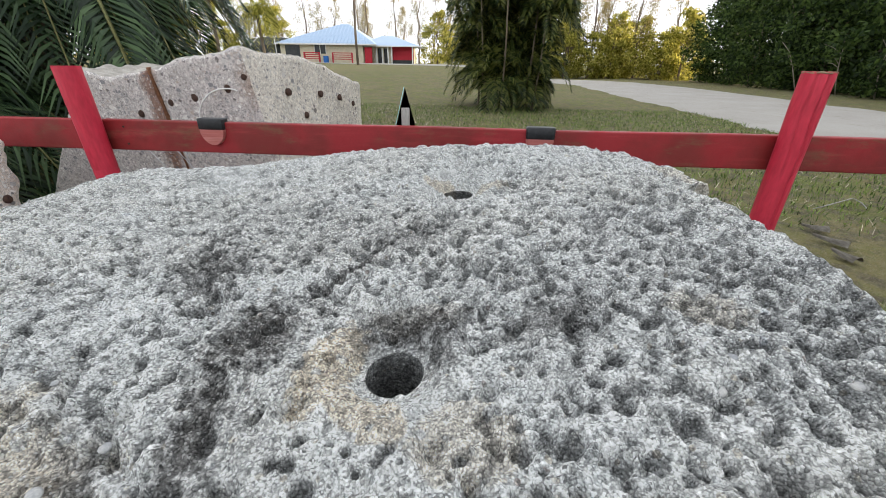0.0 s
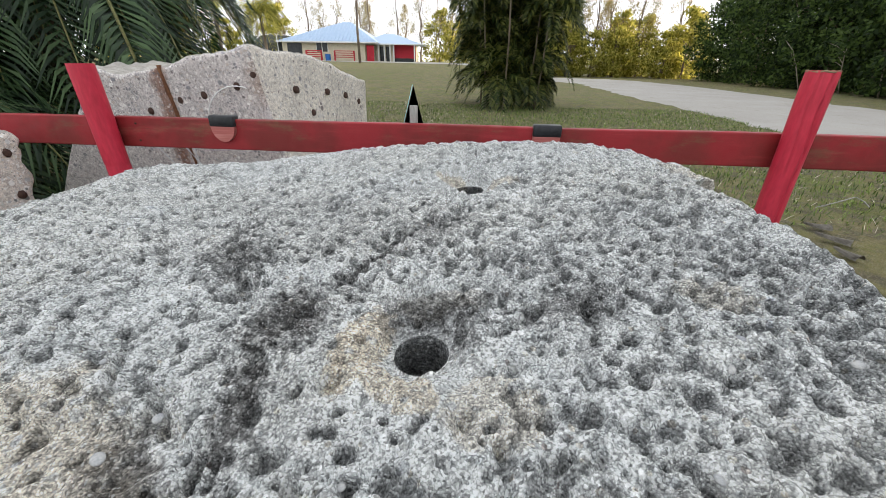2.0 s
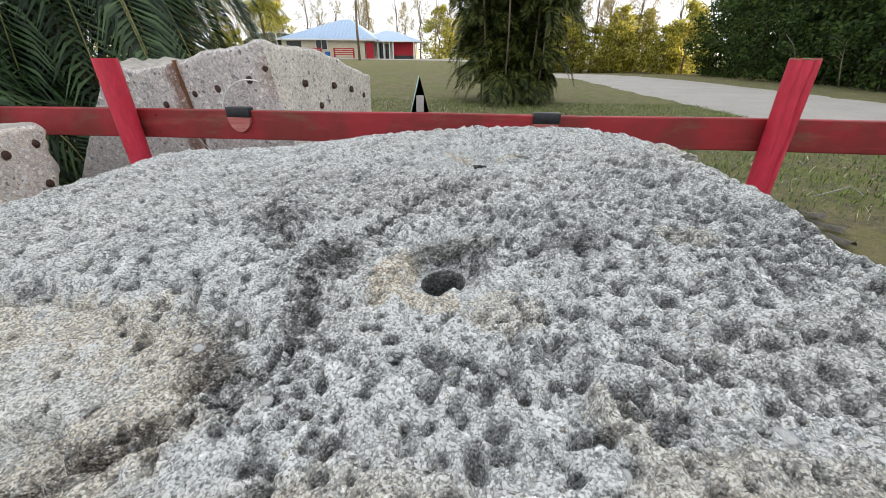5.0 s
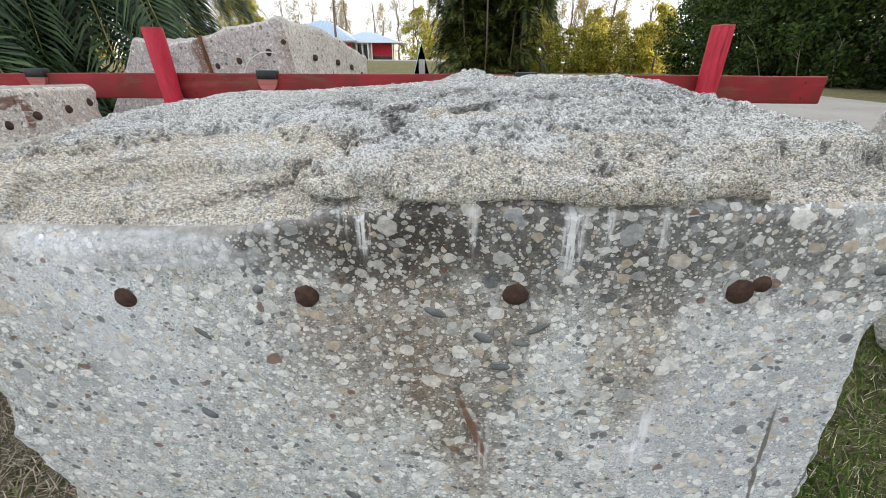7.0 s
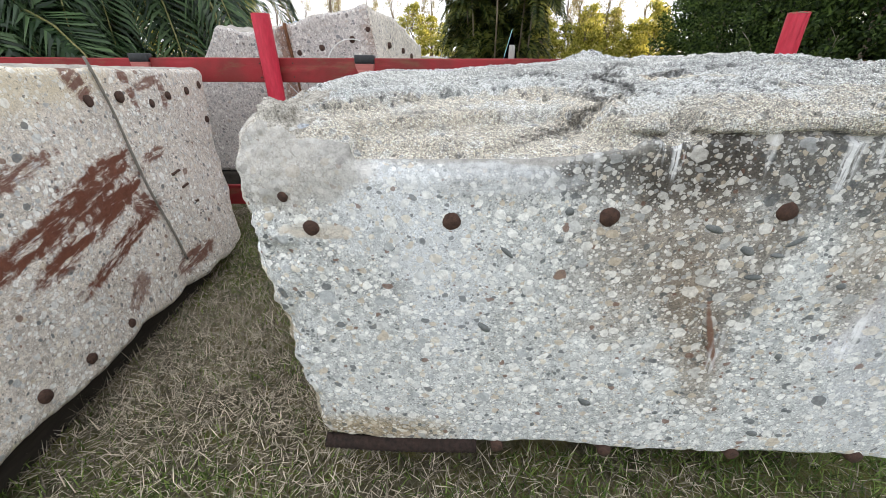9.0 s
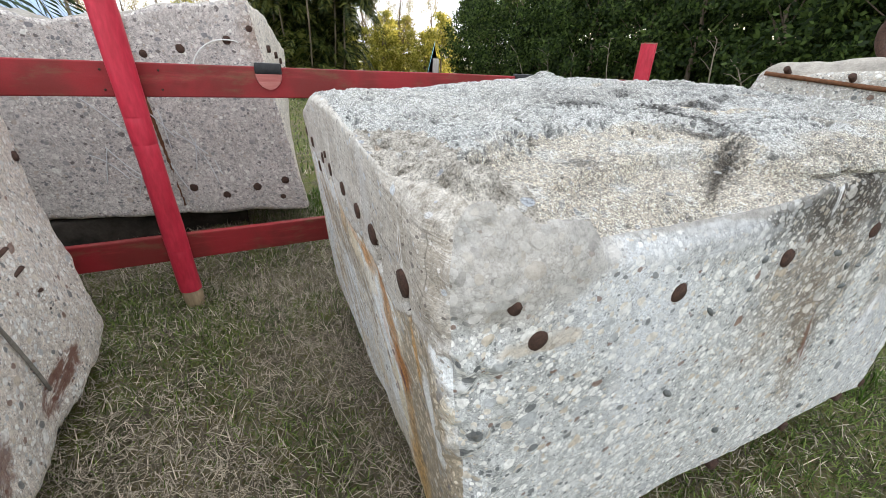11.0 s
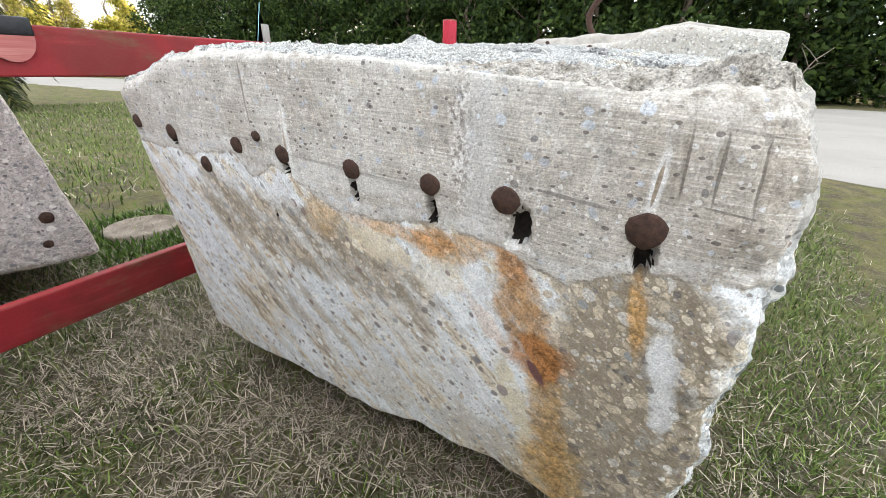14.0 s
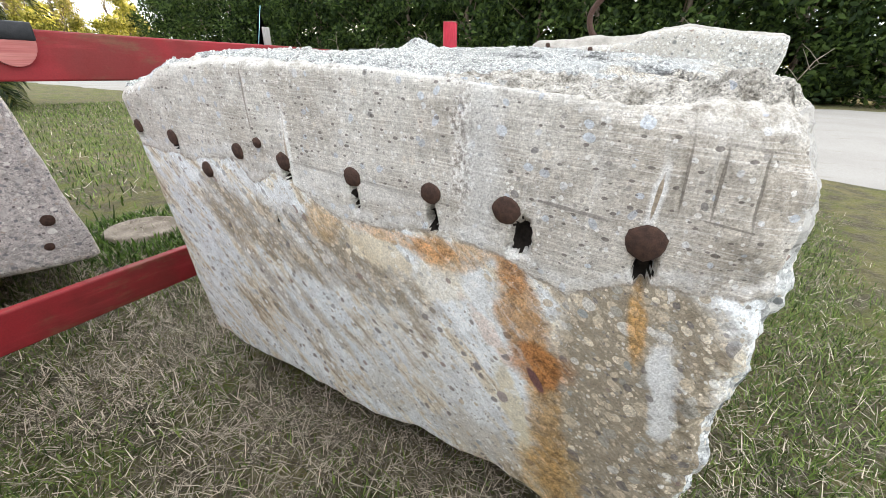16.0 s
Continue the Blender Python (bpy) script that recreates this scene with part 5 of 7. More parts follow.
        bmesh.ops.create_icosphere(bm, subdivisions=2, radius=0.004 + 0.004 * rng.random())
        bmesh.ops.scale(bm, vec=(0.8 + rng.random() * 0.8, 0.8 + rng.random() * 0.5, 0.5), verts=bm.verts)
        bmesh.ops.rotate(bm, matrix=Matrix.Rotation(rng.random() * 3, 3, "Z"), verts=bm.verts)
        z = float(top_z(x, y)) - (0.02 if x < -0.35 and y < 0.3 else 0.0) - 0.006
        bmesh.ops.translate(bm, vec=Vector((x, y, z)) - base.location, verts=bm.verts)
        part("pebble", bm, M_pebble, base, "pale pebble in the concrete")
    # the timber sleepers that carry it
    for x, dx in ((-0.7, 0.16), (0.3, 0.16)):
        t = thing("gap_beam", (x, 0.72, GROUND - 0.02), "dark old timber sleeper beneath the concrete block", "timber", "sleepers under the block")
        part("beam", box((dx, 1.2, 0.2), (0, 0, 0.085), 0.008), M_gap_timber, t)


M_dark_pebble = plain("dark_grey_pebble", (0.09, 0.1, 0.1), (0.2, 0.21, 0.21), 40, 0.6)
M_pebble = plain("pale_pebble", (0.26, 0.27, 0.28), (0.5, 0.49, 0.46), 60, 0.6)
build_main()

# ---- the other blocks ----


def build_left_block():
    base = thing("concrete_block", (-2.5, 0.6, GROUND), "pale broken concrete block with rust streaks and a grey cable", "concrete block", "broken concrete blocks")
    C = [(-3.1, -0.75, 0.02), (-1.87, -0.85, 0.02), (-3.0, 1.55, -0.1), (-1.985, 1.62, -0.06), (-3.2, -0.7, 1.0), (-1.97, -0.6, 1.06), (-3.1, 1.7, 0.95), (-2.075, 1.9, 0.98)]

    def face_x(y, z):
        foot, head = -1.87 - 0.0466 * (y + 0.85), -1.97 - 0.042 * (y + 0.6)
        return foot + (head - foot) * z

    def shape(P, u, L, out):
        X, Y, Z = P.T
        s = smooth(u[:, 0], 0.9, 1.0)
        line = 0.93 + 0.12 * (1.03 - Z) + 0.01 * np.sin(Z * 9)
        P[:, 0] -= s * 0.005 * smooth(np.abs(Y - line), 0.012, 0.002)
        P[:, 0] += s * 0.05 * smooth(Y, 1.0, 1.4) * smooth(Z, 0.6, 0.1)
        e = smooth(u[:, 1], 0.8, 1.0)
        P[:, 1] += e * fbm(P, 7, 4, 3) * 0.16
        b = smooth(u[:, 2], -0.7, -1.0)
        P[:, 2] += b * fbm(P * (1, 1, 0), 5, 4, 5) * 0.1
        return P
    P, F, side = rock(C, (60, 150, 80), 0.035, 17, shape, 0.01)
    under(new("body", raw_mesh("body", P - np.array(base.location), F, [M_rust_face, M_top_plain], (side == 5).astype(int))), base)
    for y, z, r in ((0.145, 0.089, 0.022), (0.338, 0.071, 0.02), (0.56, 0.06, 0.02), (1.253, 0.838, 0.02), (0.86, 0.885, 0.022), (1.42, 0.86, 0.02), (1.62, 0.87, 0.02), (1.78, 0.89, 0.02), (1.05, 0.885, 0.024), (1.75, 0.7, 0.02)):
        bar_end("bar_end", base, (face_x(y, z) + 0.008, y, z), (1, 0.067, 0.05), r, M_rust, "sawn end of a rusty steel bar", 0.12)
    run = [(0.93 + 0.12 * (1.03 - z) + 0.01 * math.sin(z * 9), z) for z in np.linspace(1.04, 0.1, 24)]
    seam = [Vector((face_x(y, z) + 0.007, y, z)) - base.location for y, z in run]
    part("cable", tube(seam, 0.0055, 6, 1.0, 0.3), M_cable, base, "thin grey cable down the face")
    rng = random.Random(2)
    for y, z in ((1.17, 0.5), (1.2, 0.42), (1.24, 0.33), (1.3, 0.24), (1.22, 0.25), (1.34, 0.16)):
        bm = tube([Vector((face_x(y, z) + dx, y + dy, z + dz)) - base.location for dx, dy, dz in ((-0.04, 0, 0), (0.008, 0.03, 0.006), (0.02, 0.07, 0.02 * rng.random()))], 0.007, 6)
        part("wire_stub", bm, M_rust, base, "bent stub of tie wire")
    # no baulk known here: added to darken the gap under the block
    foot = thing("gap_beam", (-2.4, 0.35, GROUND - 0.03), "added near-black baulk filling the shaded gap beneath the rust-streaked block", "timber", "sleepers under the block")
    part("beam", box((0.72, 2.0, 0.19), (0, 0, 0.095), 0.01), M_gap_timber, foot)


def build_far_block():
    base = thing("concrete_block", (-1.55, 2.95, GROUND), "tall pinkish-grey concrete block with scratched face behind the fence", "concrete block", "broken concrete blocks")
    def fy(x, z):
        return (2.0981 - 0.219 * x - 0.063 * z) / 0.974
    C = [(-3.1, fy(-3.1, 0.14), 0.14), (-0.868, fy(-0.868, 0.14), 0.14), (-3.2, 4.0, 0.1), (-0.74, 3.6, 0.1), (-2.24, fy(-2.24, 1.24), 1.24), (-1.1, fy(-1.1, 1.37), 1.375), (-2.3, 3.8, 1.22), (-0.72, 3.55, 1.13)]

    def shape(P, u, L, out):
        t = smooth(u[:, 2], 0.6, 1.0)
        P[:, 2] += t * (0.045 * np.sin((P[:, 0] + 1.2) * 3.2) + 0.1 * fbm(P * (1, 1, 0), 4, 4, 8))
        P[:, 2] -= smooth(u[:, 2], -0.6, -1.0) * 0.05 * fbm(P * (1, 1, 0), 5, 3, 9)
        f = smooth(u[:, 1], -0.9, -1.0)
        P[:, 1] += f * 0.02 * smooth(np.abs(P[:, 0] + 1.7 + 0.1 * (P[:, 2] - 1.2)), 0.018, 0.004)
        return P
    P, F, side = rock(C, (150, 80, 100), 0.03, 23, shape, 0.01)
    under(new("body", raw_mesh("body", P - np.array(base.location), F, [M_far_block, M_top_plain, M_far_lit_side], np.array([0, 2, 0, 0, 0, 1])[side])), base)
    for x, z, r in ((-1.532, 0.323, 0.025), (-1.357, 0.266, 0.026), (-1.177, 0.314, 0.026), (-1.007, 0.352, 0.025), (-1.217, 1.158, 0.023), (-1.446, 1.105, 0.024), (-1.62, 1.07, 0.02), (-1.1, 1.22, 0.018), (-1.86, 1.0, 0.022), (-1.03, 0.24, 0.018)):
        bar_end("bar_end", base, (x, fy(x, z) - 0.004, z), (-0.219, -0.974, -0.063), r, M_rust, "sawn end of a rusty steel bar", 0.08)
    for y, z in ((2.6, 1.13), (2.95, 1.1), (3.2, 1.06), (3.4, 1.0), (2.75, 0.98)):
        x = -1.04 + 0.258 * (y - 2.33)
        bar_end("bar_end", base, (x + 0.008, y, z), (1, -0.25, 0.1), 0.022, M_rust, "sawn end of a rusty steel bar", 0.1)
    # rust run in the groove
    pts = [Vector((-1.7 - 0.1 * (z - 1.2), fy(-1.7, z) + 0.01, z)) - base.location for z in np.linspace(1.26, 0.2, 16)]
    part("rust_run", tube(pts, 0.016, 8, 0.8, 0.5), M_rust_stain, base, "brown rusted bar in a groove")
    # wire loops on its face
    rng = random.Random(11)
    arc = [Vector((-1.22 + 0.19 * math.cos(a), fy(-1.22, 1.0) - 0.02, 0.97 + 0.19 * math.sin(a))) - base.location for a in np.linspace(0.15, math.pi - 0.1, 20)]
    part("wire_loop", tube(arc, 0.004, 6), M_white_wire, base, "thin white wire loop")
    for k in range(16):
        x0, z0 = -2.0 + 0.95 * rng.random(), 0.45 + 0.4 * rng.random()
        dx, dz = (rng.random() - 0.3) * 0.25, -(0.05 + 0.2 * rng.random())
        bend = (rng.random() - 0.5) * 0.1
        pts = []
        for s in np.linspace(0, 1, 8):
            x, z = x0 + dx * s, z0 + dz * s + bend * s * (1 - s) * 2
            pts.append(Vector((x, fy(x, z) - 0.006, z)) - base.location)
        part("scratch", tube(pts, 0.0028, 5), M_chalk, base, "pale scratch in the concrete")
    # added beam that stands for the dark gap below the tilted block
    foot = thing("gap_beam", (-1.7, 3.0, GROUND - 0.02), "added near-black baulk standing for the dark gap beneath the tilted concrete block", "timber")
    part("beam", box((1.5, 0.7, 0.3), (-0.3, 0.0, 0.15), 0.012), M_gap_timber, foot)


def build_right_block():
    base = thing("concrete_block", (2.5, 0.3, GROUND), "pale concrete block with a rusty steel lifting hook on top", "concrete block", "broken concrete blocks")
    C = [(2.02, -0.46, -0.1), (3.0, -0.4, -0.1), (2.0, 0.8, -0.14), (3.0, 0.9, -0.14), (2.0, -0.62, 1.24), (3.1, -0.55, 1.27), (2.0, 1.1, 1.22), (3.0, 1.15, 1.25)]

    def shape(P, u, L, out):
        t = smooth(u[:, 2], 0.5, 1.0)
        P[:, 2] += t * (0.09 * fbm(P * (1, 1, 0), 3, 4, 8) + 0.05 * smooth(P[:, 1], 0.5, 0.0) * smooth(P[:, 1], -0.6, -0.2))
        # a rough shelf where the hook sits
        P[:, 2] -= t * 0.06 * smooth(P[:, 0], 2.12, 2.0) * smooth(P[:, 1], 0.25, 0.4)
        P[:, 1] -= smooth(u[:, 1], -0.8, -1.0) * fbm(P, 5, 4, 12) * 0.1
        P[:, 1] += smooth(u[:, 1], 0.4, 1.0) * np.interp(P[:, 2], (-0.13, 0.8, 1.25), (0, 0.26, 0.02))
        return P
    P, F, side = rock(C, (60, 110, 80), 0.05, 29, shape, 0.012)
    under(new("body", raw_mesh("body", P - np.array(base.location), F, [M_right_block, M_top_plain], (side == 5).astype(int))), base)
    ctrl = [(0.362, 1.095), (0.482, 1.155), (0.642, 1.199), (0.743, 1.3), (0.775, 1.426), (0.7, 1.543), (0.591, 1.627)]
    ts = np.linspace(0, len(ctrl) - 1, 30)
    pts = [Vector((2.48, np.interp(t_, range(len(ctrl)), [c[0] for c in ctrl]), np.interp(t_, range(len(ctrl)), [c[1] for c in ctrl]))) - base.location for t_ in ts]
    for _ in range(6):
        pts = [pts[0]] + [(a_ + b_ * 2 + c_) / 4 for a_, b_, c_ in zip(pts, pts[1:], pts[2:])] + [pts[-1]]
    part("lifting_hook", tube(pts, 0.025, 10), M_rust, base, "curved rusty steel lifting hook")
    bar = [Vector((1.992, y, 1.022 + 0.102 * y)) - base.location for y in np.linspace(1.12, -0.1, 14)]
    part("bare_bar", tube(bar, 0.013, 8, 1.0, 0.3), M_rust_stain, base, "rusty bar bared along the broken edge")
    for y, z in ((1.0, 1.16), (0.66, 1.13)):
        bar_end("bar_end", base, (1.99, y, z), (-1, 0, 0.6), 0.018, M_rust, "rusty bar stub", 0.06, 0.02)
    part("bare_bar", tube([Vector((1.995, y, z)) - base.location for y, z in ((-0.5, 0.93), (-0.42, 0.95), (-0.34, 0.965))], 0.011, 8), M_rust_stain, base, "rusty bar bared in the face")
    bar_end("bar_end", base, (1.99, -0.33, 1.0), (-1, 0, 0.1), 0.018, M_rust, "sawn end of a rusty steel bar", 0.06, 0.004)


def make_rust_face():
    """The first cut face again, with the long rust streaks of the left block."""
    rust = (0.17, 0.06, 0.035)
    runs = []
    for y, z, ly, lz, rot, a in ((0.5, 0.53, 0.4, 0.05, 11, 1.0), (0.6, 0.45, 0.32, 0.04, 12, 1.0), (0.75, 0.62, 0.25, 0.05, 9, 1.0), (0.72, 0.34, 0.28, 0.035, 14, 1.0), (0.95, 0.42, 0.1, 0.06, -20, 0.95), (0.35, 0.7, 0.25, 0.03, 10, 0.9), (0.1, 0.8, 0.14, 0.04, 5, 0.9), (0.8, 0.52, 0.2, 0.035, 10, 1.0), (0.84, 0.96, 0.05, 0.09, 25, 0.9), (1.13, 0.93, 0.03, 0.1, 5, 0.9), (1.3, 0.93, 0.14, 0.022, 10, 0.85), (1.38, 0.88, 0.025, 0.08, -10, 0.85), (1.13, 0.62, 0.1, 0.025, 5, 0.9), (1.12, 0.08, 0.16, 0.05, 5, 0.9), (0.68, 0.14, 0.1, 0.05, 30, 0.7)):
        runs.append(((-2, y, z), (0.5, ly, lz), (rot, 0, 0), rust, a))
    return cut_concrete("cut_concrete_rust_runs", (0.57, 0.52, 0.465), pale=(((-2, 0.5, 0.98), (0.5, 0.5, 0.1), (0, 0, 0), (0.6, 0.53, 0.4), 0.9),), runs=runs)


M_cable = plain("weathered_grey_cable", (0.13, 0.12, 0.105), (0.26, 0.24, 0.21), 30, 0.7)
M_rust_face = make_rust_face()
M_top_plain = plain("rough_broken_concrete", (0.3, 0.28, 0.25), (0.5, 0.47, 0.42), 14, 0.9, 0.7, 0.008)
build_left_block()
build_far_block()
build_right_block()

# ---- the fence ----


def fence_y(x):
    return (1.7917 - 0.089 * x) / 0.996


FENCE_YAW = math.degrees(math.atan2(-0.089, 0.996))


def rail(x0, x1, z0, z1, label):
    """A board along the fence line, front face on it. z0, z1: its middle height at each end."""
    a, b = Vector((x0, fence_y(x0) + 0.02, z0)), Vector((x1, fence_y(x1) + 0.02, z1))
    t = thing("fence_rail", a, label, "fence rail", "fence rails")
    bm = box(((b - a).length, 0.04, 0.142), bevel=0.006)
    bmesh.ops.subdivide_edges(bm, edges=[e for e in bm.edges if e.calc_length() > 0.5], cuts=30)
    for v in bm.verts:
        v.co.z += 0.004 * noise.noise(Vector((v.co.x * 1.5, 0, z0 * 9)))
        v.co.y += 0.004 * noise.noise(Vector((v.co.x * 1.1, 4, z0 * 9)))
    d = (b - a).normalized()
    rot = Vector((1, 0, 0)).rotation_difference(d).to_matrix().to_4x4()
    bmesh.ops.transform(bm, matrix=Matrix.Translation((b - a) / 2) @ rot, verts=bm.verts)
    part("board", bm, M_red, t, flat=True)
    for at in (0.03, 0.97):
        for dz in (-0.04, 0.04):
            c = (b - a) * at + Vector((0, -0.0215, dz))
            part("nail_head", tube([c, c + Vector((0, -0.003, 0))], 0.005, 8), M_rust, t, "rusty nail head")
    return t


def solar_light(x):
    t = thing("solar_fence_light", (x, fence_y(x), 0.975), "black half-round solar light clipped over the red rail", "solar light", "solar fence lights")
    turn = Matrix.Rotation(radians(FENCE_YAW), 4, "Z")
    part("cap", box((0.122, 0.052, 0.05), bevel=0.006, m=turn @ Matrix.Translation((0, 0.006, 0.058))), M_black, t, "black plastic cap")
    bm = bmesh.new()
    n = 16
    f = [bm.verts.new((0.058 * math.cos(a), -0.017, 0.034 + 0.07 * math.sin(a))) for a in [math.pi + math.pi * i / n for i in range(n + 1)]]
    bk = [bm.verts.new((v.co.x * 1.05, 0.0, v.co.z)) for v in f]
    bm.faces.new(f)
    for i in range(n):
        bm.faces.new((f[i], bk[i], bk[i + 1], f[i + 1]))
    bmesh.ops.recalc_face_normals(bm, faces=bm.faces)
    bmesh.ops.transform(bm, matrix=turn, verts=bm.verts)
    part("lens", bm, M_glassy, t, "clear half-round lens over red wood", flat=True)


def post(x_foot, x_top, top, label, crack):
    """A round timber post before the rails, on a bare foot."""
    y = fence_y(x_foot) - 0.052
    t = thing("fence_post", (x_foot, y, GROUND - 0.05), label, "fence post", "fence posts")
    height, n = top - GROUND + 0.05, 72 if crack else 24
    bm = bmesh.new()
    rings = []
    for h in sorted(list(np.linspace(0.13, height, 34)) + [c + d for c in (0.37, 0.78, 0.9, 1.02) for d in (-0.005, 0, 0.005)]):
        ring = []
        for i in range(n):
            a = 2 * math.pi * i / n
            r = 0.051 + 0.0015 * math.sin(h * 6) + 0.002 * noise.noise(Vector((math.cos(a) * 2, math.sin(a) * 2, h * 5)))
            if not crack and any(abs(h - c) < 0.002 for c in (0.37, 0.78, 0.9, 1.02)) and noise.noise(Vector((a, h * 7, 0))) > -0.15:
                r *= 0.95
            at = 54 + round(3 * noise.noise(Vector((0, 0, h * 4)))) if crack else -1
            if crack and i in (at, at + 7 + round(2 * h), at - 9) and (i == at or noise.noise(Vector((i * 0.01, 3, h * 3))) > -0.1):
                r *= 0.7 if i == at else 0.85
            ring.append(bm.verts.new((r * math.cos(a) + (x_top - x_foot) * h / height, r * math.sin(a), h)))
        rings.append(ring)
    for p, q in zip(rings, rings[1:]):
        for i in range(n):
            bm.faces.new((p[i], p[(i + 1) % n], q[(i + 1) % n], q[i]))
    part("shaft", bm, M_redpost, t)
    bm = bmesh.new()
    bm.faces.new([bm.verts.new(((x_top - x_foot) + 0.0495 * math.cos(2 * math.pi * i / n), 0.0495 * math.sin(2 * math.pi * i / n), height - 0.0015)) for i in range(n)])
    bmesh.ops.solidify(bm, geom=bm.faces[:], thickness=0.003)
    part("end_grain", bm, M_bare, t, "bare worn end grain on top", flat=True)
    if crack:
        ring = [Vector(((x_top - x_foot) + 0.0495 * math.cos(2 * math.pi * i / 24), 0.0495 * math.sin(2 * math.pi * i / 24), height - 0.004 + 0.002 * math.sin(i * 1.7))) for i in range(25)]
        part("worn_rim", tube(ring, 0.004, 6, 1.0, 0.5), M_bare, t, "bare wood where the paint has worn off the rim")
    part("foot", tube([(0, 0, -0.1), (0, 0, 0.05), ((x_top - x_foot) * 0.1, 0, 0.15)], 0.047, 18, 1.04, 0.05), M_bare, t, "bare weathered wood foot")


rail(-4.6, -1.655, 0.95, 0.966, "red-painted wooden top rail, darker, ending at a post")
rail(-1.645, 2.05, 0.969, 0.979, "red-painted wooden top rail of the fence, worn in places")
rail(-2.6, 1.4, 0.135, 0.2, "red-painted wooden lower fence rail, scuffed along its foot")
post(-1.615, -1.668, 1.27, "round red-painted timber fence post with ring marks and a bare foot", False)
post(1.385, 1.385, 1.29, "round red-painted timber fence post split by a long crack", True)
for lx in (-2.5, -1.083, 0.412):
    solar_light(lx)

mk = thing("marker_stake", (-0.18, fence_y(-0.18) + 0.06, GROUND), "black pointed marker stake with a grey weathered plate behind the rail", "marker stake")
bm = bmesh.new()
tri = [(-0.062, 0.0, 1.12), (0.062, 0.0, 1.12), (0.0, 0.0, 1.352)]
bm.faces.new([bm.verts.new(p) for p in tri])
bmesh.ops.solidify(bm, geom=bm.faces[:], thickness=0.03)
part("point", bm, M_black, mk, "black triangular point", flat=True)
part("plate", box((0.036, 0.012, 0.2), (0.002, -0.024, 1.17), 0.002), M_grey, mk, "grey weathered plate")
part("stem", box((0.05, 0.03, 1.14), (0, 0.012, 0.56), 0.004), M_grey, mk)
# thin pale cyan strip up one sloping edge of the point
part("edge_strip", tube([(-0.064, -0.016, 1.12), (-0.002, -0.016, 1.356)], 0.0016, 6), M_cyan, mk, "pale cyan edge")

# ---- ground things ----
M_cover = plain("worn_brown_concrete", (0.16, 0.13, 0.1), (0.36, 0.31, 0.25), 9, 0.9, 0.6, 0.006)
lid = thing("manhole_cover", (-0.4, 2.92, float(ground_z(-0.4, 2.92)) - 0.1), "round worn concrete cover set in the weeds", "manhole cover")
bm = bmesh.new()
rings = []
for r, z in ((0.21, -0.05), (0.21, 0.05), (0.2, 0.06), (0.175, 0.062), (0.165, 0.05), (0.1, 0.055), (0.02, 0.054)):
    rings.append([bm.verts.new((r * math.cos(a) * (1 + 0.02 * noise.noise(Vector((a, r * 9, 0)))), r * math.sin(a), z + 0.004 * noise.noise(Vector((math.cos(a) * 3, math.sin(a) * 3, r * 20))))) for a in [2 * math.pi * i / 40 for i in range(40)]])
for a, b in zip(rings, rings[1:]):
    for i in range(40):
        bm.faces.new((a[i], a[(i + 1) % 40], b[(i + 1) % 40], b[i]))
bm.faces.new(rings[-1])
bmesh.ops.translate(bm, vec=(0, 0, 0.09), verts=bm.verts)
part("cover", bm, M_cover, lid)


def blades(n, region, length, width, lie, seed, keep=None):
    """Grass: thin bent blades on the ground. lie: 0 upright, 1 flat."""
    rng = np.random.default_rng(seed)
    x = rng.uniform(region[0], region[1], n)
    y = rng.uniform(region[2], region[3], n)
    ok = np.ones(n, bool)
    inside = (x > -0.85) & (x < 0.5) & (y > 0.05) & (y < 1.5)
    ok &= ~inside
    near = np.interp(y, ROAD_Y, ROAD_NEAR) + fbm(np.stack([y, y * 0, y * 0], -1), 0.8, 4, 9) * 0.9
    ok &= x < near + 0.2 * rng.random(n)
    if keep is not None:
        ok &= keep(x, y, rng)
    # thin out towards the rim of the patch
    rim = np.minimum(np.minimum(x - region[0], region[1] - x), y - region[2]) + fbm(np.stack([x, y, x * 0], -1), 1.5, 3, 77) * 0.8
    ok &= (rng.random(n) < smooth(rim, 0.0, 0.7)) | (region[1] - region[0] < 3)
    x, y = x[ok], y[ok]
    n = len(x)
    z = ground_z(x, y) - 0.004
    a = rng.uniform(0, 2 * math.pi, n)
    ln = rng.uniform(length[0], length[1], n)
    w = rng.uniform(width[0], width[1], n)
    tilt = np.clip(lie + rng.normal(0, 0.22, n), 0.05, 1.0) * math.pi / 2
    bend = rng.uniform(-0.3, 0.9, n) * (1 - lie)
    dx, dy = np.cos(a), np.sin(a)
    sx, sy = -dy, dx
    b = np.stack([x, y, z + lie * rng.uniform(0.0, 0.035, n)], -1)
    m = b + np.stack([dx * np.sin(tilt), dy * np.sin(tilt), np.cos(tilt)], -1) * (ln * 0.55)[:, None]
    t2 = np.minimum(tilt + bend, 1.7)
    t = m + np.stack([dx * np.sin(t2), dy * np.sin(t2), np.cos(t2)], -1) * (ln * 0.45)[:, None]
    s = np.stack([sx, sy, sx * 0], -1)
    V = np.stack([b - s * w[:, None], b + s * w[:, None], m + s * w[:, None] * 0.8, t, m - s * w[:, None] * 0.8], 1).reshape(-1, 3)
    k = np.arange(n)[:, None] * 5
    return V, np.concatenate([k + np.array([[0, 1, 2, 4]]), k + np.array([[4, 2, 3, 3]])], 0)


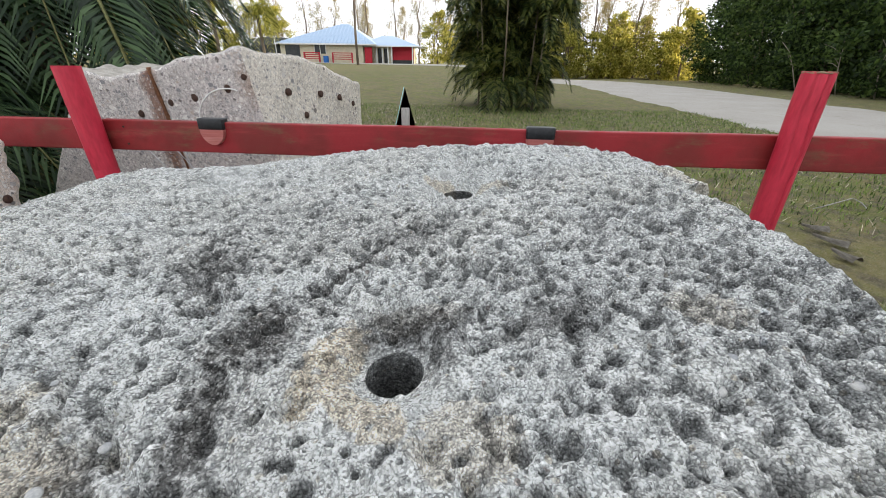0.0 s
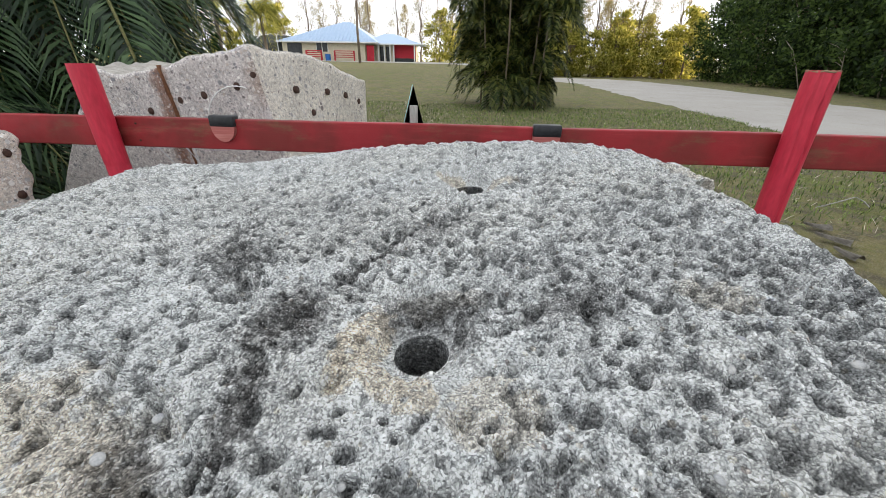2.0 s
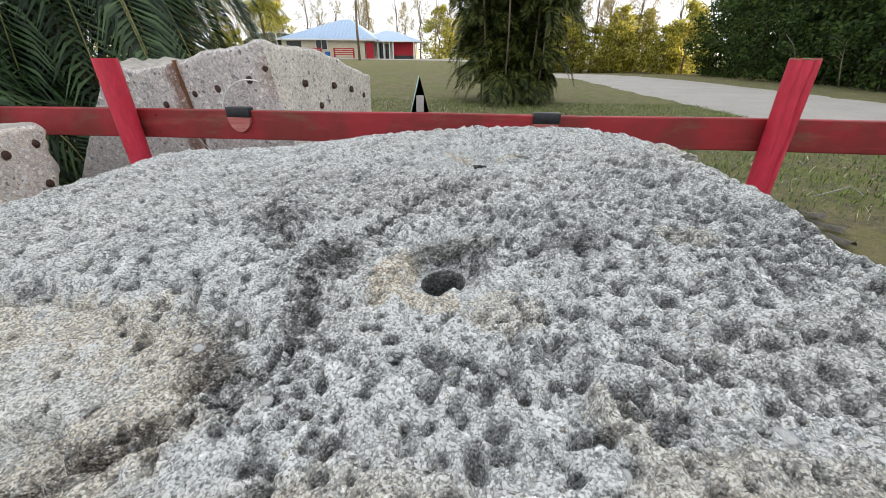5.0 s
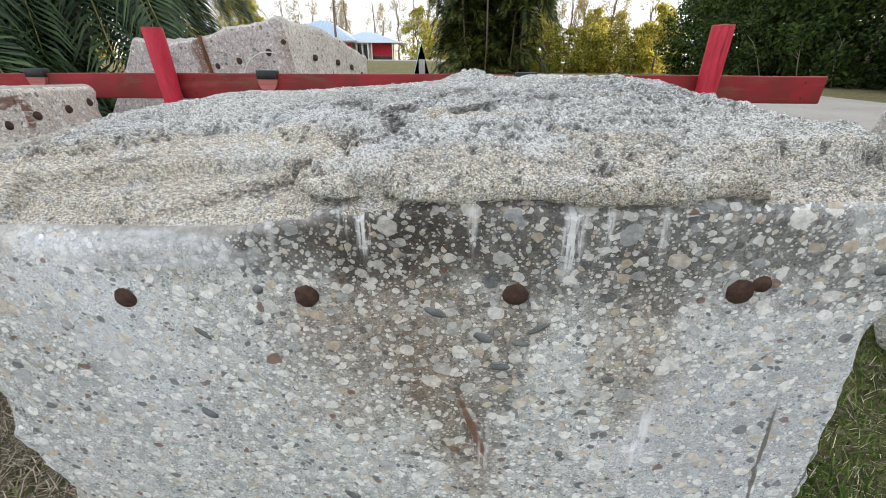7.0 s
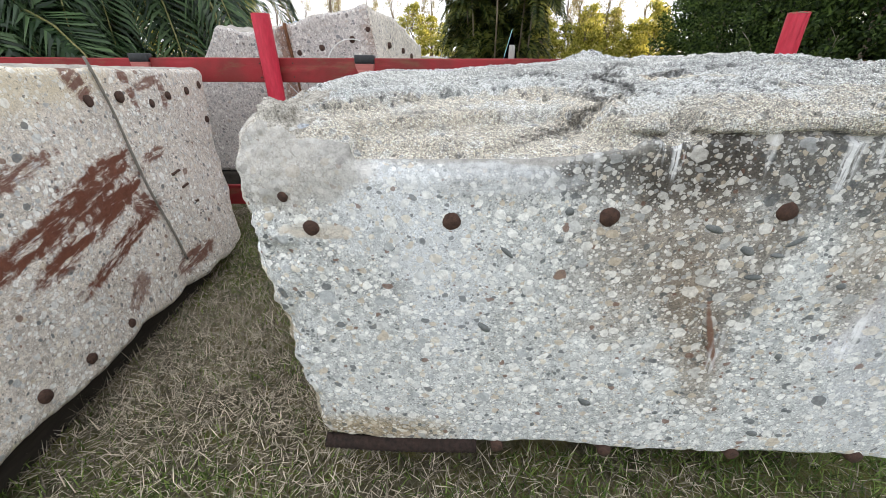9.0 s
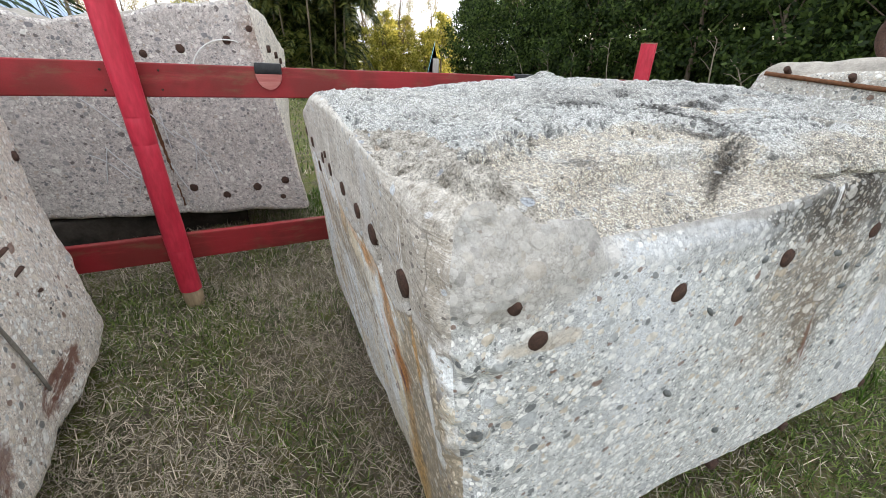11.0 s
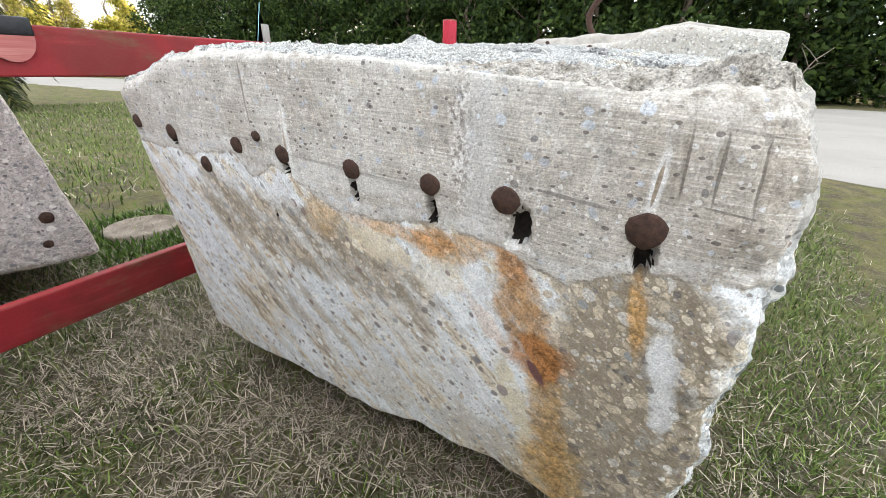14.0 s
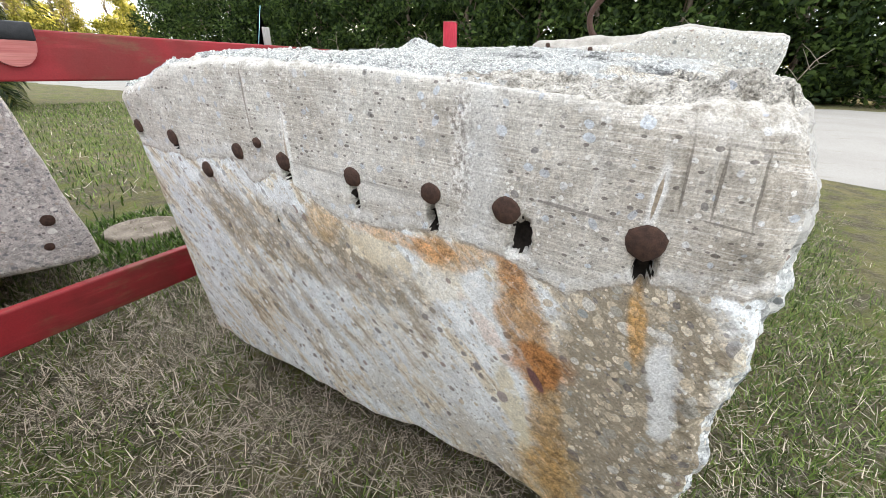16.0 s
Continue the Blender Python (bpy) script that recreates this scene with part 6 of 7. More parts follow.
def grass(name, material, label, *args, **kw):
    V, F = blades(*args, **kw)
    half = len(F) // 2
    tri = np.concatenate([F[:half, [0, 1, 2]], F[:half, [0, 2, 3]], F[half:, :3]])
    ob = new(name, raw_mesh(name, V, tri, [material], flat=True))
    tagged(ob, label, "grass", kind="stuff")


def green_patch(x, y, rng):
    v = fbm(np.stack([x, y, x * 0], -1), 1.6, 4, 51) + 0.08 * smooth(x, 0.3, 1.5) - 0.3 * smooth(x, -0.6, -1.0) * smooth(x, -2.3, -1.9) * smooth(y, -0.1, 0.3) * smooth(y, 1.6, 1.3) + 0.1 * smooth(y, 1.9, 3.0) + 0.13 * smooth(y, 0.2, -0.5)
    return rng.random(len(x)) < 0.22 + 0.78 * smooth(v, -0.14, 0.14)


def dry_patch(x, y, rng):
    v = fbm(np.stack([x, y, x * 0], -1), 1.6, 4, 51) + 0.1 * smooth(x, 0.3, 1.5) - 0.16 * smooth(x, -0.6, -1.0) * smooth(x, -2.2, -1.7) * smooth(y, 1.5, 1.2)
    return rng.random(len(x)) < (0.35 + 0.65 * smooth(v, 0.22, -0.12)) * (0.42 + 0.58 * smooth(y, -0.05, 0.4) * smooth(x, 0.6, -0.6))


grass("grass", M_grass, "short green grass blades among dry straw", 180000, (-2.6, 3.2, -1.6, 3.2), (0.022, 0.06), (0.0014, 0.0026), 0.5, 1, keep=green_patch)
grass("dry_grass", M_straw, "matted dry straw-coloured grass", 380000, (-2.6, 3.2, -1.6, 3.2), (0.028, 0.08), (0.0010, 0.0019), 0.78, 2, keep=dry_patch)
grass("grass", M_grass, "mown green lawn grass farther off", 46000, (-6, 9, 3.3, 15), (0.04, 0.1), (0.003, 0.007), 0.4, 3)
grass("dry_grass", M_straw, "dry brown grass in the lawn farther off", 32000, (-6, 9, 3.3, 15), (0.05, 0.12), (0.003, 0.006), 0.75, 4, keep=dry_patch)
grass("weeds", M_weed, "bright green low weeds round the concrete cover", 9000, (-0.95, 0.2, 2.35, 3.35), (0.03, 0.09), (0.004, 0.009), 0.5, 5, keep=lambda x, y, r: (np.hypot(x + 0.4, y - 2.92) > 0.22) & (r.random(len(x)) < smooth(np.hypot(x + 0.42, y - 2.85), 0.55, 0.25)))
grass("weeds", M_weed, "taller green weeds beside the concrete block", 2600, (0.6, 1.5, -0.2, 1.4), (0.05, 0.15), (0.0015, 0.004), 0.35, 6, keep=lambda x, y, r: r.random(len(x)) < smooth(np.abs(x - 0.95), 0.4, 0.1))

# ---- plants ----


def leaves(centres, spread, n, size, seed, aspect=0.45, droop=0.0):
    """n leaves as bent diamonds about the centres."""
    rng = np.random.default_rng(seed)
    C = np.asarray(centres, float)
    k = rng.integers(0, len(C), n)
    d = rng.normal(size=(n, 3))
    d /= np.linalg.norm(d, axis=1, keepdims=True)
    p = C[k] + d * (np.asarray(spread) * (rng.random(n) ** 0.45)[:, None])
    a = rng.normal(size=(n, 3))
    a[:, 2] -= droop
    a /= np.linalg.norm(a, axis=1, keepdims=True)
    b = np.cross(a, rng.normal(size=(n, 3)))
    b /= np.linalg.norm(b, axis=1, keepdims=True)
    s = size * rng.uniform(0.6, 1.3, n)[:, None]
    V = np.stack([p, p + a * s * 0.5 + b * s * aspect * 0.5, p + a * s, p + a * s * 0.5 - b * s * aspect * 0.5], 1).reshape(-1, 3)
    return V, np.arange(n * 4).reshape(-1, 4)


def limb_tree(name, label, seed, height, width, material, n_leaf, leaf, low=0.0, trunk=0.16, clumps=70, aspect=0.45, droop=0.0, fill=1.0):
    """A tapered trunk with limbs and a loose crown of leaf clumps."""
    rng = random.Random(seed)
    t = thing(name, (0, 0, 0), label, "tree")
    pts = [Vector((0, 0, -0.3))]
    for i in range(1, 8):
        pts.append(Vector((rng.uniform(-0.15, 0.15) * i * 0.5, rng.uniform(-0.15, 0.15) * i * 0.5, height * 0.8 * i / 7)))
    part("trunk", tube(pts, trunk, 9, 0.3, 0.15), M_bark, t)
    centres = []
    for k in range(clumps):
        h = low + (1 - low) * rng.random() ** 0.9
        w = width * 0.5 * math.sin(math.pi * (0.12 + 0.82 * h) ** 0.8) * (0.45 + 0.6 * rng.random())
        a = rng.uniform(0, 2 * math.pi)
        centres.append((w * math.cos(a), w * math.sin(a), height * h))
    for k in range(9):
        c = Vector(centres[k * 5 % len(centres)])
        s = Vector((0, 0, c.z * 0.55))
        mid = (s + c) / 2 + Vector((rng.uniform(-0.3, 0.3), rng.uniform(-0.3, 0.3), 0.2))
        part("limb", tube([s, mid, c], trunk * 0.3, 6, 0.3, 0.2), M_bark, t)
    spread = (width * 0.14 * fill, width * 0.14 * fill, height * 0.06 * fill)
    V, F = leaves(centres, spread, n_leaf, leaf, seed, aspect, droop)
    V[:, 2] = np.maximum(V[:, 2], 0.02)
    under(new("crown", raw_mesh("crown", V, F, [material], flat=True)), t)
    return t


def frond(rng, base, direction, length, lift, drop, leaflet, n, wid):
    """One feather leaf: rib points and leaflet quads."""
    d = np.array(direction, float)
    d[2] = 0
    d /= np.linalg.norm(d)
    s = np.linspace(0, 1, n)
    rib = np.array(base) + np.outer(s * length * (1 - 0.25 * s), d) + np.outer(s * lift - s ** 2.2 * drop, (0, 0, 1))
    tan = np.gradient(rib, axis=0)
    tan /= np.linalg.norm(tan, axis=1, keepdims=True)
    side = np.cross(tan, (0, 0, 1))
    side /= np.maximum(np.linalg.norm(side, axis=1, keepdims=True), 1e-6)
    up = np.cross(side, tan)
    V = []
    for sg in (-1, 1):
        ln = leaflet * np.sin(np.pi * (0.08 + 0.87 * s)) ** 0.6 * (0.8 + 0.4 * rng.random(n))
        way = side * sg * 0.75 + tan * 0.6 + up * (0.15 + 0.25 * rng.random((n, 1)))
        way /= np.linalg.norm(way, axis=1, keepdims=True)
        tip = rib + way * ln[:, None] - np.outer(ln ** 1.0 * 0.35 * (0.5 + rng.random(n)), (0, 0, 1))
        mid = rib + way * (ln * 0.55)[:, None]
        V.append(np.stack([rib, mid + tan * wid, tip, mid - tan * wid], 1))
    return rib, np.concatenate(V).reshape(-1, 3)


def palm(name, label, seed, crowns, fronds, length, lift, drop, leaflet, wid, material, stems, n=46):
    rng = np.random.default_rng(seed)
    t = thing(name, crowns[0][:2] + (0.0,), label, "palm")
    allV, off = [], np.array(t.location)
    for c in crowns:
        for k in range(fronds):
            a = rng.uniform(0, 2 * math.pi)
            u = rng.random()
            L = length * rng.uniform(0.75, 1.15)
            rib, V = frond(rng, np.array(c) - off, (math.cos(a), math.sin(a), 0), L * (0.45 + 0.55 * (1 - u)), lift * (0.25 + u), drop * rng.uniform(0.6, 1.3), leaflet, n, wid)
            allV.append(V)
            part("rib", tube([tuple(p) for p in rib[::9]], 0.018, 5, 0.25), M_rib, t)
    V = np.concatenate(allV)
    under(new("crown", raw_mesh("crown", V, np.arange(len(V)).reshape(-1, 4), [material], flat=True)), t)
    for s0, s1, r in stems:
        a, b = Vector(s0) - t.location, Vector(s1) - t.location
        part("trunk", tube([a, (a + b) / 2 + Vector((0.05, 0.03, 0)), b], r, 9, 0.8, 0.1), M_bark, t)
    return t


M_rib = plain("palm_rib", (0.14, 0.15, 0.05), (0.26, 0.24, 0.1), 8, 0.6)

# date palm behind the tilted block
gz = float(ground_z(-4.6, 5.4))
palm("date_palm", "dark green feathery date palm with hanging fronds", 3, [(-4.3, 4.6, 2.7)], 190, 3.1, 1.7, 2.7, 0.5, 0.019, M_phoenix, [((-4.3, 4.6, gz - 0.1), (-4.3, 4.6, 2.75), 0.2)], 85)
palm("date_palm", "dark low palm with drooping fronds beside the blocks", 5, [(-4.4, 3.0, 1.2)], 100, 2.4, 1.4, 2.2, 0.45, 0.019, M_phoenix, [((-4.4, 3.0, GROUND - 0.1), (-4.4, 3.0, 1.2), 0.18)], 60)
palm("coconut_palm", "yellow sunlit palm behind the dark one", 13, [(-12.4, 23.5, 4.6), (-10.6, 25.0, 3.6)], 20, 2.4, 1.8, 2.4, 0.55, 0.03, M_leaf_sunlit, [((-12.4, 23.5, 0.0), (-12.4, 23.5, 4.6), 0.1), ((-10.6, 25.0, 0.0), (-10.6, 25.0, 3.6), 0.1)], 30)
# clump of areca palms on the lawn
rng = random.Random(8)
crowns, stems = [], []
for k in range(26):
    a, r = rng.uniform(0, 6.28), 1.25 * math.sqrt(rng.random())
    x, y = 2.15 + r * math.cos(a), 15.0 + r * math.sin(a)
    z = float(ground_z(x, y))
    h = 0.3 + 4.1 * (k / 25) ** 1.1
    lean = 0.12 * h
    crowns.append((x + lean * math.cos(a) * 0.6, y + lean * math.sin(a) * 0.6, z + h))
    stems.append(((x, y, z - 0.1), (x + lean * math.cos(a) * 0.6, y + lean * math.sin(a) * 0.6, z + h), 0.03))
palm("areca_palm", "dense dark clump of areca palms with yellowing skirts", 9, crowns, 24, 1.75, 1.7, 1.35, 0.44, 0.036, M_areca, stems, 26)

# hedge trees along the far side of the road
first = [limb_tree("hedge_tree", "dense dark green broad-leaved tree in the roadside thicket", 20 + k, h, 7.0, M_leaf, 10500, 0.32, 0.0, 0.16, 150, 0.5) for k, h in enumerate((9.5, 11.0, 8.5))]
HEDGE = [(23.5 + (0.17 * (y - 10) if y > 10 else 0.05 * (10 - y)), y) for y in np.arange(-26, 49, 4.1)]
rng = random.Random(5)
# second row added behind to keep the sun from leaking through the first
HEDGE += [(27.5 + 0.05 * y, y) for y in np.arange(-30, 34, 4.4)]
for k, (x, y) in enumerate(HEDGE):
    src = first[k % 3]
    x, y = x + rng.uniform(-0.7, 0.7), y + rng.uniform(-0.6, 0.6)
    m = pose(x, y, float(ground_z(x, y)), 0, 0, rng.uniform(0, 360))
    if k < 3:
        src.matrix_basis = m
    else:
        copy_thing(src, m)
for src in first:
    tagged(src, group="roadside thicket")

# bare twigs caught in the thicket's edge
rng = random.Random(31)
for k in range(12):
    y = -9 + 3.6 * k + rng.uniform(-1, 1)
    x = 20.4 + (0.17 * (y - 10) if y > 10 else 0.05 * (10 - y))
    t = thing("dead_branch", (x, y, float(ground_z(x, y))), "pale bare dead branch leaning out of the thicket", "branch", "bare branches in the thicket")
    way, top = rng.uniform(-1.2, 1.2), rng.uniform(1.6, 3.6)
    spine = [Vector((0.9, 0, -0.1)), Vector((0.4, way * 0.3, top * 0.45)), Vector((0.1, way * 0.7, top * 0.8)), Vector((-0.1, way * 1.3, top))]
    part("stem", tube(spine, 0.045, 6, 0.3, 0.3), M_twig, t)
    for q in range(4):
        p = spine[1].lerp(spine[3], rng.random())
        tip = p + Vector((rng.uniform(-0.6, 0.1), rng.uniform(-0.9, 0.9), rng.uniform(0.1, 0.8)))
        part("twig", tube([p, (p + tip) / 2 + Vector((0, 0.05, 0.1)), tip], 0.02, 5, 0.3, 0.3), M_twig, t)

# tall thin trees, sunlit, beyond the house and the road's bend
tall = [limb_tree("casuarina", "tall sparse casuarina with warm sunlit needles", 40 + k, h, w, M_needle, n, 0.35, 0.3, 0.16, 34, 0.16, 0.8, 1.1) for k, (h, w, n) in enumerate(((13, 3.5, 2600), (15, 4.5, 3400), (10, 3.0, 1700)))]
low_trees = [limb_tree("sunlit_tree", "sunlit yellow-green bushy tree at the road's bend", 60 + k, h, w, M_leaf_sunlit, 4200, 0.32, 0.0, 0.14, 60, 0.5) for k, (h, w) in enumerate(((7.5, 5.5), (5.0, 5.0)))]
used = set()


def put_tree(src, x, y, turn, size=1.0):
    z = float(ground_z(x, y))
    if src.name not in used:
        used.add(src.name)
        src.matrix_basis = pose(x, y, z, 0, 0, turn)
        return src
    return copy_thing(src, pose(x, y, z, 0, 0, turn))


rng = random.Random(12)
for k in range(34):
    x = -62 + k * 2.7 + rng.uniform(-1.2, 1.2)
    put_tree(tall[k % 3], x, 80 + rng.uniform(-6, 14), rng.uniform(0, 360))
for x, y, k in ((7.5, 60, 0), (12.5, 57, 1), (4.0, 58, 1), (15.0, 56, 0), (18.0, 55, 1), (20.5, 56, 0), (23.0, 58, 1), (17.0, 62, 0), (24.0, 64, 0), (27.2, 56, 1), (26.0, 60, 0), (27.0, 66, 0), (28.0, 51.5, 0), (31.0, 57.0, 0), (33.5, 62, 0), (26.0, 53.5, 1), (0.5, 64, 1), (8.0, 62, 0), (13, 70, 0), (18, 72, 0), (-1.5, 70, 0), (-26, 66, 0), (-31, 62, 1), (-36, 60, 0), (-40, 52, 1)):
    put_tree(low_trees[k], x + rng.uniform(-0.6, 0.6), y, rng.uniform(0, 360))
for x, y, k in ((13.5, 58, 1), (16.5, 59, 0), (19.5, 60, 1), (10.0, 61, 2), (22, 62, 0), (12, 63, 0), (25, 60, 1), (28, 63, 2), (31, 61, 0), (18, 66, 1)):
    put_tree(tall[k], x, y, rng.uniform(0, 360))

# far woods all round
rng2 = np.random.default_rng(15)
a = rng2.uniform(0, 2 * math.pi, 260)
r = rng2.uniform(105, 150, 260)
V, F = leaves(np.stack([r * np.sin(a), r * np.cos(a), rng2.uniform(0, 3, 260)], -1), (8, 8, 4), 26000, 0.95, 16)
tagged(new("far_woods", raw_mesh("far_woods", V, F, [M_leaf_sunlit], flat=True)), "distant belt of woods round the plain", "woods", kind="stuff")

# the depth of the thicket behind its first trees
rng2 = np.random.default_rng(19)
yy = rng2.uniform(-46, 44, 240)
V, F = leaves(np.stack([31.0 + 0.06 * np.abs(yy) + rng2.uniform(-1, 2.5, 240), yy, rng2.uniform(0.2, 6.5, 240)], -1), (1.8, 1.8, 1.4), 15000, 0.75, 20)
V[:, 2] = np.maximum(V[:, 2], GROUND)
tagged(new("deep_thicket", raw_mesh("deep_thicket", V, F, [M_leaf], flat=True)), "dense dark green thicket beyond the roadside trees", "woods", kind="stuff")

# bare dead pine on the lawn
pz = float(ground_z(-9.8, 47.0))
pole = thing("dead_pine", (-9.8, 47.0, pz), "tall bare dead pine with two snapped limbs on the lawn", "tree")
part("trunk", tube([(0, 0, -0.3), (-0.05, 0, 3), (0.05, 0, 6), (-0.1, 0, 9.5)], 0.14, 10, 0.7, 0.1), M_bark, pole)
part("limb", tube([(-0.05, 0, 7.4), (-0.7, 0, 7.9), (-1.0, 0, 8.0)], 0.09, 7, 0.4, 0.1), M_bark, pole)
part("limb", tube([(0, 0, 8.2), (0.4, 0, 8.6), (0.55, 0, 8.2)], 0.07, 7, 0.4, 0.1), M_bark, pole)

# ---- the house ----
HY = 60.0
HZ = float(ground_z(-14, 60)) - 0.05
M_roof = plain("pale_blue_metal_roof", (0.3, 0.42, 0.58), (0.38, 0.5, 0.66), 3, 0.4, 0.2, 0.01)
M_stucco = plain("cream_stucco", (0.6, 0.54, 0.4), (0.7, 0.64, 0.5), 3, 0.9)
M_redwall = plain("red_painted_wall", (0.42, 0.02, 0.035), (0.5, 0.03, 0.05), 2, 0.7)
M_window = plain("dark_window_glass", (0.02, 0.025, 0.03), (0.05, 0.055, 0.06), 2, 0.1, 0.0)
M_white = plain("white_painted_trim", (0.7, 0.7, 0.68), (0.8, 0.8, 0.78), 5, 0.6)
M_screen = plain("dark_screen_mesh", (0.03, 0.035, 0.035), (0.07, 0.075, 0.075), 4, 0.8)
M_blue = plain("blue_plastic", (0.02, 0.12, 0.4), (0.04, 0.17, 0.5), 5, 0.5)


def hip(bm_z, x0, x1, y0, y1, rx0, rx1, ry, rz, th=0.18):
    """A hip roof over a rectangle, with a ridge."""
    bm = bmesh.new()
    a = [bm.verts.new(p) for p in ((x0, y0, bm_z), (x1, y0, bm_z), (x1, y1, bm_z), (x0, y1, bm_z))]
    r = [bm.verts.new((rx0, ry, rz)), bm.verts.new((rx1, ry, rz))]
    for f in ((a[0], a[1], r[1], r[0]), (a[1], a[2], r[1]), (a[2], a[3], r[0], r[1]), (a[3], a[0], r[0]), (a[3], a[2], a[1], a[0])):
        bm.faces.new(f)
    bmesh.ops.bevel(bm, geom=bm.edges[:], offset=0.04, segments=1, affect="EDGES")
    return bm


house = thing("house", (-14, HY, HZ), "low cream house with pale blue metal roof and red wall", "house")
part("wall", box((11.4, 9.0, 2.5), (-3.4, 4.6, 1.25), 0.03), M_stucco, house, "cream stucco walls", flat=True)
part("wall", box((4.6, 7.0, 2.3), (4.7, 5.4, 1.15), 0.03), M_stucco, house, flat=True)
part("wall", box((3.0, 0.15, 1.9), (7.6, 1.8, 1.3), 0.02), M_redwall, house, "red painted end wall", flat=True)
part("wall", box((2.6, 6, 2.2), (7.6, 5.0, 1.1), 0.02), M_stucco, house, flat=True)
rf = part("roof", hip(2.42, -9.6, 4.2, -0.6, 10.0, -1.6, -0.4, 4.7, 5.15), M_roof, house, "pale blue standing-seam metal roof", flat=True)
part("roof", hip(2.3, 1.5, 10.2, 0.6, 9.5, 4.2, 5.8, 5.0, 3.75), M_roof, house, flat=True)
for x in np.arange(-9.2, 4.0, 0.5):
    s = min(1.0, (x + 9.6) / 8.0, (4.2 - x) / 4.6)
    part("seam", tube([(x, -0.58, 2.46), (x, -0.58 + 5.25 * s, 2.46 + 2.68 * s)], 0.025, 4), M_roof, rf)
part("fascia", box((13.8, 0.08, 0.18), (-2.7, -0.62, 2.36), 0.01), M_white, house, "white eaves board", flat=True)
part("fascia", box((8.7, 0.08, 0.16), (5.85, 0.58, 2.24), 0.01), M_white, house, flat=True)
w = part("window", box((2.0, 0.1, 1.7), (-7.4, 0.08, 1.35), 0.02), M_window, house, "large dark window", flat=True)
w = part("window", box((1.5, 0.08, 1.1), (-3.6, 0.08, 1.75), 0.02), M_window, house, "dark window in a white frame", flat=True)
for dx in (-0.78, 0, 0.78):
    part("frame", box((0.09, 0.12, 1.2), (-3.6 + dx, 0.06, 1.75), 0.01), M_white, w, flat=True)
part("door", box((1.0, 0.08, 2.0), (3.0, 0.08, 1.05), 0.02), M_redwall, house, "red door", flat=True)
for x in (2.2, 4.0, 4.8, 5.6, 6.1, 9.0):
    part("porch_post", box((0.16, 0.16, 2.35), (x, 0.9 - 0.1 * (x < 3), 1.15), 0.01), M_white, house, flat=True)
part("opening", box((0.7, 0.06, 1.9), (4.4, 1.86, 1.05), 0.01), M_window, house, "dark screened porch bay", flat=True)
part("opening", box((0.6, 0.06, 1.9), (5.2, 1.86, 1.05), 0.01), M_window, house, flat=True)
part("base_band", box((3.0, 0.1, 0.5), (7.6, 1.7, 0.28), 0.01), M_window, house, "dark band below the red wall", flat=True)

cage = thing("pool_cage", (-25.3, HY + 4, HZ), "domed dark mesh pool enclosure with white ribs", "pool cage")
bm = bmesh.new()
prof = ((4.4, 0), (4.4, 2.2), (3.0, 3.1), (1.2, 3.35))
rg = [[bm.verts.new((r * math.cos(a), r * math.sin(a), z)) for a in [2 * math.pi * (i + 0.5) / 8 for i in range(8)]] for r, z in prof]
for p, q in zip(rg, rg[1:]):
    for i in range(8):
        bm.faces.new((p[i], p[(i + 1) % 8], q[(i + 1) % 8], q[i]))
bm.faces.new(rg[-1])
part("screen", bm, M_screen, cage, flat=True)
for i in range(8):
    a = 2 * math.pi * (i + 0.5) / 8
    part("rib", tube([(r * 1.01 * math.cos(a), r * 1.01 * math.sin(a), z) for r, z in prof], 0.06, 5), M_white, cage, "white rib")


def bench(x, wdt):
    t = thing("garden_bench", (x, HY - 1.6, float(ground_z(x, HY - 1.6))), "red slatted garden bench before the house wall", "bench", "red garden benches")
    for z in (0.5, 0.75, 1.0, 1.25):
        part("slat", box((wdt, 0.06, 0.1), (0, 0.2 if z > 0.6 else -0.1, z), 0.01), M_redwall, t, flat=True)
    for s in (-1, 1):
        part("leg", box((0.1, 0.5, 1.3 if s else 1), (s * wdt / 2, 0, 0.65), 0.01), M_redwall, t, flat=True)


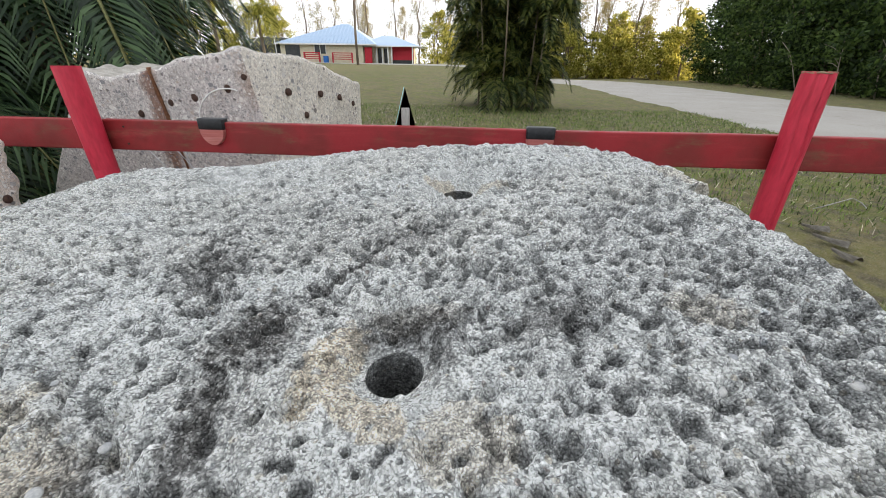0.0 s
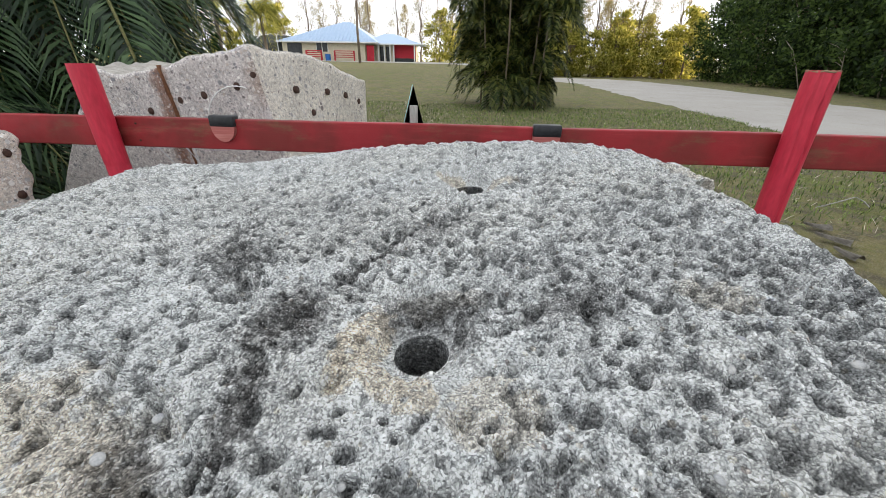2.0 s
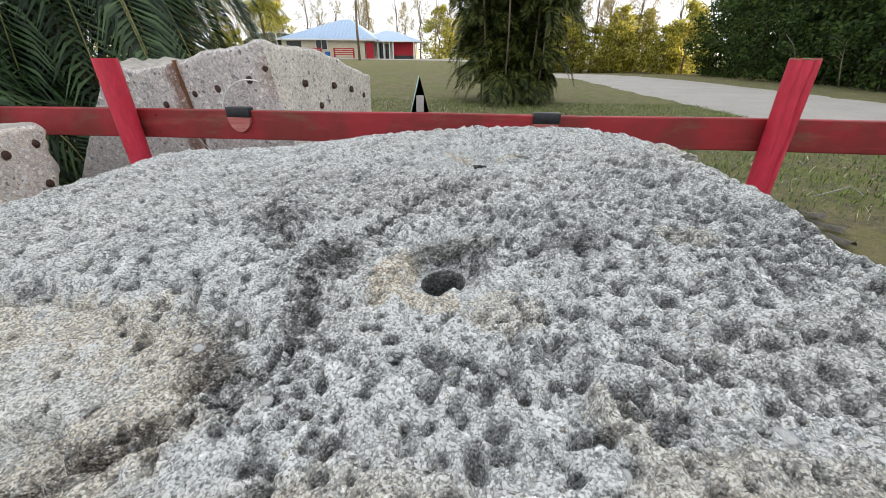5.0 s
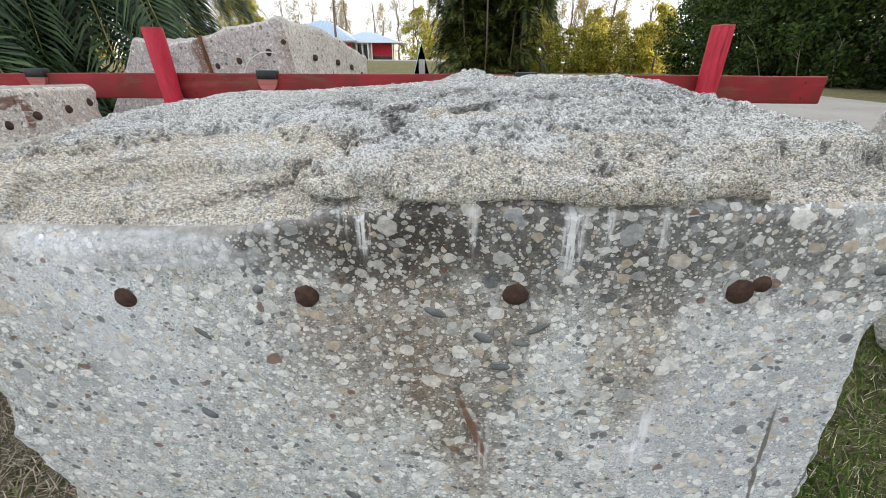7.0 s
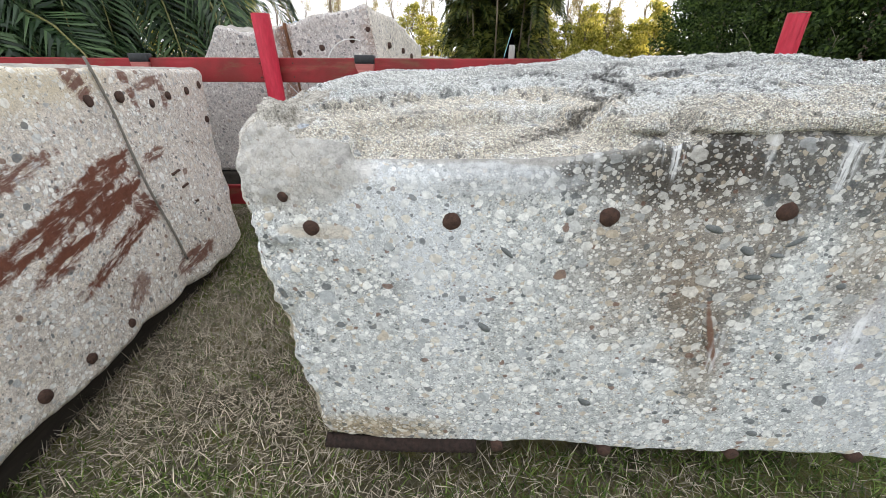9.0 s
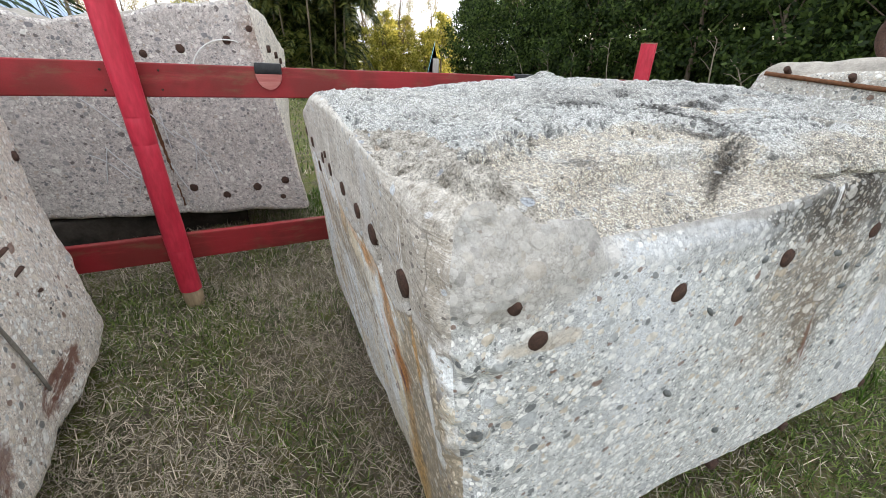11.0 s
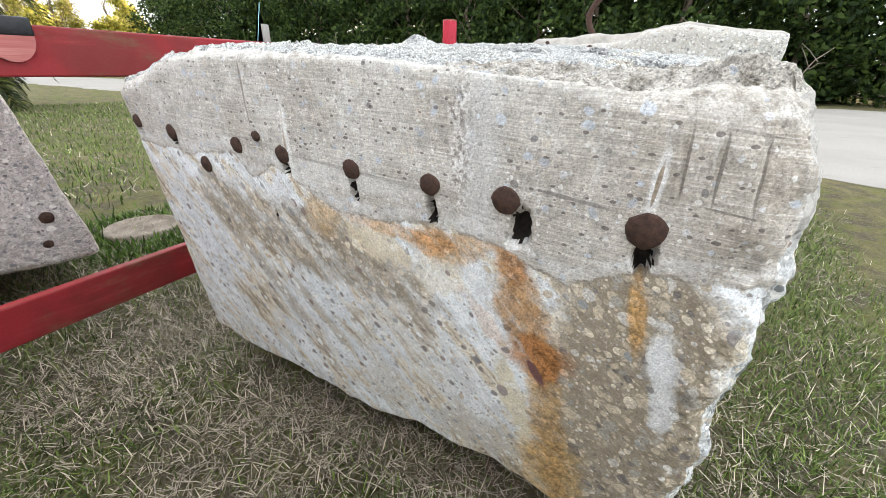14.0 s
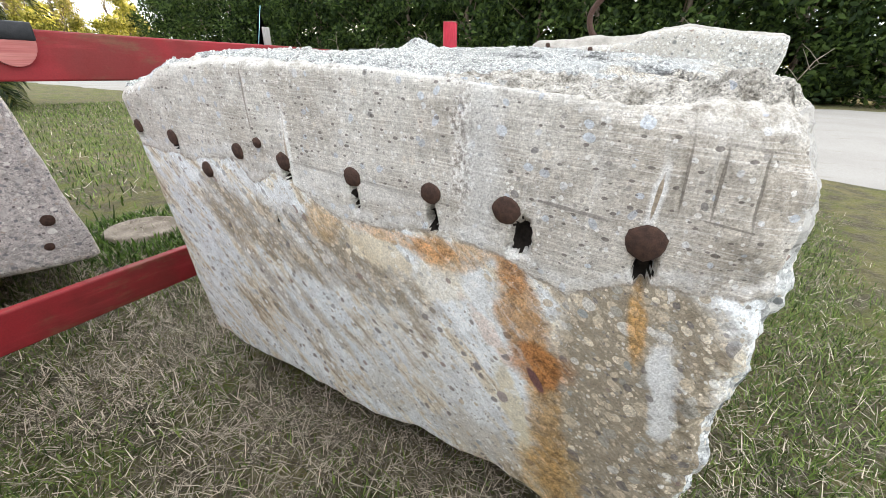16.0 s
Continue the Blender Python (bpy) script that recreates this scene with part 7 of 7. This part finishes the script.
bench(-18.3, 2.0)
bench(-14.2, 2.6)
bin_ = thing("storage_drum", (-16.5, HY - 1.4, float(ground_z(-16.5, HY - 1.4))), "blue plastic drum by the house wall", "drum")
part("drum", tube([(0, 0, 0), (0, 0, 0.1), (0, 0, 0.8), (0, 0, 0.85)], 0.35, 14), M_blue, bin_)

# pale outbuilding at the road's end
shed = thing("outbuilding", (36.5, 76.0, float(ground_z(36.5, 76))), "small white outbuilding beyond the road", "shed")
part("wall", box((3.0, 3.0, 2.2), (0, 0, 1.1), 0.03), M_white, shed, flat=True)
part("window", box((0.9, 0.1, 0.6), (0.4, -1.52, 1.5), 0.01), M_window, shed, flat=True)
part("roof", hip(2.2, -1.7, 1.7, -1.7, 1.7, -0.8, 0.8, 0, 2.7), M_grey, shed, flat=True)

# dead palm boots and a loose wire beside the fence
M_boot = plain("dry_palm_boot", (0.07, 0.06, 0.045), (0.4, 0.37, 0.32), 12, 0.85, stretch=(1, 6, 1))
for x, y, turn, ln in ((3.5, 3.3, 40, 0.26), (3.36, 3.0, 15, 0.2), (3.6, 3.6, 70, 0.22)):
    t = thing("palm_boot", (x, y, float(ground_z(x, y))), "dry grey fallen palm leaf base in the grass", "palm debris", "fallen palm boots")
    bm = bmesh.new()
    rows = []
    for i in range(9):
        s_ = i / 8
        w_ = 0.05 * (1 - 0.75 * s_) + 0.006
        rows.append([bm.verts.new((w_ * math.cos(a), ln * (s_ - 0.5), 0.03 + 0.045 * math.sin(a) * (1 - 0.6 * s_) + 0.03 * s_ * s_)) for a in np.linspace(0, math.pi, 7)])
    for p, q in zip(rows, rows[1:]):
        for i in range(6):
            bm.faces.new((p[i], p[i + 1], q[i + 1], q[i]))
    bmesh.ops.solidify(bm, geom=bm.faces[:], thickness=0.006)
    bmesh.ops.rotate(bm, matrix=Matrix.Rotation(radians(turn), 3, "Z"), verts=bm.verts)
    part("boot", bm, M_boot, t)
wire = thing("loose_wire", (4.6, 4.3, float(ground_z(4.6, 4.3))), "thin grey wire lying curled in the grass", "wire")
part("wire", tube([(-0.5, -0.1, 0.03), (-0.3, -0.05, 0.06), (-0.05, 0.05, 0.08), (0.12, 0.12, 0.09), (0.17, 0.05, 0.06), (0.16, -0.04, 0.02)], 0.006, 6), M_grey, wire)
